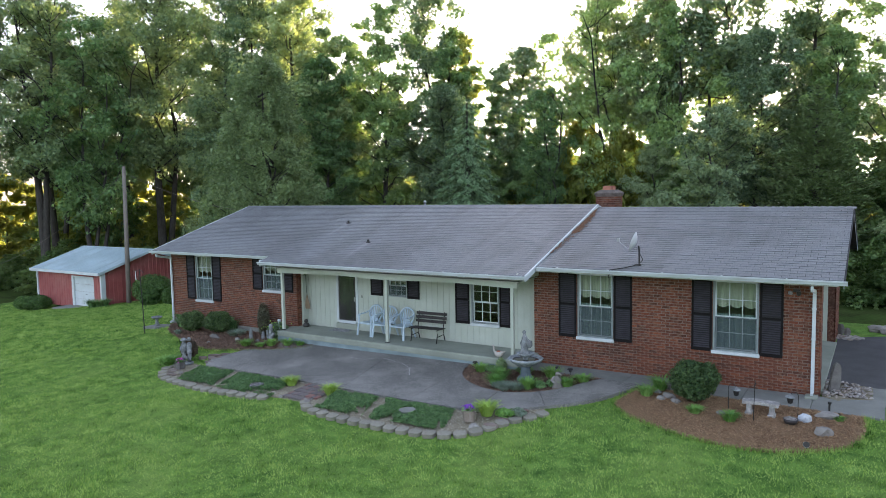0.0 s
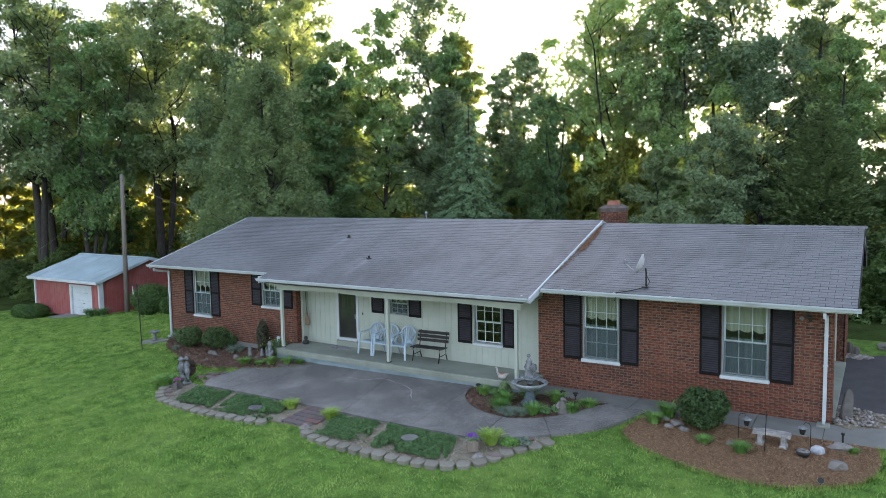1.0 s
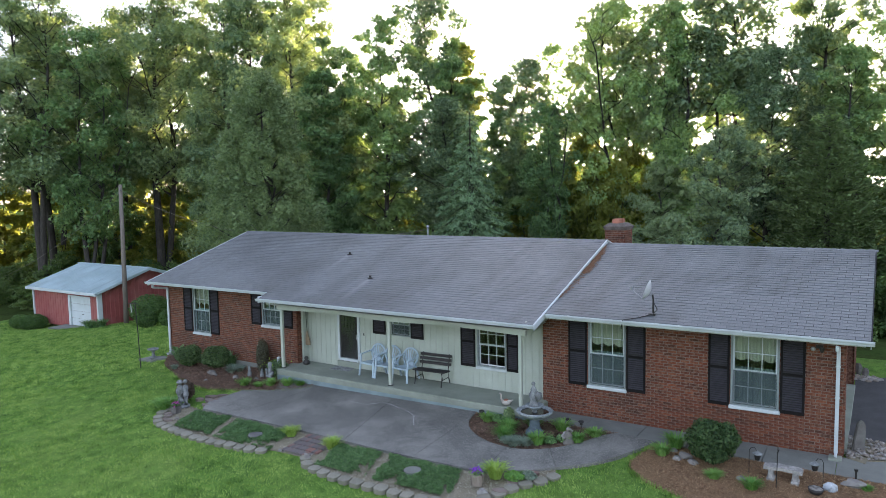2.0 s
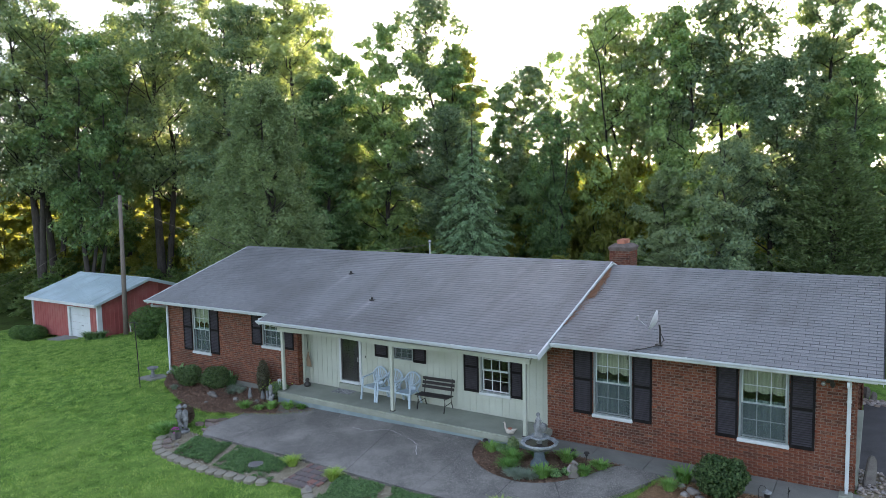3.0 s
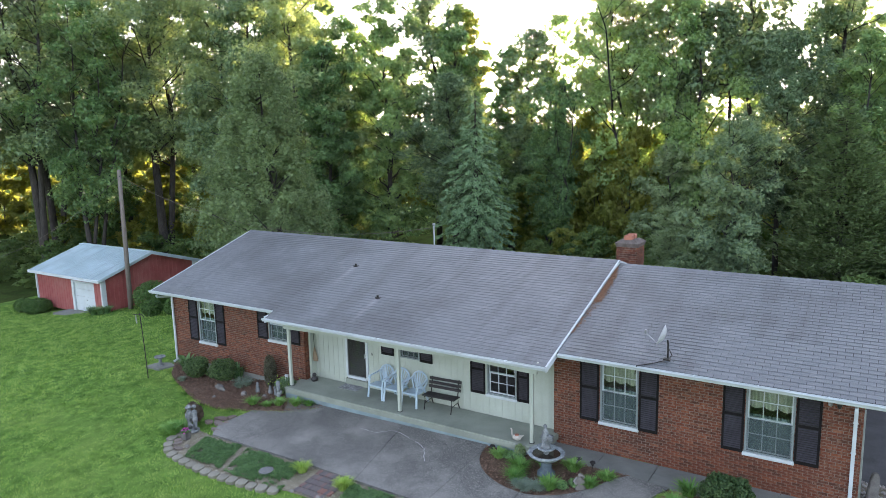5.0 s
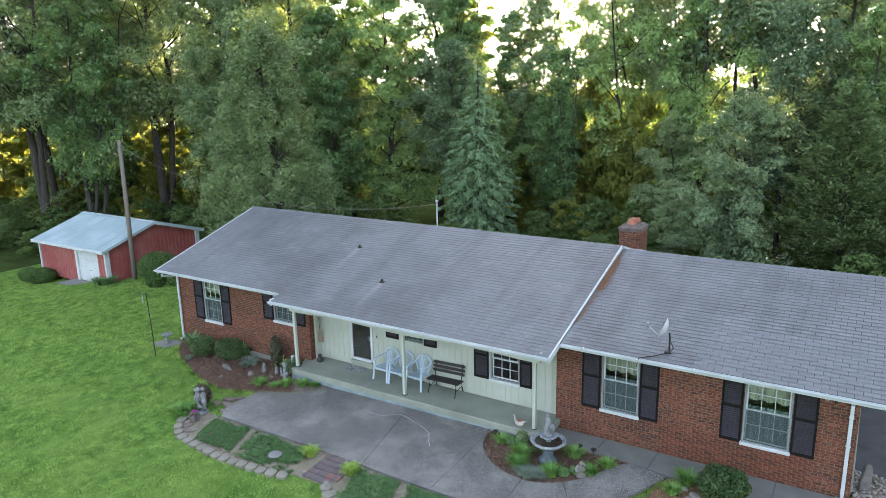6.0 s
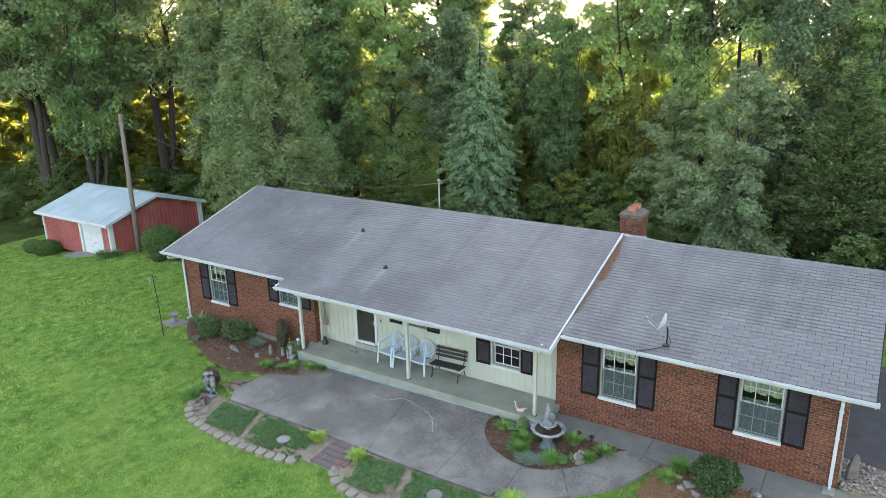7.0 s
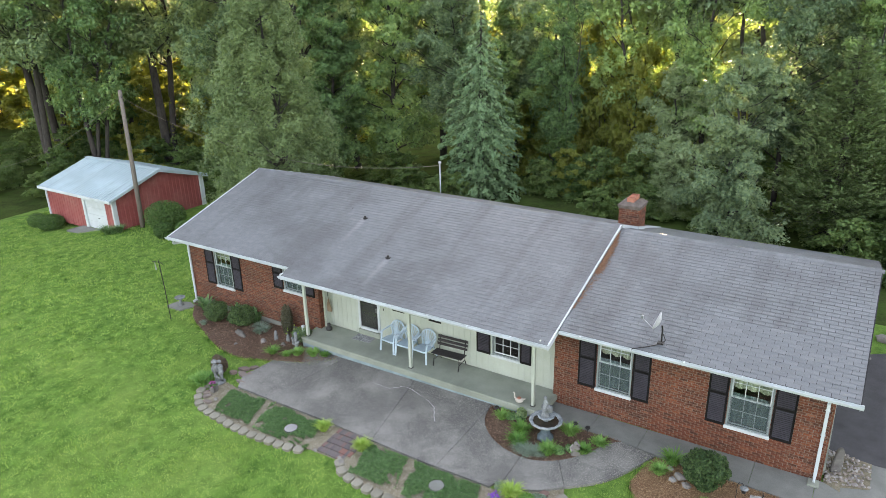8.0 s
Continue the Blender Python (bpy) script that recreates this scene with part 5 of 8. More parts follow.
# Flood light under the eave, satellite dish on the wing roof.
t = thing("flood_light", "white eave flood light on the brick corner", "lamp", (-0.72, -0.05, 2.2))
bm = bmesh.new()
bmesh.ops.create_uvsphere(bm, u_segments=12, v_segments=8, radius=0.05, matrix=Matrix.Translation((-0.77, -0.09, 2.19)))
part("bulb", bm, M_METAL, t, smooth=True)
bm = bmesh.new()
lathe(bm, [(0.03, 0.0), (0.05, 0.06), (0.05, 0.10)], (-0.60, -0.1, 2.13), 10), box(bm, (-0.72, -0.06, 2.2), (-0.58, 0.0, 2.27), 0.005)
part("housing", bm, M_DARK, t)


M_DISH = surf("grey_dish_paint", (0.36, 0.37, 0.375), (0.44, 0.45, 0.455), 4.0, 50.0, 0.5, 0.05)


def dish():
    zr = wing_roof(-0.3)
    t = thing("satellite_dish", "grey satellite dish on a mast, its cable running down the shingles", "satellite dish", (-4.12, -0.3, zr))
    bm = bmesh.new()
    box(bm, (-4.2, -0.42, zr - 0.05), (-4.04, -0.18, zr + 0.01)), tube(bm, [(-4.12, -0.3, zr), (-4.12, -0.3, zr + 0.34), (-4.14, -0.3, zr + 0.45)], 0.022, 9)
    part("mast", bm, M_IRON, t)
    face = Matrix.Translation((-4.2, -0.3, zr + 0.52)) @ Vector((-0.95, -0.10, 0.36)).to_track_quat("Z", "Y").to_matrix().to_4x4()
    bm = bmesh.new()
    rings = [[bm.verts.new(face @ Vector((0.21 * f * math.cos(a), 0.255 * f * math.sin(a), 0.10 * f * f + dz))) for a in np.linspace(0, 2 * math.pi, 28, endpoint=False)]
             for f, dz in ((0.05, 0), (0.4, 0), (0.75, 0), (1.0, 0), (1.0, -0.012), (0.7, -0.012), (0.3, -0.012), (0.05, -0.012))]
    for r0, r1 in zip(rings, rings[1:]):
        for k in range(28):
            bm.faces.new((r0[k], r0[(k + 1) % 28], r1[(k + 1) % 28], r1[k]))
    bm.faces.new(rings[0]), bm.faces.new(rings[-1])
    bmesh.ops.recalc_face_normals(bm, faces=bm.faces[:])
    part("reflector", bm, M_DISH, t, "pale grey oval reflector", smooth=True)
    bm = bmesh.new()
    a, b = face @ Vector((0, -0.24, 0.07)), face @ Vector((0, -0.12, 0.42))
    tube(bm, [a, b], 0.012, 6), box(bm, (-0.03, -0.03, -0.02), (0.03, 0.03, 0.08), 0.01, Matrix.Translation(b))
    arm = part("feed_arm", bm, M_METAL, t)
    bm = bmesh.new()
    tube(bm, [(-4.12, -0.33, zr + 0.3), (-4.0, -0.4, zr + 0.12), (-4.1, -0.42, zr + 0.0), (-4.4, -0.6, wing_roof(-0.6) + 0.012), (-4.7, -0.78, wing_roof(-0.78) + 0.02), (-4.72, -0.84, 2.4)], 0.012, 6)
    part("cable", bm, M_IRON, t)


dish()

# ---- middle bed with the fountain ----
FX, FY = -6.58, -1.66


def fountain():
    z0 = ground_z(FX, FY)
    t = thing("fountain", "weathered two-bowl garden fountain topped by a pouring figure", "fountain", (FX, FY, z0))
    bm = bmesh.new()
    lathe(bm, [(0.23, 0.0), (0.22, 0.06), (0.16, 0.12), (0.12, 0.2), (0.135, 0.25), (0.11, 0.3), (0.14, 0.36), (0.13, 0.42)], (FX, FY, z0), 20, 0.05, 8)
    part("pedestal", bm, M_FOUNTBASE, t, smooth=True)
    bm = bmesh.new()
    lathe(bm, [(0.12, 0.38), (0.28, 0.43), (0.40, 0.52), (0.445, 0.565), (0.44, 0.59), (0.37, 0.585), (0.33, 0.53), (0.1, 0.5)], (FX, FY, z0), 48, 0.025, 12)
    part("bowl", bm, M_FOUNT, t, "scalloped lower bowl", smooth=True)
    bm = bmesh.new()
    lathe(bm, [(0.345, 0.535), (0.345, 0.545)], (FX, FY, z0), 36)
    part("water", bm, M_WATER, t, "still brown water")
    bm = bmesh.new()
    lathe(bm, [(0.07, 0.5), (0.06, 0.6), (0.14, 0.64), (0.215, 0.69), (0.23, 0.72), (0.19, 0.715), (0.05, 0.68)], (FX, FY, z0), 36, 0.03, 9)
    part("upper_bowl", bm, M_FOUNT, t, smooth=True)
    bm = bmesh.new()
    lathe(bm, [(0.12, 0.69), (0.11, 0.74), (0.085, 0.80), (0.095, 0.90), (0.062, 1.02), (0.075, 1.10), (0.04, 1.17), (0.03, 1.20)], (FX - 0.02, FY, z0), 18, 0.09, 5)
    bmesh.ops.create_uvsphere(bm, u_segments=12, v_segments=8, radius=0.05, matrix=Matrix.Translation((FX - 0.03, FY, z0 + 1.24)))
    lathe(bm, [(0.05, 0.86), (0.09, 0.92), (0.075, 1.0), (0.085, 1.03)], (FX + 0.11, FY - 0.02, z0), 12)
    tube(bm, [(FX - 0.07, FY, z0 + 1.06), (FX - 0.12, FY - 0.03, z0 + 0.95), (FX - 0.05, FY - 0.08, z0 + 0.9)], 0.024, 7), tube(bm, [(FX + 0.07, FY, z0 + 1.06), (FX + 0.13, FY - 0.02, z0 + 1.0)], 0.024, 7)
    part("figure", bm, M_STATUE, t, "cast figure with a jar", smooth=True)


fountain()
for i, (x, y, h, r) in enumerate(((-8.0, -1.45, 0.34, 0.30), (-7.25, -1.75, 0.40, 0.36), (-7.15, -2.2, 0.40, 0.36), (-6.25, -2.2, 0.42, 0.34), (-6.05, -1.25, 0.44, 0.34), (-5.45, -1.75, 0.36, 0.30), (-5.2, -1.3, 0.30, 0.28), (-6.75, -1.35, 0.34, 0.3))):
    tuft("daylily", "green strap-leaved daylily clump in the mulch", x, y, h * 0.74, r * 0.82, 240, L_LILY, 300 + i, 0.022, "daylilies round the fountain")
for i, (x, y, r) in enumerate(((-6.75, -2.45, 0.28), (-6.5, -2.35, 0.24), (-6.95, -2.4, 0.2))):
    tuft("silver_grass", "low silvery grass-like clump at the fountain's foot", x, y, 0.2, r * 1.1, 280, L_SILVER, 320 + i, 0.013, "silvery clumps round the fountain")
for i, (x, y, r) in enumerate(((-7.75, -1.35, 0.2), (-5.75, -1.85, 0.2), (-7.5, -1.3, 0.22), (-6.0, -2.05, 0.2))):
    shrub("bedding_plant", "low green bedding plant in the mulch", x, y, (r, r, 0.10), 800, 0.045, L_COVER, 330 + i, 6)
shrub("dwarf_evergreen", "small dark upright evergreen by the porch edge", -7.5, -1.22, (0.16, 0.16, 0.2), 1600, 0.05, L_DARK, 340, 8)


def path_light(x, y):
    z = ground_z(x, y)
    t = thing("path_light", "small black solar path light", "lamp", (x, y, z), "solar path lights")
    bm = bmesh.new()
    tube(bm, [(x, y, z - 0.05), (x, y, z + 0.14)], 0.01, 6)
    part("stake", bm, M_IRON, t)
    bm = bmesh.new()
    lathe(bm, [(0.035, 0.12), (0.04, 0.17), (0.075, 0.18), (0.06, 0.21), (0.01, 0.22)], (x, y, z), 12)
    part("head", bm, M_IRON, t)


for x, y in ((-8.25, -1.3), (-5.65, -1.0), (-6.0, -0.98)):
    path_light(x, y)
bm = bmesh.new()
z = ground_z(-5.62, -1.95)
lathe(bm, [(0.12, 0), (0.125, 0.06), (0.085, 0.15), (0.10, 0.22), (0.065, 0.31), (0.03, 0.34)], (-5.62, -1.9, z), 14, 0.16, 3)
tube(bm, [(-5.68, -1.93, z + 0.30), (-5.74, -1.97, z + 0.2), (-5.66, -2.02, z + 0.17)], 0.03, 7), tube(bm, [(-5.56, -1.92, z + 0.30), (-5.50, -1.96, z + 0.36), (-5.56, -1.97, z + 0.42)], 0.025, 7)
bmesh.ops.create_uvsphere(bm, u_segments=10, v_segments=8, radius=0.05, matrix=Matrix.Translation((-5.61, -1.93, z + 0.375)))
tagged(part("garden_statue", bm, M_ROCK, smooth=True), "small pale seated stone statue in the mulch", "statue")

# ---- front edging, gravel strip and its plants ----
EDGE_A = smooth_line([(-17.15, -4.1), (-17.08, -4.54), (-16.6, -4.93), (-15.98, -5.08), (-15.11, -5.19), (-14.39, -5.23), (-13.55, -5.21), (-12.75, -5.16), (-12.05, -5.02)], 12)
EDGE_B = smooth_line([(-10.98, -4.98), (-10.68, -5.22), (-9.93, -5.37), (-8.92, -5.42), (-8.01, -5.42), (-7.17, -5.38), (-6.69, -5.26), (-6.22, -4.9), (-5.95, -4.41), (-5.78, -4.12), (-5.42, -3.7), (-5.24, -3.3)], 12)


def scallop(length, depth, high, seed):
    bm = bmesh.new()
    out = [(length / 2 * (1 if math.cos(a) > 0 else -1) * abs(math.cos(a)) ** 0.6, depth / 2 * (1 if math.sin(a) > 0 else -1) * abs(math.sin(a)) ** 0.75) for a in np.linspace(0.131, 0.131 + 2 * math.pi, 24, endpoint=False)]
    prism(bm, out, 0.0, high)
    bmesh.ops.bevel(bm, geom=[e for e in bm.edges if all(v.co.z > high - 0.001 for v in e.verts) and len(e.link_faces) == 2 and any(abs(f.normal.z) < 0.5 for f in e.link_faces)], offset=0.009, segments=1, affect="EDGES")
    me = bpy.data.meshes.new("stone")
    bm.to_mesh(me)
    bm.free()
    me.materials.append(M_STONE)
    return me


def edging(line, name_label, step=0.335):
    t = thing("garden_edging", name_label, "edging", (*line[0], ground_z(*line[0])))
    rng = random.Random(5)
    meshes = [scallop(0.30, 0.27, 0.12, 0), scallop(0.29, 0.265, 0.115, 1), scallop(0.295, 0.26, 0.12, 2)]
    d, last = 0.0, Vector(line[0])
    need = 0.0
    for a, b in zip(line, line[1:]):
        a, b = Vector(a), Vector(b)
        seg = (b - a).length
        while need <= d + seg:
            p = a.lerp(b, (need - d) / seg)
            ang = math.degrees(math.atan2(b.y - a.y, b.x - a.x))
            ob = part("stone", None, M_STONE, t, data=rng.choice(meshes))
            ob.matrix_basis = pose(p.x, p.y, ground_z(p.x, p.y) - 0.07 + rng.uniform(-0.01, 0.008), rng.uniform(0, 7), rng.uniform(-3, 3), ang + rng.uniform(-4, 4))
            need += step
        d += seg


edging(EDGE_A, "curved row of grey scalloped concrete edging stones")
edging(EDGE_B, "curved row of scalloped edging stones round the gravel strip")


def cover(x0, x1, ya, yb, seed, n=11500, slant=0.35):
    """A mat of low ground cover between two edges."""
    rng = np.random.default_rng(seed)
    t = thing("ground_cover", "low mat of small-leaved green ground cover", "ground cover", (0, 0, 0), "ground cover patches")
    pts = []
    while len(pts) < n:
        u, v = rng.random(), rng.random()
        y = ya + (yb - ya) * v
        x = x0 + (x1 - x0) * u + slant * (v - 0.5)
        edge = min(u, 1 - u, v, 1 - v)
        if math.hypot(x + 13.13, y + 4.56) > 0.22 and math.hypot(x + 8.2, y + 4.55) > 0.2 and rng.random() < min(1, edge * 15 + 0.25) and noise.noise((x * 2.2, y * 2.2, seed)) > -0.42 + 0.3 * (edge < 0.12):
            pts.append((x, y, ground_z(x, y) + 0.01 + 0.10 * rng.random() * (0.4 + 0.6 * min(1, edge * 6)) + 0.05 * noise.noise((x * 3, y * 3, 1))))
    pts = np.array(pts)
    nor = rng.normal(size=(n, 3)) * 0.5 + [0, 0, 0.8]
    ln = rng.uniform(0.024, 0.05, n)
    part("leaves", None, L_COVER, t, data=cards("leaves", pts, nor, ln, ln * 0.6, rng.uniform(0, 6.28, n), 0.2))


cover(-16.15, -14.62, -3.86, -4.97, 41, 13500)
cover(-14.42, -12.32, -3.88, -5.02, 42, 19000)
cover(-10.75, -9.25, -4.0, -5.15, 43, 13500)
cover(-9.05, -7.05, -4.02, -5.17, 44, 17500)
for i, (x, y, h, r) in enumerate(((-12.28, -4.12, 0.32, 0.28), (-10.78, -4.28, 0.34, 0.3), (-6.42, -4.0, 0.42, 0.36))):
    tuft("lime_grass", "bright lime-yellow ornamental grass clump", x, y, h * 0.85, r * 0.85, 260, L_LIME, 400 + i, 0.02, "lime grass clumps")
for i, (x, y) in enumerate(((-17.38, -3.95), (-17.32, -4.2), (-17.62, -4.1))):
    tuft("daylily", "pale green strap-leaved clump beside the edging", x, y, 0.29, 0.3, 160, L_LILY, 410 + i, 0.03)
for i, (x, y, r) in enumerate(((-6.0, -3.95, 0.3), (-5.75, -3.8, 0.22), (-6.75, -3.9, 0.2))):
    shrub("variegated_plant", "low pale variegated trailing plant", x, y, (r, r * 0.8, 0.1), 900, 0.055, L_SILVER if i else L_LILY, 420 + i, 6)


M_PALE = surf("polished_cast_disc", (0.13, 0.135, 0.135), (0.2, 0.205, 0.205), 8.0, 60.0, 0.22, 0.03, metal=0.3, spec=0.6)


def disc(x, y, r, label):
    bm = bmesh.new()
    z = ground_z(x, y) + 0.05
    lathe(bm, [(r * 0.98, -0.03), (r, 0.0), (r, 0.02), (r * 0.96, 0.03)], (x, y, z), 28)
    tagged(part("stepping_stone", bm, M_PALE if "pale" in label else M_WALK), label, "stepping stone")


disc(-13.13, -4.56, 0.19, "round pale shiny stepping disc among ground cover")
disc(-8.2, -4.55, 0.2, "round grey stepping stone among ground cover")


def planter(x, y, size, petals, label, turn, side, blooms):
    z = ground_z(x, y)
    t = thing("planter_box", label, "planter", (x, y, z))
    m = Matrix.Translation((x, y, z)) @ Matrix.Rotation(radians(turn), 4, "Z")
    for k in range(4):
        bm = bmesh.new()
        s = size / 2
        vs = box(bm, (-s, -s, 0), (s, -s + 0.03, size * 0.95), 0.006)
        for v in bm.verts:
            v.co.x *= 0.86 + 0.14 * v.co.z / size
            v.co.y *= 0.86 + 0.14 * v.co.z / size
        bmesh.ops.transform(bm, matrix=m @ Matrix.Rotation(k * math.pi / 2, 4, "Z"), verts=bm.verts[:])
        part("side", bm, side, t)
    bm = bmesh.new()
    box(bm, (-size / 2 + 0.03, -size / 2 + 0.03, size * 0.6), (size / 2 - 0.03, size / 2 - 0.03, size * 0.85), 0, m)
    part("soil", bm, M_MULCH, t)
    rng = np.random.default_rng(7)
    for name, mat_, n, h, sz in (("leaves", L_COVER, 240, 0.06, 0.05), ("petals", petals, blooms, 0.09, 0.05)):
        p = np.column_stack([x + rng.normal(size=n) * size * 0.24, y + rng.normal(size=n) * size * 0.24, z + size * 0.9 + h * rng.random(n) + (0.03 if name == "petals" else 0)])
        part(name, None, mat_, t, data=cards(name, p, rng.normal(size=(n, 3)) * 0.6 + [0, -0.3, 0.7], np.full(n, sz), np.full(n, sz * 0.9), rng.uniform(0, 6, n)), kind="stuff")


planter(-6.62, -4.42, 0.26, M_PURPLE, "weathered wooden planter box with dark purple pansies", 20, M_TIMBER, 60)
planter(-16.72, -4.26, 0.22, M_PINK, "dark grey planter box with a few magenta flowers", 10, M_DARKROCK, 26)


def statue_pair():
    x, y = -16.93, -3.85
    z = ground_z(x, y)
    bm = bmesh.new()
    lathe(bm, [(0.19, 0.0), (0.2, 0.05), (0.15, 0.07)], (x, y, z), 18)
    for dx, dy, h, hat in ((-0.085, -0.02, 0.80, True), (0.085, 0.04, 0.85, False)):
        for leg in (-0.035, 0.035):
            tube(bm, [(x + dx + leg, y + dy, z + 0.06), (x + dx + leg, y + dy - 0.01, z + 0.2), (x + dx + leg * 0.8, y + dy, z + 0.36)], [0.04, 0.042, 0.05], 8)
        lathe(bm, [(0.075, 0.32), (0.085, 0.38), (0.065, 0.46), (0.085, 0.57), (0.06, 0.64), (0.03, 0.67)], (x + dx, y + dy, z), 14, 0.1, 5)
        bmesh.ops.create_uvsphere(bm, u_segments=12, v_segments=9, radius=0.062, matrix=Matrix.Translation((x + dx, y + dy, z + h - 0.08)))
        if hat:
            lathe(bm, [(0.105, 0), (0.10, 0.02), (0.065, 0.03), (0.055, 0.07), (0.02, 0.08)], (x + dx, y + dy, z + h - 0.07), 14)
        tube(bm, [(x + dx - 0.07, y + dy, z + 0.6), (x + dx - 0.11, y + dy - 0.04, z + 0.48), (x + dx - 0.03, y + dy - 0.09, z + 0.43)], 0.026, 7)
    tube(bm, [(x + 0.05, y - 0.05, z + 0.45), (x + 0.0, y - 0.08, z + 0.3), (x + 0.1, y - 0.06, z + 0.2)], 0.03, 7)
    tagged(part("garden_statue", bm, M_STATUE, smooth=True), "weathered grey cast statue of two standing children", "statue")


statue_pair()
shrub("dead_shrub", "small brownish twiggy shrub behind the statue", -17.3, -3.5, (0.34, 0.3, 0.38), 3000, 0.05, surf("brown_twigs", (0.06, 0.045, 0.03), (0.12, 0.09, 0.06), 8.0, 40.0, 0.9, 0.2), 430, 8)
for i, (x, y, sx, sy, a) in enumerate(((-16.75, -2.95, 0.30, 0.14, 20), (-16.55, -3.2, 0.34, 0.16, -10), (-16.5, -2.75, 0.22, 0.12, 40), (-16.25, -3.5, 0.36, 0.10, 5), (-16.35, -3.05, 0.2, 0.12, 70), (-16.95, -3.25, 0.2, 0.14, 15),
                                      (-16.7, -4.55, 0.2, 0.1, 60), (-16.45, -4.75, 0.26, 0.1, 15), (-16.85, -4.4, 0.2, 0.12, 80), (-6.05, -4.5, 0.24, 0.16, 25), (-5.75, -3.55, 0.2, 0.14, 40), (-5.95, -4.0, 0.26, 0.18, 30))):
    bm = bmesh.new()
    out = [(math.cos(b) * sx * 0.8 * (0.85 + 0.2 * noise.noise((b, i, 0))), math.sin(b) * sy * 0.8 * (0.85 + 0.3 * noise.noise((b * 1.3, i, 4)))) for b in np.linspace(0, 6.28, 10)[:-1]]
    prism(bm, out, -0.04, 0.045)
    bmesh.ops.transform(bm, matrix=Matrix.Translation((x, y, ground_z(x, y) + 0.0)) @ Matrix.Rotation(radians(a), 4, "Z"), verts=bm.verts[:])
    tagged(part("flagstone", bm, M_FLAG), "flat weathered flagstone edging the bed", "flagstone", "loose flagstones")
for i, (x, y, s) in enumerate(((-6.35, -4.7, 0.12), (-5.95, -4.25, 0.09), (-11.1, -4.85, 0.08), (-10.95, -4.95, 0.1), (-11.9, -4.9, 0.07), (-11.85, -4.78, 0.05), (-16.3, -4.55, 0.08))):
    boulder("stone", "small pale stone in the gravel", x, y, (s, s * 0.8, s * 0.5), i + 3)

# ---- side bed under the brick end ----
for i, (x, y, r, rz) in enumerate(((-20.15, -1.12, 0.56, 0.42), (-18.95, -0.92, 0.58, 0.45))):
    shrub("shrub", "rounded dark green shrub under the window", x, y, (r, r * 0.95, rz), 9000, 0.055, L_SHRUB, 500 + i, 16, group="shrubs under the window")
for i, (x, y) in enumerate(((-21.2, -0.72), (-19.55, -0.55), (-18.75, -0.5))):
    tuft("leafy_perennial", "tall broad-leaved green perennial against the brick", x, y, 0.62, 0.42, 90, L_COVER, 530 + i, 0.075, "perennials against the brick")
shrub("upright_shrub", "narrow greyish brown-green conical evergreen against the brick", -17.0, -0.62, (0.21, 0.21, 0.60), 4200, 0.045, L_DULL, 505, 9, flat=True)
shrub("flowering_shrub", "dark shrub dotted with yellow flowers by the porch post", -16.05, -0.85, (0.45, 0.4, 0.34), 4000, 0.06, L_DARK, 506, 10)
rng = np.random.default_rng(9)
p = np.column_stack([-16.15 + rng.normal(size=40) * 0.2, -1.0 + rng.normal(size=40) * 0.16, ground_z(-16, -1) + 0.45 + rng.normal(size=40) * 0.1])
part("yellow_flowers", None, L_LIME, bpy.data.objects["flowering_shrub"], data=cards("yellow_flowers", p, rng.normal(size=(40, 3)), np.full(40, 0.05), np.full(40, 0.05), rng.uniform(0, 6, 40)), kind="stuff").matrix_basis = Matrix.Translation((16.05, 0.85, -ground_z(-16.05, -0.85)))
for i, (x, y, r) in enumerate(((-18.3, -0.75, 0.35), (-17.9, -0.85, 0.28), (-18.0, -1.1, 0.22), (-20.4, -1.55, 0.15))):
    tuft("lavender", "low grey-green lavender-like plant in the mulch", x, y, 0.2, r * 0.85, 240, L_SILVER, 510 + i, 0.014, "grey-green clumps in the mulch")
for i, (x, y, h, r) in enumerate(((-16.55, -1.85, 0.34, 0.30), (-15.7, -1.55, 0.34, 0.28), (-15.15, -1.35, 0.34, 0.30), (-16.0, -1.75, 0.22, 0.2), (-14.75, -1.2, 0.24, 0.2))):
    tuft("daylily", "green daylily clump at the bed's edge", x, y, h * 0.8, r * 0.85, 220, L_LILY, 520 + i, 0.021, "daylilies in the side bed")
boulder("rock", "long grey rock lying in the mulch", -18.55, -1.45, (0.34, 0.11, 0.10), 21, turn=-0.2)
for i, (x, y, s) in enumerate(((-17.4, -1.45, 0.12), (-16.6, -1.3, 0.1), (-18.2, -2.0, 0.08))):
    boulder("rock", "small brown rock in the mulch", x, y, (s, s * 0.8, s * 0.7), 31 + i)
for i, (x, y, h) in enumerate(((-17.1, -1.12, 0.36), (-16.62, -1.02, 0.28))):
    bm = bmesh.new()
    lathe(bm, [(0.075, 0), (0.08, h * 0.3), (0.05, h * 0.55), (0.065, h * 0.68), (0.035, h * 0.8), (0.05, h * 0.9), (0.02, h)], (x, y, ground_z(x, y)), 12, 0.07, 4)
    tagged(part("garden_statue", bm, M_STATUE, smooth=True), "small grey stone garden figure in the mulch", "statue")
bm = bmesh.new()
x, y = -15.95, -1.3
z = ground_z(x, y)
lathe(bm, [(0.13, 0), (0.13, 0.05), (0.06, 0.09), (0.055, 0.54), (0.068, 0.56), (0.06, 0.63), (0.03, 0.66)], (x, y, z), 14)
lathe(bm, [(0.035, 0.2), (0.045, 0.24), (0.042, 0.38), (0.055, 0.40), (0.03, 0.45)], (x - 0.15, y, z), 12)
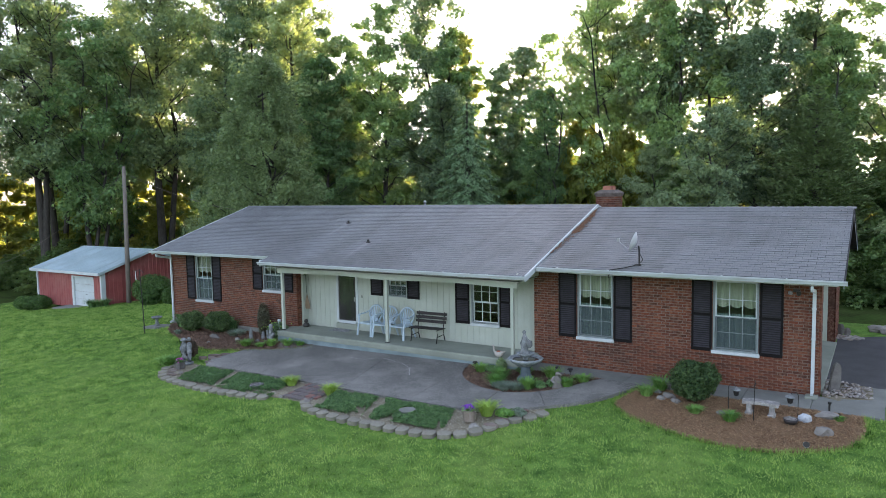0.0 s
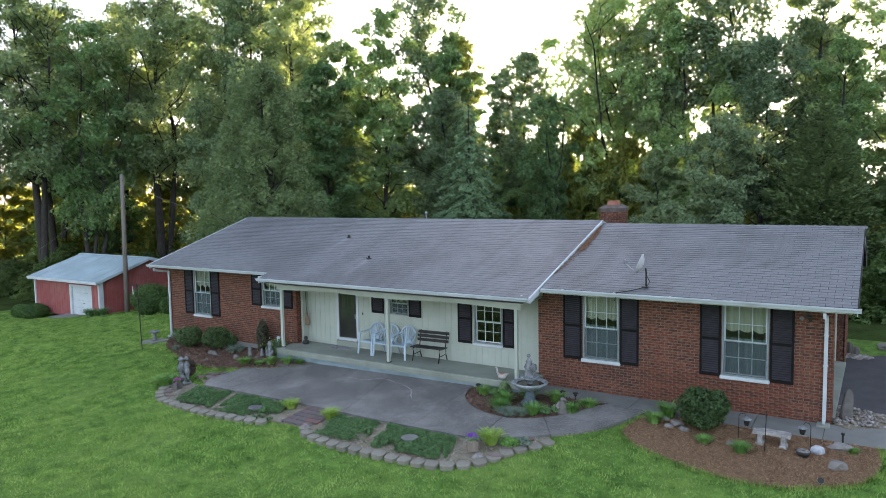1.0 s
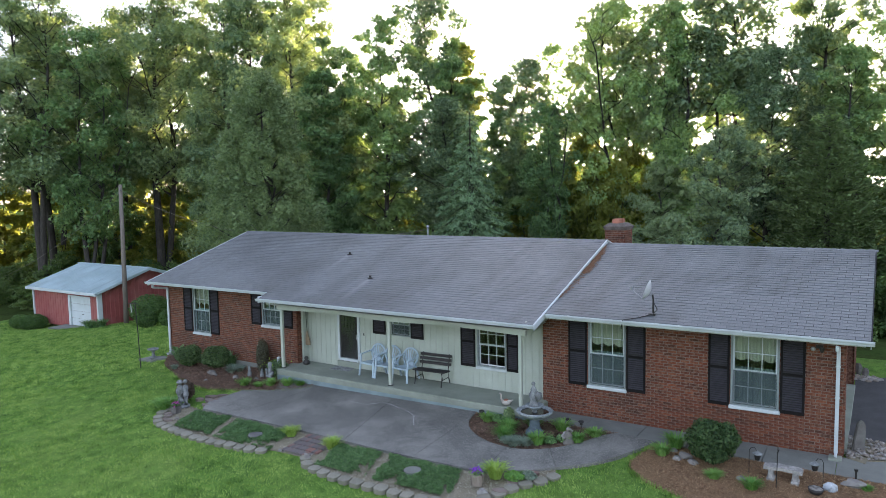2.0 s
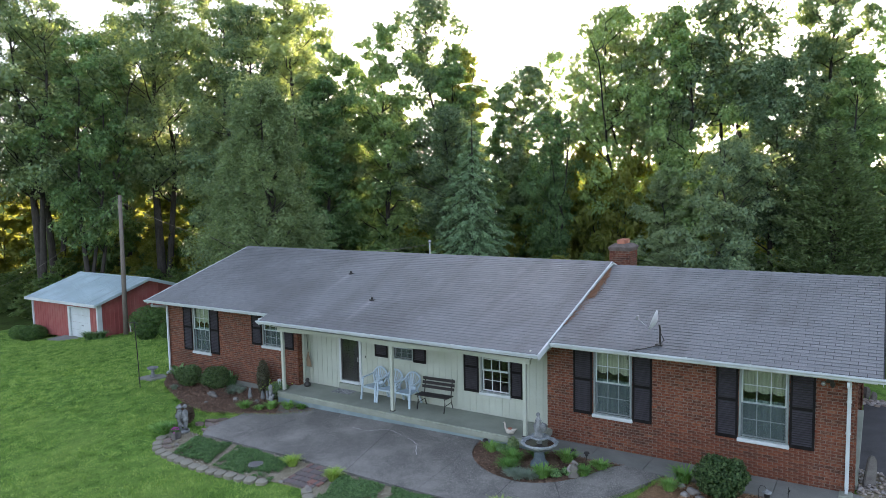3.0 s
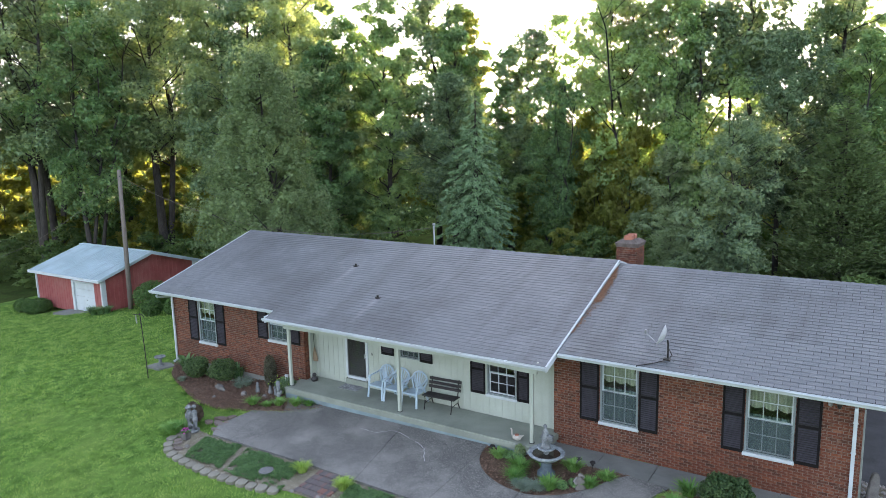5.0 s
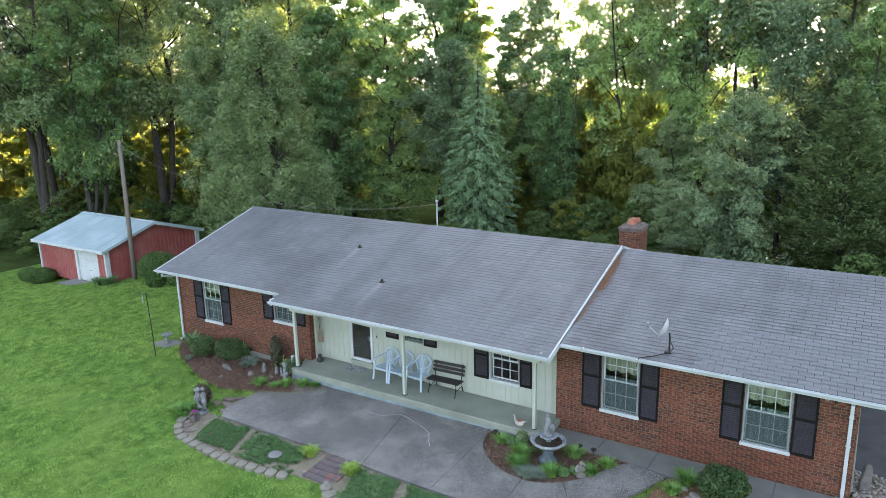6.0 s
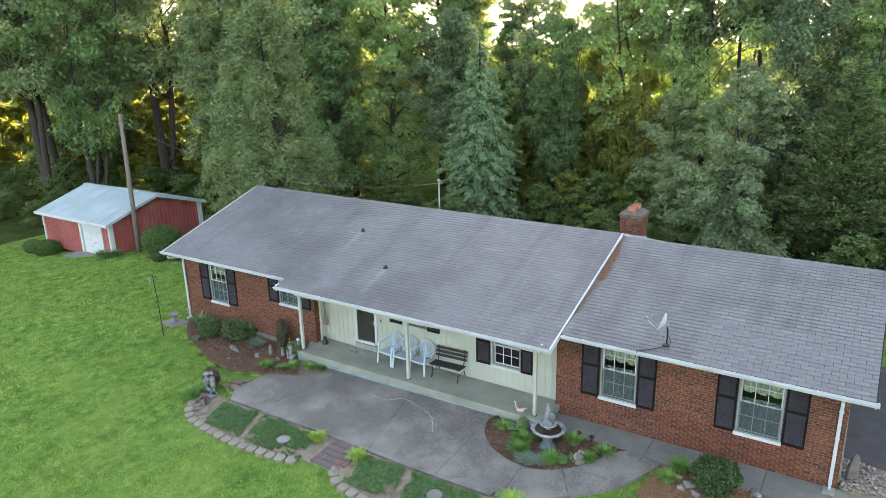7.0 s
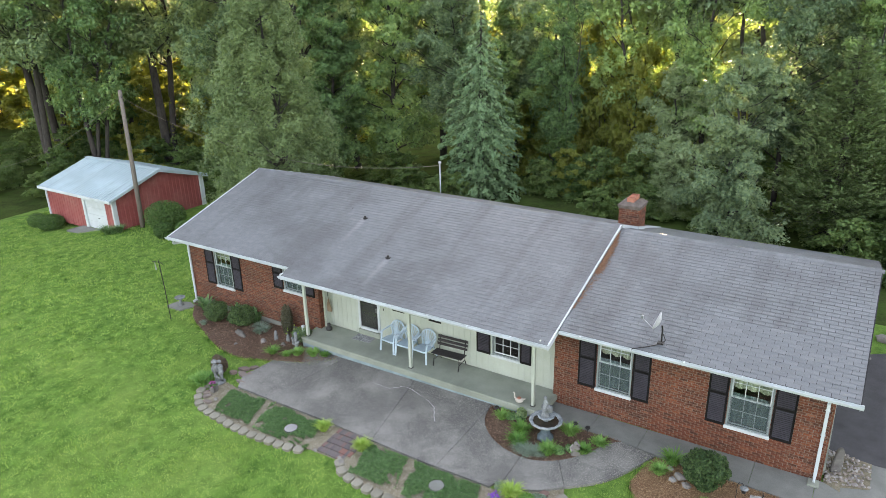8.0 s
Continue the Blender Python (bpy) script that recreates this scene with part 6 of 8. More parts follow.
tube(bm, [(x, y, z + 0.2), (x - 0.17, y, z + 0.2)], 0.045, 8), tube(bm, [(x, y, z + 0.3), (x + 0.12, y - 0.03, z + 0.28), (x + 0.15, y - 0.03, z + 0.38)], 0.04, 8)
tagged(part("post_ornament", bm, M_STATUE, smooth=True), "grey concrete pillar ornament with two short arms", "ornament")
bm = bmesh.new()
lathe(bm, [(0.05, 0), (0.05, 0.16), (0.065, 0.17), (0.065, 0.2), (0.02, 0.22)], (-15.98, -0.88, ground_z(-16, -0.9) + 0.5), 12)
tube(bm, [(-15.98, -0.88, ground_z(-16, -0.9) - 0.05), (-15.98, -0.88, ground_z(-16, -0.9) + 0.52)], 0.012, 6)
tagged(part("bird_feeder", bm, M_WHITE), "small white feeder beside the porch post", "feeder")

# ---- bird bath and hanging pole on the lawn ----
bm = bmesh.new()
prism(bm, [(-23.2, -1.05), (-22.3, -1.15), (-22.0, -0.65), (-22.5, -0.45), (-23.1, -0.6)], lambda x, y: ground_z(x, y) - 0.1, lambda x, y: ground_z(x, y) + 0.03)
tagged(part("stone_pad", bm, M_WALK), "pale stone pad under the bird bath", "stone pad")
x, y = -22.62, -0.82
z = ground_z(x, y) + 0.03
t = thing("bird_bath", "grey concrete bird bath on a pedestal", "bird bath", (x, y, z))
bm = bmesh.new()
lathe(bm, [(0.12, 0), (0.11, 0.05), (0.065, 0.08), (0.05, 0.22), (0.075, 0.27)], (x, y, z), 16)
part("pedestal", bm, M_STATUE, t, smooth=True)
bm = bmesh.new()
lathe(bm, [(0.06, 0.26), (0.16, 0.29), (0.205, 0.33), (0.20, 0.355), (0.16, 0.33), (0.05, 0.32)], (x, y, z), 24)
part("basin", bm, M_STATUE, t, smooth=True)
x, y = -22.05, -1.75
z = ground_z(x, y)
t = thing("hanging_pole", "thin metal pole with a crossbar and hanging chime", "pole", (x, y, z))
bm = bmesh.new()
tube(bm, [(x, y, z - 0.1), (x - 0.05, y, z + 1.2), (x - 0.13, y, z + 2.35)], 0.017, 7)
part("pole", bm, M_IRON, t)
bm = bmesh.new()
tube(bm, [(x - 0.45, y - 0.05, z + 2.27), (x + 0.0, y, z + 2.3), (x + 0.1, y, z + 2.22)], 0.012, 6)
part("crossbar", bm, M_IRON, t)
bm = bmesh.new()
tube(bm, [(x - 0.33, y - 0.03, z + 2.27), (x - 0.33, y - 0.03, z + 2.15), (x - 0.31, y - 0.03, z + 1.95)], [0.008, 0.02, 0.025], 7)
part("chime", bm, M_METAL, t)

# ---- front bed at the corner of the house ----
shrub("shrub", "large rounded glossy green shrub in the mulch", -2.5, -1.55, (0.62, 0.60, 0.50), 21000, 0.052, L_SHRUB, 604, 18)


def stone_bench():
    x, y = -1.12, -1.75
    z = ground_z(x, y)
    t = thing("stone_bench", "small mottled concrete garden bench with curved top", "bench", (x, y, z))
    bm = bmesh.new()
    arc = [(x - 0.35 + 0.70 * i / 12, y + 0.06 * math.sin(math.pi * i / 12)) for i in range(13)]
    prism(bm, [(a, b - 0.12 - 0.012 * math.sin(a * 23)) for a, b in arc] + [(a, b + 0.12 + 0.012 * math.sin(a * 19)) for a, b in arc[::-1]], z + 0.21, z + 0.275)
    part("top", bm, M_BENCHSTONE, t)
    for dx in (-0.22, 0.22):
        bm = bmesh.new()
        box(bm, (x + dx - 0.05, y - 0.10, z - 0.03), (x + dx + 0.05, y + 0.11, z + 0.21), 0.02)
        box(bm, (x + dx - 0.075, y - 0.13, z - 0.03), (x + dx + 0.075, y + 0.13, z + 0.05), 0.015)
        part("leg", bm, M_BENCHSTONE, t)


stone_bench()


def lantern_hook(x, y, h, side):
    z = ground_z(x, y)
    t = thing("hanging_lantern", "small solar lantern hanging from a black shepherd's hook", "lantern", (x, y, z), "hanging lanterns")
    bm = bmesh.new()
    tube(bm, [(x, y, z - 0.05), (x, y, z + h - 0.06), (x + side * 0.03, y, z + h), (x + side * 0.10, y, z + h + 0.01), (x + side * 0.15, y, z + h - 0.06)], 0.008, 6)
    part("hook", bm, M_IRON, t)
    bm = bmesh.new()
    c = (x + side * 0.15, y, z + h - 0.24)
    lathe(bm, [(0.04, 0.0), (0.05, 0.02), (0.07, 0.12), (0.055, 0.125)], c, 8)
    body = part("lantern", bm, M_IRON, t)
    bm = bmesh.new()
    lathe(bm, [(0.10, 0.125), (0.095, 0.14), (0.03, 0.17), (0.015, 0.2)], c, 12)
    part("cap", bm, M_STATUE, body, "dull grey lantern cap")


lantern_hook(-1.76, -1.7, 0.55, 1)
lantern_hook(-0.42, -1.72, 0.55, -1)
bm = bmesh.new()
tube(bm, [(-1.2, -2.15, ground_z(-1.2, -2.15) - 0.05), (-1.18, -2.15, ground_z(-1.2, -2.15) + 0.85)], 0.009, 6), tube(bm, [(-1.19, -2.15, ground_z(-1.2, -2.15) + 0.72), (-1.16, -2.15, ground_z(-1.2, -2.15) + 0.80)], 0.012, 6)
tagged(part("garden_stake", bm, M_IRON), "thin black metal garden stake", "stake")
boulder("rock", "flat grey boulder in the mulch", 0.08, -2.35, (0.17, 0.11, 0.12), 51, turn=0.4)
boulder("rock", "pale blue-white quartz rock", -0.28, -1.8, (0.13, 0.08, 0.12), 52, material=surf("pale_quartz", (0.24, 0.27, 0.30), (0.46, 0.49, 0.52), 8.0, 50.0, 0.6, 0.4))
boulder("rock", "mottled pale rock in the mulch", 0.10, -1.45, (0.2, 0.12, 0.11), 53)
for i, (x, y, s) in enumerate(((-3.05, -1.55, 0.14), (-2.85, -1.75, 0.11), (-3.2, -1.7, 0.10), (-3.35, -1.35, 0.09), (-1.85, -2.05, 0.09))):
    boulder("rock", "small grey rock beside the shrub", x, y, (s, s * 0.8, s * 0.6), 55 + i)
x, y = -0.52, -2.05
t = thing("stone_dish", "dark shallow dish filled with pale shells and stones", "dish", (x, y, ground_z(x, y)))
bm = bmesh.new()
lathe(bm, [(0.10, 0.0), (0.13, 0.05), (0.14, 0.10), (0.125, 0.10), (0.11, 0.07), (0.02, 0.06)], (x, y, ground_z(x, y) + 0.02), 20)
part("dish", bm, M_BENCHWOOD, t, smooth=True)
for i in range(7):
    a = i * 0.9
    boulder("stone", "", x + 0.08 * math.cos(a), y + 0.08 * math.sin(a), (0.05, 0.04, 0.035), 70 + i, z=ground_z(x, y) + 0.09, parent=t)
for i, (x, y, h, r, mat_) in enumerate(((-3.35, -1.12, 0.40, 0.36, L_LILY), (-3.55, -1.6, 0.30, 0.28, L_LILY), (-1.62, -2.35, 0.26, 0.24, L_LILY), (-2.35, -2.2, 0.2, 0.2, L_LILY), (0.3, -1.5, 0.12, 0.12, L_LILY))):
    tuft("daylily", "young green leaf clump in the mulch", x, y, h * 0.88, r * 0.9, 210, mat_, 620 + i, 0.02, "leaf clumps in the front bed")
x, y = -0.14, -3.15
z = ground_z(x, y)
t = thing("spotlight", "small black garden spotlight with a white rim", "spotlight", (x, y, z))
bm = bmesh.new()
tube(bm, [(x, y, z - 0.03), (x, y, z + 0.08)], 0.015, 6)
bm2 = bmesh.new()
tube(bm2, [(x, y + 0.05, z + 0.10), (x, y - 0.06, z + 0.12)], [0.04, 0.055], 12)
part("stake", bm, M_IRON, t), part("head", bm2, M_DARK, t)
bm = bmesh.new()
tube(bm, [(x, y - 0.045, z + 0.118), (x, y - 0.066, z + 0.122)], [0.056, 0.06], 12, False)
part("rim", bm, M_WHITE, t)
bm = bmesh.new()
z = ground_z(0.1, -1.3)
tube(bm, [(0.12, -1.3, z - 0.05), (0.12, -1.3, z + 0.25)], 0.02, 7), tube(bm, [(0.12, -1.3, z + 0.25), (0.12, -1.3, z + 0.29)], 0.035, 8)
tagged(part("sprinkler_stake", bm, M_IRON), "short black sprinkler stake", "sprinkler")

# ---- right corner: upright stone, river rocks, stones by the drive ----
bm = bmesh.new()
out = [(-0.13, 0.0), (0.12, 0.0), (0.12, 0.35), (0.10, 0.62), (0.02, 0.74), (-0.07, 0.68), (-0.11, 0.4)]
f0, f1 = [bm.verts.new((a, -0.05, b)) for a, b in out], [bm.verts.new((a * 0.92, 0.05, b * 0.98)) for a, b in out]
bm.faces.new(f0), bm.faces.new(f1[::-1])
for i in range(len(out)):
    bm.faces.new((f0[i], f1[i], f1[(i + 1) % len(out)], f0[(i + 1) % len(out)]))
bmesh.ops.recalc_face_normals(bm, faces=bm.faces[:])
bmesh.ops.bevel(bm, geom=bm.edges[:], offset=0.02, segments=2, affect="EDGES")
tagged(part("standing_stone", bm, M_DARKROCK), "upright flat standing stone at the house corner", "stone").matrix_basis = pose(0.10, 0.55, -0.16, -4, 6, 25)


slab("rock_bed", [(-0.09, -0.014), (0.25, -0.188), (0.266, -0.188), (0.266, -0.012), (0.855, 0.225), (0.855, 1.295), (-0.11, 1.41)], 0.1, M_GRAVEL, "bed of brown grit under the river rocks", "gravel bed", 0.012)


def river_rocks():
    rng = random.Random(8)
    t = thing("river_rocks", "pile of pale rounded river rocks beside the walk", "rocks", (0.35, 0.7, -0.15))
    base = []
    for k in range(5):
        bm = bmesh.new()
        bmesh.ops.create_icosphere(bm, subdivisions=1, radius=1.0)
        for v in bm.verts:
            v.co *= 1 + 0.25 * noise.noise(v.co * 1.3 + Vector((k * 5, 0, 0)))
        me = bpy.data.meshes.new("cobble")
        bm.to_mesh(me)
        bm.free()
        me.materials.append(M_COBBLE)
        for p_ in me.polygons:
            p_.use_smooth = True
        base.append(me)
    n = 0
    while n < 298:
        x, y = rng.uniform(-0.1, 0.85), rng.uniform(0.0, 1.4)
        if not inside(ROCKS, x, y):
            continue
        s = rng.uniform(0.02, 0.043) * (1.25 if rng.random() < 0.12 else 1)
        ob = part("cobble", None, M_COBBLE, t, data=rng.choice(base))
        ob.matrix_basis = pose(x, y, -0.12 + s * 0.4 + rng.uniform(0, 0.05), rng.uniform(-30, 30), rng.uniform(-30, 30), rng.uniform(0, 360)) @ Matrix.Diagonal((s * 1.25, s * 0.9, s * 0.65, 1))
        n += 1


river_rocks()
for i, (x, y, sx, sz) in enumerate(((0.95, 8.7, 0.3, 0.14), (1.4, 8.9, 0.36, 0.16), (1.9, 9.1, 0.4, 0.2), (1.2, 8.45, 0.22, 0.1))):
    boulder("rock", "weathered garden boulder at the far edge of the drive", x, y, (sx, sx * 0.6, sz), 80 + i)
for i, (x, y, h, lean) in enumerate(((0.12, 7.35, 0.5, 4), (-0.06, 7.6, 0.62, -14))):
    boulder("upright_stone", "dark upright stone at the rear corner of the house", x, y, (0.085, 0.055, h * 0.42), 90 + i, material=M_DARKROCK)
for i in range(26):
    a = i * 2.4
    boulder("cobble", "pale cobble round the upright stones", 0.12 + 0.09 * math.sqrt(i) * math.cos(a), 7.1 + 0.07 * math.sqrt(i) * math.sin(a), (0.07, 0.055, 0.04), 120 + i, material=M_COBBLE)

# ---- trees ----
def crown_mesh(name, boughs, n, size, seed, subs=9, flat=0.8, ball=1.0, core=26):
    """Leaves in small clumps over the upper and outer side of each bough: boughs are (centre, radii)."""
    rng = np.random.default_rng(seed)
    c = np.array([b[0] for b in boughs], float)
    r = np.array([b[1] for b in boughs], float)
    k = len(boughs)
    d = rng.normal(size=(k, subs, 3))
    d[:, :, 2] = np.abs(d[:, :, 2]) * 0.9 - 0.25
    d /= np.linalg.norm(d, axis=2, keepdims=True)
    sub_c = (c[:, None] + d * r[:, None] * rng.uniform(0.55, 1.0, (k, subs, 1))).reshape(-1, 3)
    sub_r = (r[:, None, :1] * rng.uniform(0.34, 0.58, (k, subs, 1)) * ball).reshape(-1)
    w = sub_r ** 2
    pick = rng.choice(len(sub_r), n, p=w / w.sum())
    u = rng.normal(size=(n, 3))
    u[:, 2] += 0.35
    u /= np.linalg.norm(u, axis=1, keepdims=True)
    rad = 0.35 + 0.75 * rng.random((n, 1)) ** 0.7
    pos = sub_c[pick] + u * rad * sub_r[pick][:, None] * [1, 1, flat]
    pos[:, 2] -= 0.25 * sub_r[pick] * (u[:, 0] ** 2 + u[:, 1] ** 2) * rad[:, 0]
    nor = u * 0.75 + rng.normal(size=(n, 3)) * 0.42 + [0, 0, 0.55]
    ln = size * rng.uniform(0.6, 1.4, n)
    m = k * core
    inner = np.repeat(np.arange(k), core)
    pos = np.concatenate([pos, c[inner] + np.clip(rng.normal(size=(m, 3)) * 0.3, -0.5, 0.5) * r[inner]])
    nor = np.concatenate([nor, rng.normal(size=(m, 3))])
    ln = np.concatenate([ln, size * rng.uniform(1.6, 2.6, m)])
    n += m
    return leaf_points(name, pos, nor, ln, ln * rng.uniform(0.55, 0.85, n), rng.uniform(0, 6.28, n))


def broadleaf(height, radius, bare, seed, leaves, size, material, label, lean=0.0, boughs=46, trunk_r=None, stems=1, low=0.75, peak=0.42, ball=1.0, fork=0.0, core=14, twigs=True):
    """A tree: tapered trunk, rising limbs, and boughs that carry rounded clumps of leaves. Stands at the origin."""
    rng = np.random.default_rng(seed)
    t = thing("tree", label, "tree", (0, 0, 0))
    tr = trunk_r or height * 0.014
    bm = bmesh.new()
    spines = []
    for s in range(stems):
        base = np.array([0, 0, -0.3]) + (rng.normal(size=3) * [0.3, 0.3, 0] if s else 0)
        top = np.array([lean * height + rng.normal() * radius * 0.1 + s * (0.9 + fork), rng.normal() * radius * 0.1, height * rng.uniform(0.86, 0.92)])
        mid = base + (top - base) * 0.5 + rng.normal(size=3) * [0.25, 0.25, 0]
        line = [base + (mid - base) * k / 6 for k in range(6)] + [mid + (top - mid) * k / 6 + rng.normal(size=3) * [0.12, 0.12, 0] for k in range(7)]
        tube(bm, line, [tr * (1.25 if k == 0 else 1) * (1 if s == 0 else 0.75) * (1 - 0.85 * k / 12) for k in range(13)], 9)
        spines.append(line)
    blobs, z0 = [], height * bare
    lobes = [(rng.uniform(0, 6.28), rng.uniform(0.7, 1.15)) for k in range(7)]
    for k in range(boughs):
        g = (k + rng.random()) / boughs
        ang = k * 2.39996 + rng.normal() * 0.35
        prof = low + (1 - low) * math.sin(min(1.0, g / peak) * 1.5708) if g < peak else math.sqrt(max(0.03, 1 - ((g - peak) / (1.03 - peak)) ** 2))
        lobe = 1.0 + sum(w - 1.0 for a, w in lobes if abs((ang - a + g * 3 + 3.14159) % 6.28318 - 3.14159) < 0.7)
        rr = radius * rng.uniform(0.22, 0.40) * (1 - 0.35 * g)
        reach = max(0.0, radius * prof * lobe * math.sqrt(rng.uniform(0.12, 1.0)) * rng.uniform(0.92, 1.08) - rr * 0.6)
        z = z0 + (height - rr * 0.3 - z0) * g
        spine = spines[k % stems]
        f = min(0.95, max(bare * rng.uniform(0.8, 1.2), (z - rng.uniform(0.3, 0.8) * reach) / (height * 0.89)))
        i = min(int(f * 12), 11)
        root = spine[i] + (spine[i + 1] - spine[i]) * (f * 12 - i)
        end = np.array([root[0] * 0.5 + math.cos(ang) * reach, root[1] * 0.5 + math.sin(ang) * reach, z])
        line = limb(bm, root, end, tr * (0.08 + 0.22 * (1 - f)), 0.015, rng, 0.14, 5 if twigs else 3, 4 if twigs else 3)
        for j in range(2 if twigs else 0):
            tip = end + rng.normal(size=3) * rr * 0.5 + [0, 0, rr * 0.3]
            limb(bm, line[2 + j], tip, tr * 0.05 + 0.01, 0.008, rng, 0.1, 3, 2)
        blobs.append((end, (rr, rr, rr * rng.uniform(0.55, 0.8))))
    part("trunk", bm, M_BARK, t, smooth=True)
    part("crown", None, material, t, data=crown_mesh("crown", blobs, leaves, size, seed + 100, ball=ball, core=core))
    return t


def spruce(height, radius, seed, label, material, bulge=2.2, droop=0.5, sprig=0.2, loose=0.13, tiers=0.36):
    """A conifer: whorls of drooping boughs with short hanging sprigs."""
    rng = np.random.default_rng(seed)
    t = thing("tree", label, "tree", (0, 0, 0))
    bm = bmesh.new()
    tube(bm, [(0, 0, -0.3), (0, 0, height * 0.5), (0, 0, height * 0.97)], [0.2, 0.13, 0.02], 8)
    pos, nor, ln = [], [], []
    z = 0.3
    while z < height * 0.985:
        f = z / height
        r = radius * (1 - f ** bulge) * rng.uniform(0.88, 1.08) + 0.08
        nb = max(4, int(15 * (1 - f) + 4))
        for b in range(nb):
            ang = 6.283 * (b + rng.uniform(-0.35, 0.35)) / nb + z * 2.1
            rr = r * rng.uniform(0.72, 1.1)
            zz = z + rng.normal() * 0.05
            ca, sa = math.cos(ang), math.sin(ang)
            if b % 2 == 0:
                tube(bm, [(0, 0, zz + 0.25 * rr), (ca * rr * 0.8, sa * rr * 0.8, zz - droop * 0.45 * rr)], [0.03, 0.008], 3, False)
            m = max(10, int(rr * 62))
            for i in range(m):
                s = 1 - rng.random() ** 1.6 * 0.85
                side = rng.normal() * loose * (1.35 - s) * rr * 1.2
                d = s * rr
                drop = 0.25 * rr - droop * d + 0.14 * d * s - abs(rng.normal()) * 0.10
                pos.append((ca * d - sa * side, sa * d + ca * side, zz + drop))
                nor.append((ca + rng.normal() * 0.45 - sa * side, sa + rng.normal() * 0.45 + ca * side, -droop + rng.normal() * 0.3))
                ln.append(sprig * rng.uniform(0.7, 1.4))
        z += tiers * (1 - 0.45 * f)
    part("trunk", bm, M_BARK, t)
    pos, out, ln = np.array(pos), np.array(nor), np.array(ln)[:, None]
    out /= np.linalg.norm(out, axis=1, keepdims=True)
    wide = np.cross(out, rng.normal(size=out.shape) * 0.5 + [0, 0, 1.0])
    wide /= np.maximum(np.linalg.norm(wide, axis=1, keepdims=True), 1e-6)
    v = np.stack([pos - out * ln * 0.5, pos + wide * ln * 0.26, pos + out * ln * 0.6, pos - wide * ln * 0.26], axis=1)
    part("crown", None, material, t, data=quads("crown", v.reshape(-1, 3)))
    return t


def cone_tree(height, radius, seed, label, material, leaves, size):
    """A dense egg-shaped tree with upswept leafy twigs to the ground."""
    rng = np.random.default_rng(seed)
    t = thing("tree", label, "tree", (0, 0, 0))
    bm = bmesh.new()
    spine = limb(bm, (0, 0, -0.3), (0.1, 0, height * 0.95), 0.22, 0.03, rng, 0, 9, 10)
    blobs = []
    for k in range(190):
        f = 0.03 + 0.95 * ((k + rng.random()) / 190) ** 1.05
        prof = min(1.0, 0.72 + f * 1.1) * (1 - max(0.0, f - 0.25) / 0.77) ** 0.62
        ang = k * 2.39996 + rng.normal() * 0.4
        rr = radius * rng.uniform(0.13, 0.24) * (0.6 + 0.45 * prof)
        reach = max(0.0, radius * prof * (0.55 + 0.45 * rng.random() ** 0.5) * rng.uniform(0.93, 1.06) - rr * 0.5)
        end = np.array([math.cos(ang) * reach, math.sin(ang) * reach, f * height])
        a = np.array(spine[int(f * 9)]) * [1, 1, 0] + [0, 0, max(0.2, f * height - reach * 0.6)]
        if k % 3 == 0:
            limb(bm, a, end, 0.05, 0.012, rng, 0.05, 4, 3)
        blobs.append((end, (rr, rr, rr * 1.25)))
    part("trunk", bm, M_BARK, t, smooth=True)
    part("crown", None, material, t, data=crown_mesh("crown", blobs, leaves, size, seed + 5, 8, 1.15, 1.0, 14))
    return t


def stand(proto, x, y, scale=1.0, turn=0.0, tall=1.0, label="", first=[]):
    """Sets a tree, or a copy of it, on the ground."""
    m = Matrix.Translation((x, y, ground_z(x, y))) @ Matrix.Rotation(turn, 4, "Z") @ Matrix.Diagonal((scale, scale, scale * tall, 1))
    if proto not in first:
        first.append(proto)
        proto.matrix_basis = m
        return proto
    c = copy_thing(proto, m)
    c.scale = (scale, scale, scale * tall)
    if label:
        c["label"] = label
    return c


A = broadleaf(21, 5.0, 0.16, 11, 44000, 0.20, L_DARK, "tall dark green maple at the edge of the wood", boughs=60, core=34)
B = broadleaf(17, 3.3, 0.14, 12, 38000, 0.18, L_MID, "slender mid-green hardwood tree in the wood", boughs=54, peak=0.5, core=14)
C = broadleaf(18.5, 3.2, 0.40, 13, 9000, 0.19, L_YELL, "thin yellow-green tree lit from behind", boughs=30, stems=2, fork=0.6, core=2)
D = broadleaf(16.5, 4.2, 0.30, 14, 30000, 0.19, L_BLUE, "broad blue-green hardwood tree", boughs=56, core=9)
E = broadleaf(23, 6.2, 0.36, 22, 50000, 0.21, L_DARK, "tall bare-stemmed maple at the edge of the wood", boughs=62, trunk_r=0.40, low=0.85, stems=2, core=18)
H = broadleaf(16, 3.8, 0.22, 23, 22000, 0.185, L_MID, "open-crowned hardwood tree in front of the sinking sun", boughs=60, trunk_r=0.2, stems=3, low=0.55, peak=0.62, fork=0.9, core=3)
Q = broadleaf(16.5, 4.1, 0.52, 25, 24000, 0.185, L_BLUE, "bare-stemmed hardwood tree against the evening sky", boughs=44, trunk_r=0.2, stems=2, low=0.8, fork=0.8, core=5)
R = broadleaf(16.9, 3.0, 0.10, 41, 40000, 0.17, L_MID, "light green maple with a high domed crown", boughs=66, low=0.85, peak=0.66, core=12)
U = broadleaf(8.3, 2.5, 0.04, 15, 34000, 0.12, L_BLUE, "rounded blue-green understorey tree behind the house", boughs=52, low=0.9, core=14)
V = broadleaf(6.0, 3.0, 0.03, 16, 4500, 0.28, L_YELL, "yellow-green undergrowth in the wood", boughs=26, trunk_r=0.06, twigs=False, core=14)
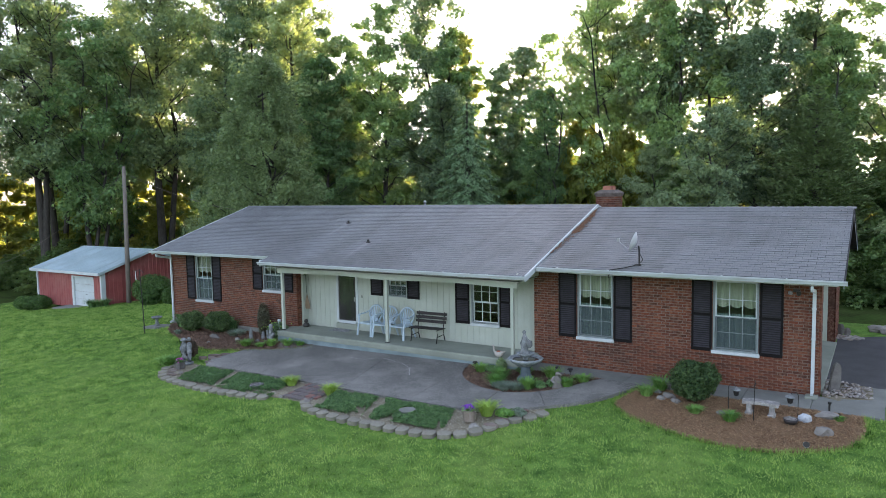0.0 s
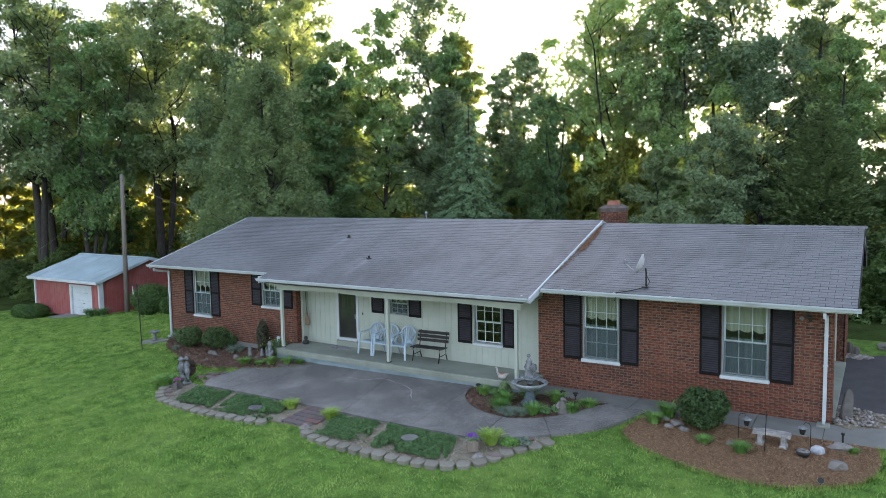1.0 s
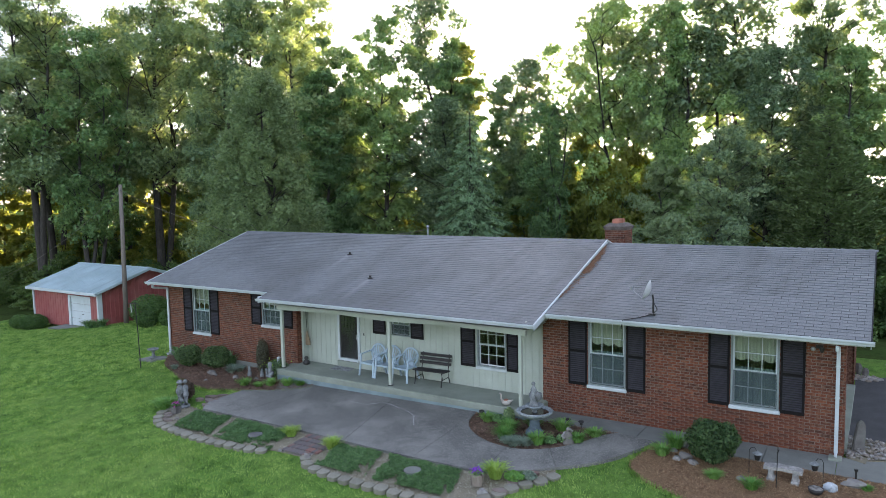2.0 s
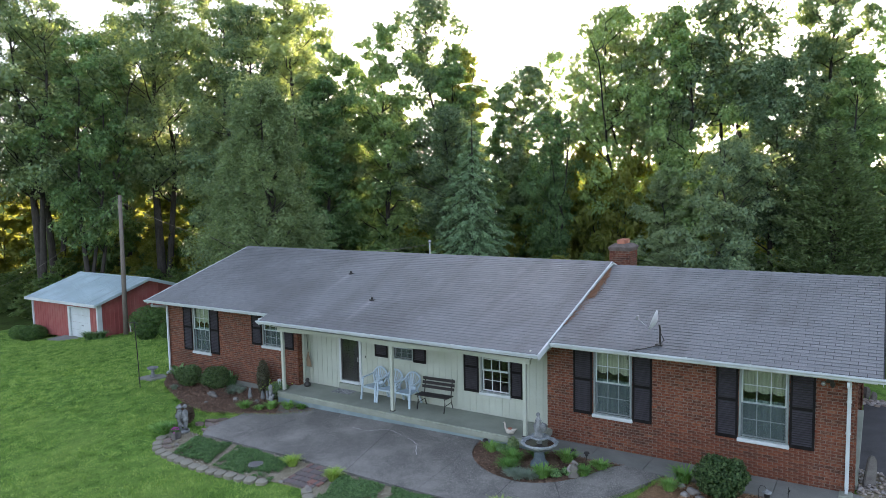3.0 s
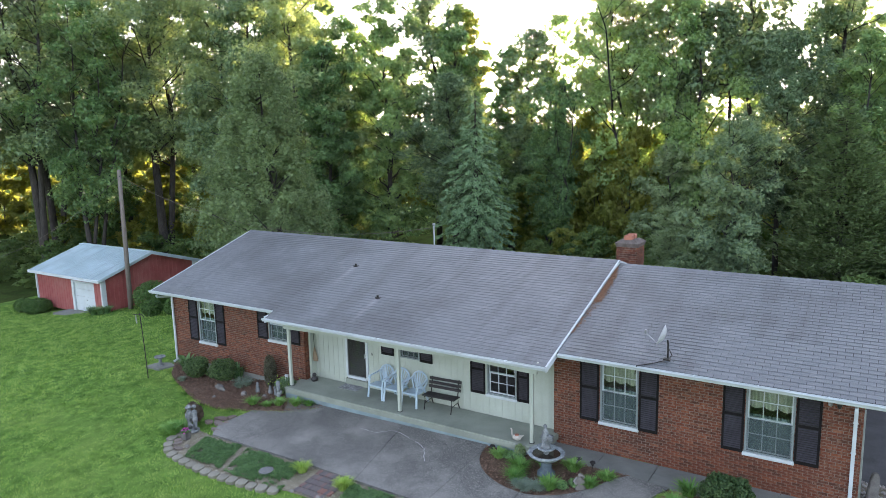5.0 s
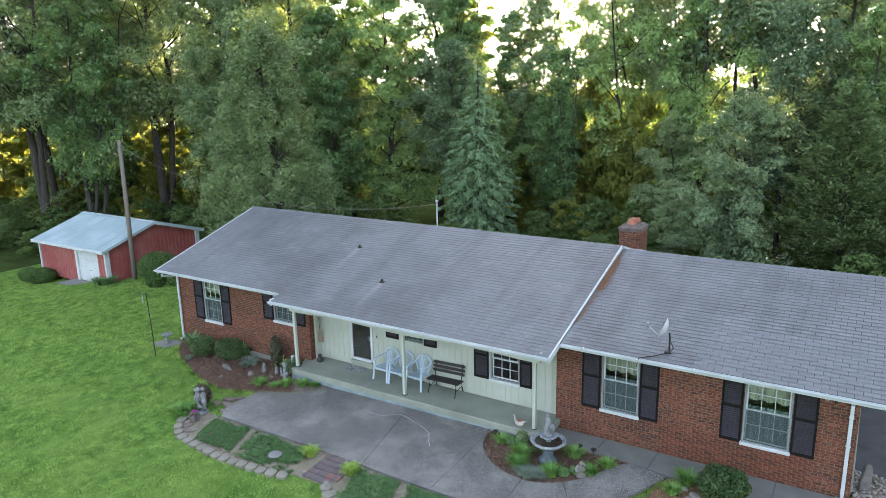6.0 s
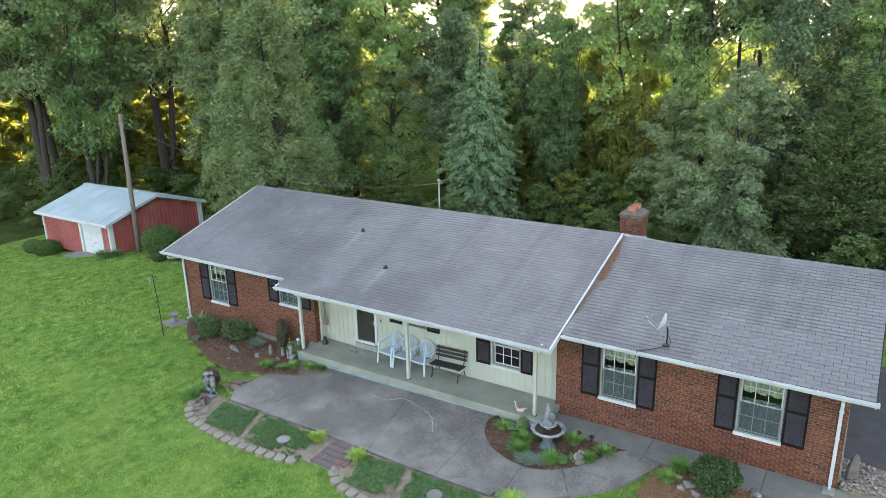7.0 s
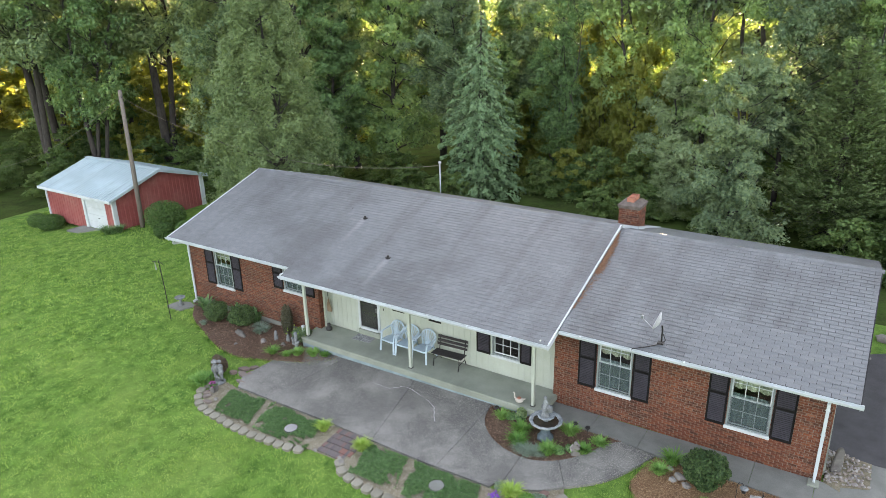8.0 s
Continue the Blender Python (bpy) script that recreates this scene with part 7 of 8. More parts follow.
W = broadleaf(5.5, 3.0, 0.03, 17, 6000, 0.23, L_UNDER_SHADE, "green undergrowth in the wood", boughs=30, trunk_r=0.06, twigs=False, core=14)
F = broadleaf(11, 4.8, 0.03, 20, 3200, 0.6, L_YELL, "sunlit yellow-green thicket deep in the wood", boughs=26, trunk_r=0.1, twigs=False, core=20)
G = broadleaf(10, 4.8, 0.03, 21, 3200, 0.6, L_MID, "green thicket deep in the wood", boughs=26, trunk_r=0.1, twigs=False, core=20)
K = broadleaf(21, 5.4, 0.34, 24, 9000, 0.42, L_DARK, "tall tree deeper in the wood", boughs=40, trunk_r=0.24, twigs=False, core=20)
P = cone_tree(12.9, 3.75, 18, "dense egg-shaped grey-green tree behind the roof", L_PEAR, 95000, 0.11)
S = spruce(10.6, 2.35, 19, "blue-green spruce with drooping branches", L_SPRUCE, 2.2, 0.6, 0.16, 0.10, 0.58)
J = spruce(9.2, 2.6, 29, "feathery dark olive cedar behind the house", L_CEDAR, 1.6, -0.35, 0.15, 0.18, 0.36)

stand(P, -27.6, 9.7)
stand(S, -19.3, 17.5)
stand(J, -1.6, 17.6)
for proto, x, y, sc, turn, tall in (
        # the near edge of the wood behind the shed
        (E, -54.2, 12.0, 0.95, 0.3, 1.1), (E, -49.4, 19.0, 1.0, 2.1, 1.08), (H, -50.0, 13.2, 1.1, 1.0, 1.15), (E, -62.0, 7.0, 1.0, 0.9, 1.1), (A, -44.0, 21.5, 1.05, 4.0, 1.1), (E, -60.0, 16.0, 0.9, 1.9, 1.1), (K, -56.0, 20.5, 1.0, 3.0, 1.1),
        # behind the grey-green tree
        (A, -38.5, 18.5, 0.92, 5.1, 1.1), (A, -34.0, 19.5, 0.98, 2.6, 1.06), (K, -41.5, 26.0, 0.98, 1.3, 1.1), (B, -30.2, 17.5, 0.86, 0.5, 1.0),
        # the middle, left of the spruce
        (R, -28.5, 21.5, 1.0, 2.2, 1.08), (C, -25.6, 27.0, 0.95, 1.5, 0.95), (D, -28.2, 27.5, 1.08, 5.0, 1.2), (D, -23.2, 21.5, 0.72, 4.7, 1.01), (B, -22.2, 27.5, 0.82, 1.1, 1.0), (B, -32.0, 22.0, 0.98, 3.0, 1.02), (B, -26.8, 28.5, 0.98, 4.1, 1.05),
        # before the low sun
        (H, -19.0, 27.5, 0.88, 1.2, 1.12), (Q, -15.4, 28.0, 0.98, 0.2, 1.1), (D, -20.4, 27.5, 0.9, 5.9, 1.0), (B, -24.6, 24.5, 0.9, 0.9, 1.0), (H, -13.0, 25.0, 0.95, 4.4, 1.12), (Q, -10.8, 25.0, 0.95, 1.7, 1.05), (H, -17.0, 23.0, 0.62, 5.6, 1.12), (H, -8.6, 22.5, 0.85, 2.4, 1.18),
        # the wood behind the wing
        (Q, -6.6, 23.5, 1.05, 2.8, 1.1), (A, -2.6, 25.0, 0.76, 3.9, 1.12), (B, -1.0, 19.8, 0.66, 3.3, 1.06), (H, 1.2, 24.0, 0.92, 5.5, 1.0), (H, 5.8, 25.0, 0.95, 5.1, 1.0), (B, 4.2, 19.5, 0.8, 0.8, 1.12), (D, -4.2, 19.5, 0.66, 0.9, 1.12),
        (U, -5.4, 15.6, 1.0, 0.0, 1.0), (H, -17.8, 24.0, 0.55, 0.6, 0.95), (U, -9.7, 21.5, 0.95, 5.0, 0.95), (H, -21.2, 23.5, 0.55, 4.0, 0.95), (U, 3.0, 15.5, 0.95, 4.1, 1.0), (U, -35.0, 17.0, 0.9, 0.8, 1.0), (U, -9.0, 18.5, 0.6, 3.7, 0.85),
        # deeper in the wood
        (K, -72.0, 26.0, 1.0, 1.5, 1.1), (K, -63.0, 33.0, 1.05, 2.7, 1.1), (K, -54.0, 40.0, 1.1, 0.8, 1.1), (K, -79.0, 16.0, 0.95, 4.2, 1.1), (K, -68.0, 12.0, 0.85, 1.2, 1.1), (K, 8.0, 36.0, 0.8, 3.0, 1.0), (K, -46.0, 38.0, 0.85, 0.4, 1.0), (K, -38.5, 36.0, 0.78, 1.9, 1.0), (K, -33.0, 40.0, 0.66, 3.1, 1.0), (K, -9.0, 40.0, 0.76, 2.5, 1.0), (K, -3.0, 38.0, 0.78, 0.9, 1.0), (K, 3.5, 40.0, 0.8, 4.9, 1.0),
        (V, -50.0, 30.0, 1.0, 0.0, 0.9), (V, -60.0, 26.0, 1.1, 1.1, 0.9), (V, -17.0, 33.0, 1.0, 2.2, 1.0), (V, -10.0, 34.0, 1.0, 3.3, 1.0), (V, -24.0, 33.0, 1.0, 5.5, 1.0), (V, -41.0, 32.0, 1.0, 0.7, 1.0), (V, -5.0, 36.0, 1.0, 1.9, 1.0),
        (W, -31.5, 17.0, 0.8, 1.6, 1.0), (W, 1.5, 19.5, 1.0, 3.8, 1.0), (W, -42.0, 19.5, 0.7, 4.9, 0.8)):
    stand(proto, x, y, sc, turn, tall)


# Thickets far back in the wood, where the low sun comes through.
far = random.Random(31)
x = -62
while x < 40:
    low = 0.42 if -30 < x < 4 else 0.8
    stand(F if far.random() < 0.85 else G, x + far.uniform(-1, 1), 60 + far.uniform(-3, 3), far.uniform(0.85, 1.1) * low, far.uniform(0, 6.28), far.uniform(0.8, 1.0))
    x += 3.4 if low < 0.5 else 5.0
# Extra row behind the first, added to keep direct sun off the lawn.
for i in range(7):
    stand(F, -60 + i * 4.6, 67 + far.uniform(-1, 1), far.uniform(0.8, 0.9), far.uniform(0, 6.28), 1.0)
# Two rows added in the sun's path to keep glints off the ridge.
for i in range(7):
    stand(F, -24.5 + i * 3.1, 42 + far.uniform(-1, 1), far.uniform(0.72, 0.8), far.uniform(0, 6.28), 0.98)
for i in range(6):
    stand(F, -23.0 + i * 3.1, 45.5 + far.uniform(-1, 1), far.uniform(0.74, 0.8), far.uniform(0, 6.28), 1.0)
for i in range(14):
    stand(F if i % 4 else G, -100 + i * 3.2, 8 + 2.3 * i + far.uniform(-1, 1), far.uniform(0.95, 1.2), far.uniform(0, 6.28), 0.95)
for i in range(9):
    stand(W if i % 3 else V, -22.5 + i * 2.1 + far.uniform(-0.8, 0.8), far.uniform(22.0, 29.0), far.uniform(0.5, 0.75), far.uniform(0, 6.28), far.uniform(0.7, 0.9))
for i in range(11):
    stand(V, -27 + i * 2.7 + far.uniform(-0.8, 0.8), far.uniform(31.0, 40.0), far.uniform(0.55, 0.8), far.uniform(0, 6.28), far.uniform(0.7, 1.0))
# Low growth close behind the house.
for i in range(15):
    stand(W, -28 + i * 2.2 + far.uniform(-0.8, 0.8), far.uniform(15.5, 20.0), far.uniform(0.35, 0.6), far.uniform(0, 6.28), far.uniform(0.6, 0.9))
# Thin saplings added to catch the low sun before it glints on the ridge.
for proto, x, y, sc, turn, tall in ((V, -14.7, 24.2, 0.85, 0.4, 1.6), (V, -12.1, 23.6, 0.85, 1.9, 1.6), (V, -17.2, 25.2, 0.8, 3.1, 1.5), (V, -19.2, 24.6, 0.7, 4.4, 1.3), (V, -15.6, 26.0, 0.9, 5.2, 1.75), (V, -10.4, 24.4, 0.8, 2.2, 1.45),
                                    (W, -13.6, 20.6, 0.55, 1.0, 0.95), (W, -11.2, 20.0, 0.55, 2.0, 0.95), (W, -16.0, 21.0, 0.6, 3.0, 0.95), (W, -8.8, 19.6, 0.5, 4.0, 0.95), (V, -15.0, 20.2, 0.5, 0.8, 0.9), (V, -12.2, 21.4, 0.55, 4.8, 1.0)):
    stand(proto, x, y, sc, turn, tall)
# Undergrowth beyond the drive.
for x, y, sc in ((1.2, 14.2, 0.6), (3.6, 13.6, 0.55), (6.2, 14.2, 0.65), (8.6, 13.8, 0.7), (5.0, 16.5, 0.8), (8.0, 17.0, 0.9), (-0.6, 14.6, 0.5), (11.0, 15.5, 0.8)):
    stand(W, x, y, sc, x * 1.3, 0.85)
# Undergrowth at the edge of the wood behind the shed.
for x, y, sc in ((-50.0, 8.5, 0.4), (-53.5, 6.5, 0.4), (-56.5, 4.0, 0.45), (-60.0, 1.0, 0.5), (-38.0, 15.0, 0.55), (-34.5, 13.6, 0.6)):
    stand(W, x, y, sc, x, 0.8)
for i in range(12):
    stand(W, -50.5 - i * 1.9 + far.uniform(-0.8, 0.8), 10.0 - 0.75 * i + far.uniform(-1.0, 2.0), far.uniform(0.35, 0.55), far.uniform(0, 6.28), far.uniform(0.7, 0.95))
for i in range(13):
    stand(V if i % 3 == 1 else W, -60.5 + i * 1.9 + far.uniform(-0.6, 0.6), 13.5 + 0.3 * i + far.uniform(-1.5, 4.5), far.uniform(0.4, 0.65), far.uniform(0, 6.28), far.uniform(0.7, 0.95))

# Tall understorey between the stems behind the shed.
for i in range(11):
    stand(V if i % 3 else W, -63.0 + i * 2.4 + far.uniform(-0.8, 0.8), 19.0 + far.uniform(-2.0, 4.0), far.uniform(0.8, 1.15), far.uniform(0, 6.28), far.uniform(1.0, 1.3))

# ---- pieces: bricks, shingles, chips and grass ----
def joined(name, verts, faces, material, parent, label="", kind="stuff"):
    me = bpy.data.meshes.new(name)
    me.from_pydata(verts, [], faces)
    ob = part(name, None, material, parent, label, data=me, kind=kind)
    return ob


def brick_field(wall, x0, x1, z0, z1, y, holes, near, seed):
    """Running-bond bricks over a wall's face; those inside the stretch near = (xa, xb, za, zb) are objects of their own."""
    rng = random.Random(seed)
    L, H, J, D = 0.1935, 0.0577, 0.0098, 0.06
    bm = bmesh.new()
    box(bm, (-L / 2, 0, -H / 2), (L / 2, D, H / 2), 0.003)
    whole = bpy.data.meshes.new("brick")
    bm.to_mesh(whole)
    bm.free()
    whole.materials.append(M_BRICK)
    verts, faces, count = [], [], 0
    row, z = 0, z0
    while z + H <= z1 + 0.001:
        spans = [(x0, x1)]
        for h in holes:
            if z + H > h[2] - 0.02 and z < h[3]:
                spans = [s for a, b in spans for s in ((a, min(b, h[0])), (max(a, h[1]), b)) if s[1] - s[0] > 0.02]
        for a, b in spans:
            x = x0 - (L + J) * (0.5 if row % 2 else 0.0)
            while x < b:
                p, q = max(x, a), min(x + L, b)
                if q - p > 0.035:
                    out = rng.uniform(-0.003, 0.003)
                    cx = (p + q) / 2
                    if near and near[0] < cx < near[1] and near[2] < z < near[3] and abs(q - p - L) < 0.001 and count < 300:
                        ob = part("brick", None, M_BRICK, wall, data=whole)
                        ob.matrix_basis = pose(cx, y + out, z + H / 2, 0, 0, rng.uniform(-0.4, 0.4))
                        count += 1
                    else:
                        k = len(verts)
                        c = 0.003
                        yf = y + out
                        verts += [(p + c, yf, z + c), (q - c, yf, z + c), (q - c, yf, z + H - c), (p + c, yf, z + H - c), (p, yf + D, z), (q, yf + D, z), (q, yf + D, z + H), (p, yf + D, z + H)]
                        faces += [tuple(k + i for i in f) for f in ((0, 1, 2, 3), (4, 5, 1, 0), (5, 6, 2, 1), (6, 7, 3, 2), (7, 4, 0, 3))]
                x += L + J
        z += H + J
        row += 1
    joined("brickwork", verts, faces, M_BRICK, wall)


brick_field(brick_wall_r, -7.1, -0.15, -0.28, 2.50, 0.0, HOLES_R, (-4.3, -1.0, -0.3, 0.62), 3)
brick_field(brick_wall_l, -22.3, -15.70, -0.11, 2.50, -0.3, HOLES_L, None, 4)
# The brick return of the porch corner and the gable corner.
verts, faces = [], []
rng = random.Random(6)
for xs, y0, y1, s, zlow in ((-0.16, 0.0, 0.45, 1, -0.28), (-0.16, 6.0, 8.0, 1, -0.28), (-15.708, -0.29, -0.09, 1, -0.1)):
    z, row = zlow, 0
    while z < 2.42:
        y = y0 - 0.1 * (row % 2)
        while y < y1:
            p, q = max(y, y0), min(y + 0.1935, y1)
            if q - p > 0.03:
                k = len(verts)
                o = xs + rng.uniform(0.008, 0.014)
                verts += [(o, p, z), (o, q, z), (o, q, z + 0.0577), (o, p, z + 0.0577), (xs - 0.03, p, z), (xs - 0.03, q, z), (xs - 0.03, q, z + 0.0577), (xs - 0.03, p, z + 0.0577)]
                faces += [tuple(k + i for i in f) for f in ((0, 1, 2, 3), (4, 5, 1, 0), (5, 6, 2, 1), (6, 7, 3, 2), (7, 4, 0, 3))]
            y += 0.2035
        z += 0.0675
        row += 1
joined("brickwork", verts, faces, M_BRICK, house)


def shingle_field(roof, x0, x1, eave, height, near, seed):
    """Three-tab shingles up the front slope and down the rear one, each tab lying on the one below."""
    rng = random.Random(seed)
    tab, gap, exp = 0.305, 0.009, 0.142
    slope = height(1.0) - height(0.0)
    ln = math.sqrt(1 + slope * slope)
    bm = bmesh.new()
    v = [bm.verts.new(p) for p in ((0, 0, 0.008), (tab - gap, 0, 0.008), (tab - gap, exp * 1.05, 0.001), (0, exp * 1.05, 0.001), (0, 0.012, -0.004), (tab - gap, 0.012, -0.004), (tab - gap, exp * 1.05, -0.002), (0, exp * 1.05, -0.002))]
    for f in ((0, 1, 2, 3), (4, 5, 1, 0), (5, 6, 2, 1), (6, 7, 3, 2), (7, 4, 0, 3)):
        bm.faces.new([v[i] for i in f])
    bmesh.ops.recalc_face_normals(bm, faces=bm.faces[:])
    one = bpy.data.meshes.new("shingle")
    bm.to_mesh(one)
    bm.free()
    one.materials.append(M_SHINGLE)
    rows = int((4.0 - eave) * ln / exp)
    rot = math.degrees(math.atan(slope))
    verts, faces, count = [], [], 0
    for r in range(rows + 1):
        y = eave - 0.012 + r * exp / ln
        z = height(y)
        y2 = min(y + exp * 1.05 / ln, 4.0)
        x = x0 - tab * (0.5 if r % 2 else 0.0) - 0.03 * rng.random()
        while x < x1:
            p, q = max(x, x0), min(x + tab - gap, x1)
            if q - p > 0.02:
                up = rng.uniform(0.0, 0.004)
                if near and near[0] < x < near[1] and near[2] < y < near[3] and q - p > tab - gap - 0.001 and count < 300:
                    ob = part("shingle", None, M_SHINGLE, roof, data=one)
                    ob.matrix_basis = pose(p, y, z - 0.002 + up, rot, 0, 0)
                    count += 1
                else:
                    k = len(verts)
                    zz = height(y2)
                    verts += [(p, y, z + 0.007 + up * 0.7), (q, y, z + 0.007 + up * 0.7), (q, y2, zz), (p, y2, zz), (p, y + 0.012, z - 0.006), (q, y + 0.012, z - 0.006), (q, y2, zz - 0.006), (p, y2, zz - 0.006)]
                    faces += [tuple(k + i for i in f) for f in ((0, 1, 2, 3), (4, 5, 1, 0), (5, 6, 2, 1), (7, 4, 0, 3))]
            x += tab
    k = len(verts)
    verts += [(x0, 4.0, height(4.0)), (x1, 4.0, height(4.0)), (x1, 8.72, height(8.72)), (x0, 8.72, height(8.72))]
    faces += [(k, k + 1, k + 2, k + 3)]
    joined("shingles", verts, faces, M_SHINGLE, roof)


shingle_field(roof_l, -22.53, -16.29, -0.92, main_roof, None, 1)
shingle_field(roof_m, -16.29, -6.75, -1.36, main_roof, None, 2)
shingle_field(roof_r, -6.68, 0.285, -0.74, wing_roof, (-3.6, 0.3, -0.8, 1.0), 3)


# Small brick walk between the edging stones.
def brick_path():
    t = thing("brick_path", "short weathered brick path between the edging stones", "path", (-11.4, -4.4, ground_z(-11.4, -4.4)))
    rng = random.Random(2)
    bm = bmesh.new()
    box(bm, (-0.095, -0.045, -0.03), (0.095, 0.045, 0.03), 0.006)
    me = bpy.data.meshes.new("paver")
    bm.to_mesh(me)
    bm.free()
    me.materials.append(surf("worn_paver", (0.084, 0.07, 0.07), (0.18, 0.154, 0.147), 8.0, 70.0, 0.9, 0.4, pieces=[(0.078, 0.07, 0.0728), (0.138, 0.112, 0.109), (0.24, 0.098, 0.07), (0.108, 0.102, 0.101), (0.12, 0.105, 0.101), (0.09, 0.084, 0.084)]))
    for j in range(5):
        for i in range(10):
            x, y = -11.82 + i * 0.1, -3.98 - j * 0.205
            if inside([(-11.95, -3.85), (-10.9, -3.85), (-10.9, -4.6), (-11.1, -4.95), (-11.8, -4.95), (-11.95, -4.6)], x, y):
                ob = part("brick", None, me.materials[0], t, data=me)
                ob.matrix_basis = pose(x, y, ground_z(x, y) + rng.uniform(0.0, 0.012), 0, 0, 90 + rng.uniform(-4, 4))


brick_path()


def chips(name, label, poly, n, seed, size, material, lift=0.03, flat=0.35, slim=(0.2, 0.5)):
    """Shreds strewn over a bed, joined as one."""
    rng = np.random.default_rng(seed)
    xs, ys = [q[0] for q in poly], [q[1] for q in poly]
    pts = []
    while len(pts) < n:
        x, y = rng.uniform(min(xs), max(xs)), rng.uniform(min(ys), max(ys))
        if inside(poly, x, y):
            pts.append((x, y, ground_z(x, y) + lift + rng.random() * 0.02))
    pts = np.array(pts)
    nor = rng.normal(size=(n, 3)) * flat + [0, 0, 0.8]
    ln = size * rng.uniform(0.5, 1.6, n)
    ob = part(name, None, material, data=cards(name, pts, nor, ln, ln * rng.uniform(*slim, n), rng.uniform(0, 6.28, n), 0.3))
    return tagged(ob, label, "mulch", kind="stuff")


chips("mulch_shreds", "coarse shredded bark lying on the front bed", MULCH_R, 42000, 1, 0.042, M_CHIP_TAN, 0.012, 0.3, (0.1, 0.3))
chips("mulch_shreds", "shredded bark round the fountain", MULCH_M, 4500, 2, 0.05, M_CHIP)
chips("mulch_shreds", "dark shredded bark along the brick end", MULCH_L, 9000, 3, 0.06, M_CHIP, 0.04)
chips("gravel", "loose brown pea gravel and leaf litter", GRAV, 13000, 4, 0.035, surf("gravel_grains", (0.22, 0.19, 0.14), (0.41, 0.375, 0.295), 30.0, 90.0, 0.9, 0.2, pieces=[(0.17, 0.135, 0.095), (0.34, 0.305, 0.235), (0.56, 0.535, 0.45)]), 0.0)


def roof_litter():
    """Rust-brown leaf litter caught on the wing roof along the higher roof's edge."""
    rng = np.random.default_rng(12)
    n = 1900
    y = np.where(rng.random(n) < 0.75, 1.7 + 1.9 * rng.random(n), 0.1 + 3.7 * rng.random(n))
    x = -6.67 + np.abs(rng.normal(size=n)) * 0.10 * np.sin(np.clip((y - 0.1) / 3.7, 0, 1) * 3.0 + 0.1)
    z = 4.0 - 0.297 * (4.0 - y) + 0.016 + 0.02 * rng.random(n)
    ln = rng.uniform(0.03, 0.08, n)
    me = cards("leaf_litter", np.column_stack([x, y, z]), rng.normal(size=(n, 3)) * 0.3 + [0, -0.3, 0.9], ln, ln * 0.4, rng.uniform(0, 6.28, n), 0.2)
    mat_ = surf("rusty_litter", (0.12, 0.062, 0.034), (0.20, 0.108, 0.058), 12.0, 60.0, 0.95, 0.2, pieces=[(0.085, 0.046, 0.026), (0.17, 0.09, 0.05), (0.23, 0.135, 0.08)])
    tagged(part("leaf_litter", None, mat_, data=me), "rusty brown leaf litter along the roof edge", "leaf litter", kind="stuff")


roof_litter()


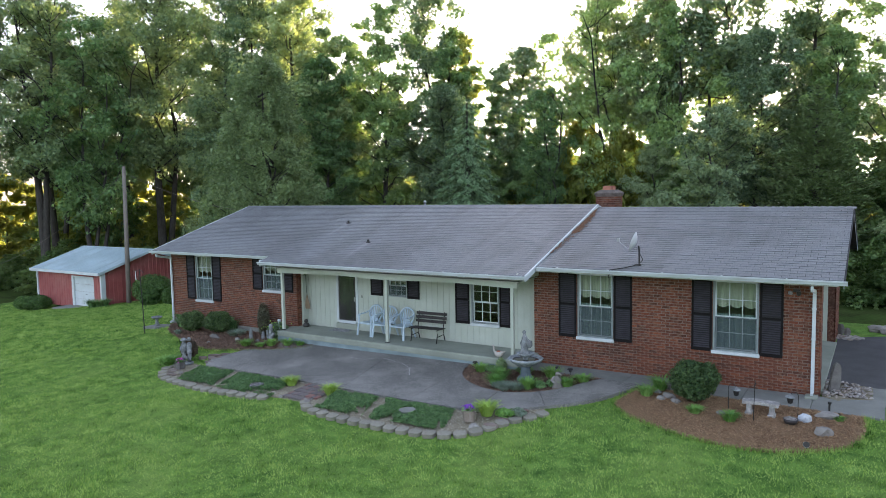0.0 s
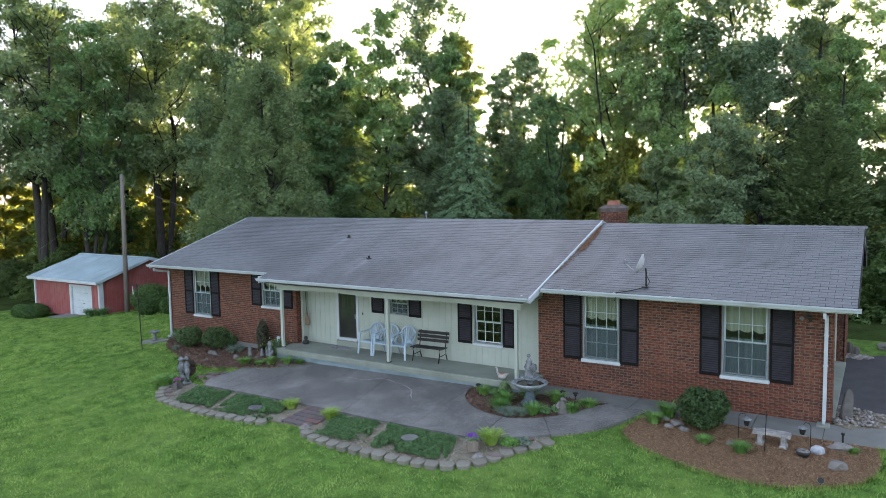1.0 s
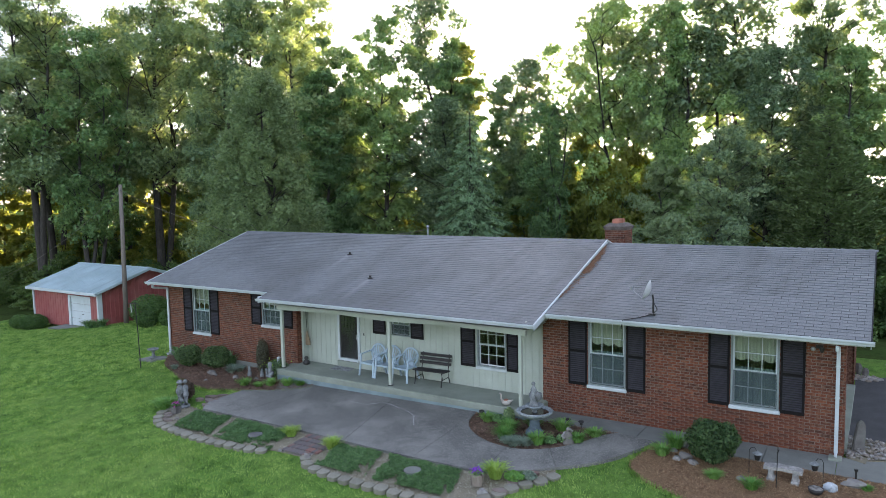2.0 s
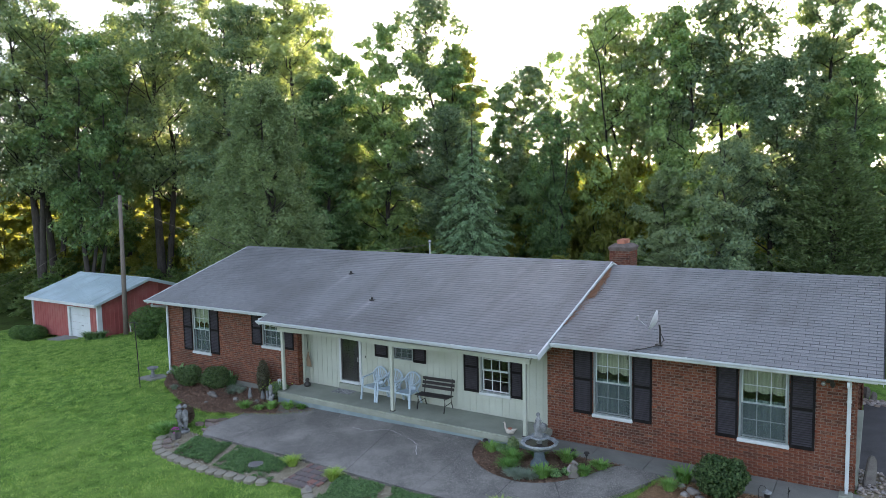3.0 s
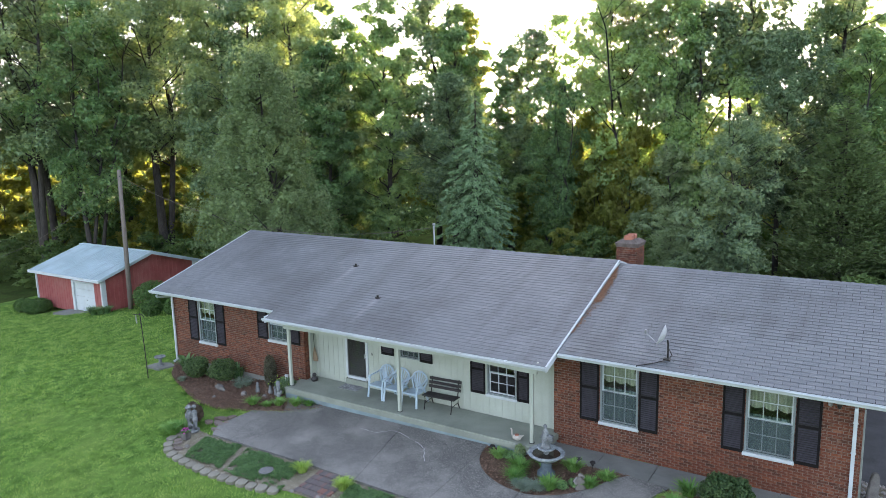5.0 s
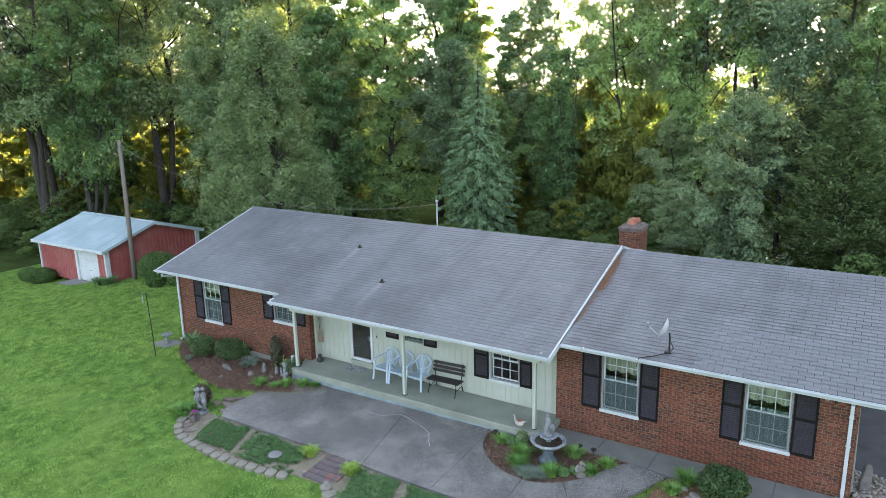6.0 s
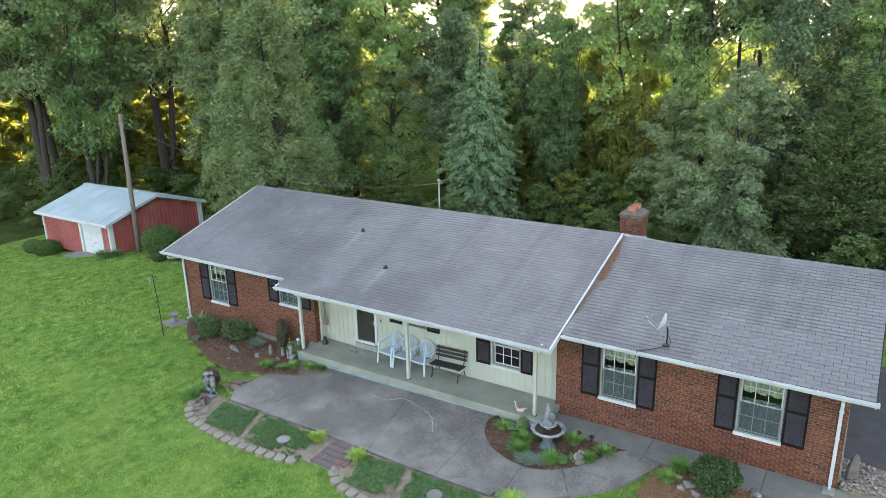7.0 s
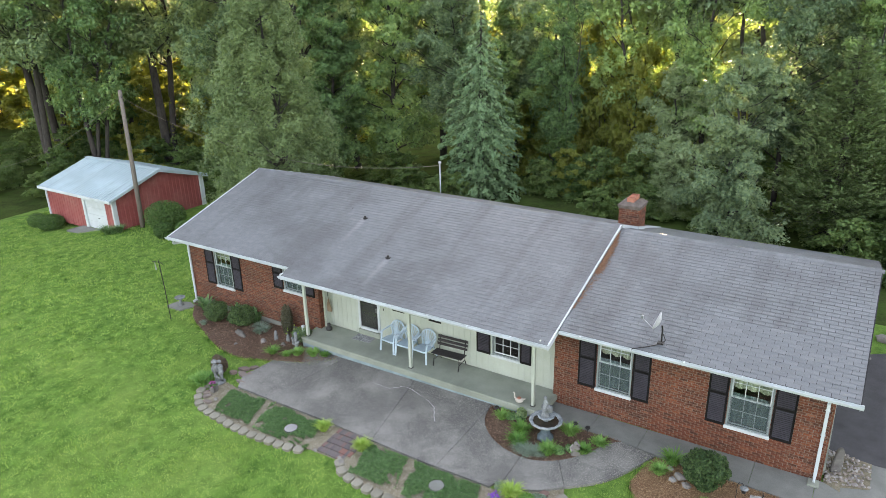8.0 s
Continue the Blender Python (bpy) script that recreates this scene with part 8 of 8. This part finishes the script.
def grass(n, seed):
    """Mown blades on the lawn, denser towards the house's front."""
    rng = np.random.default_rng(seed)
    keep_out = [PATIO, WALK, MULCH_R, MULCH_M, MULCH_L, GRAV, DRIVE, ROCKS, [(-22.3, -0.3), (-0.1, 0.0), (-0.1, 8.0), (-22.3, 8.0)]]
    v = []
    total = 0
    while total < n:
        x, y = rng.uniform(-46, 5), -13 + 22 * rng.random() ** 1.15
        if x < -23:
            if rng.random() > 0.45 or y < -9:
                continue
        elif y > -0.5:
            continue
        if x > -23 and (y > -6 and x > -20.5 or x > -6) and any(inside(k, x, y) for k in keep_out):
            continue
        if x < -15.5 and any(inside(k, x, y) for k in (MULCH_L, GRAV)):
            continue
        z = ground_z(x, y) - 0.03 + 0.05 * noise.noise((x * 0.25, y * 0.25, 0))
        big = 1.0 if x > -23 else 1.45
        h = big * rng.uniform(0.035, 0.075) * (0.75 + 0.6 * noise.noise((x * 0.9, y * 0.9, 2)))
        a = rng.uniform(0, 6.28)
        w, ln = 0.0085 * big * rng.uniform(0.8, 1.6), rng.normal(0, 0.03, 2) * big
        dx, dy = math.cos(a) * w, math.sin(a) * w
        v += [(x - dx, y - dy, z - 0.01), (x + dx, y + dy, z - 0.01), (x + ln[0], y + ln[1], z + h)]
        total += 1
    edge = [p for line in (MULCH_R, MULCH_L[:-3]) for p in line]
    for (xa, ya), (xb, yb) in zip(edge, edge[1:]):
        d = math.hypot(xb - xa, yb - ya)
        if d > 2.0 or ya > -1.2:
            continue
        for k in range(int(d * 260)):
            f, o = rng.random(), abs(rng.normal()) * 0.07 - 0.03
            x, y = xa + (xb - xa) * f + (yb - ya) / d * o, ya + (yb - ya) * f - (xb - xa) / d * o
            z, a, h = ground_z(x, y) - 0.03, rng.uniform(0, 6.28), rng.uniform(0.06, 0.12)
            lx, ly = rng.normal(0, 0.035, 2)
            dx, dy = math.cos(a) * 0.009, math.sin(a) * 0.009
            v += [(x - dx, y - dy, z), (x + dx, y + dy, z), (x + lx, y + ly, z + h)]
    v = np.array(v, np.float32)
    me = bpy.data.meshes.new("grass")
    me.vertices.add(len(v))
    me.vertices.foreach_set("co", v.ravel())
    me.loops.add(len(v))
    me.loops.foreach_set("vertex_index", np.arange(len(v), dtype=np.int32))
    me.polygons.add(len(v) // 3)
    me.polygons.foreach_set("loop_start", np.arange(0, len(v), 3, dtype=np.int32))
    me.update(calc_edges=True)
    ob = part("grass", None, M_BLADE, data=me)
    tagged(ob, "short mown green grass blades over the lawn", "grass", kind="stuff")


grass(330000, 5)


# Pale hairline cracks across the patio.
def crack(line, seed):
    rng = random.Random(seed)
    pts = [(x + rng.uniform(-0.02, 0.02), y + rng.uniform(-0.02, 0.02)) for x, y in smooth_line(line, 6)]
    bm = bmesh.new()
    rows = []
    for i, (x, y) in enumerate(pts):
        a, b = pts[max(0, i - 1)], pts[min(len(pts) - 1, i + 1)]
        d = Vector((b[0] - a[0], b[1] - a[1])).normalized()
        w = 0.009 * rng.uniform(0.5, 1.4) * (0.4 if i in (0, len(pts) - 1) else 1)
        z = ground_z(x, y) + 0.049
        rows.append([bm.verts.new((x - d.y * w, y + d.x * w, z)), bm.verts.new((x + d.y * w, y - d.x * w, z))])
    for r0, r1 in zip(rows, rows[1:]):
        bm.faces.new((r0[0], r0[1], r1[1], r1[0]))
    part("crack", bm, M_CRACK, PATIO_OB, "pale lime-filled crack")


M_CRACK = surf("crack_filler", (0.30, 0.29, 0.285), (0.45, 0.44, 0.43), 20.0, 90.0, 0.95, 0.2)
PATIO_OB = bpy.data.objects["patio"]
crack([(-12.34, -1.73), (-11.7, -1.74), (-11.27, -1.47), (-10.61, -1.63)], 1)
crack([(-10.40, -1.70), (-10.0, -1.91), (-9.85, -2.1), (-9.6, -2.47)], 2)
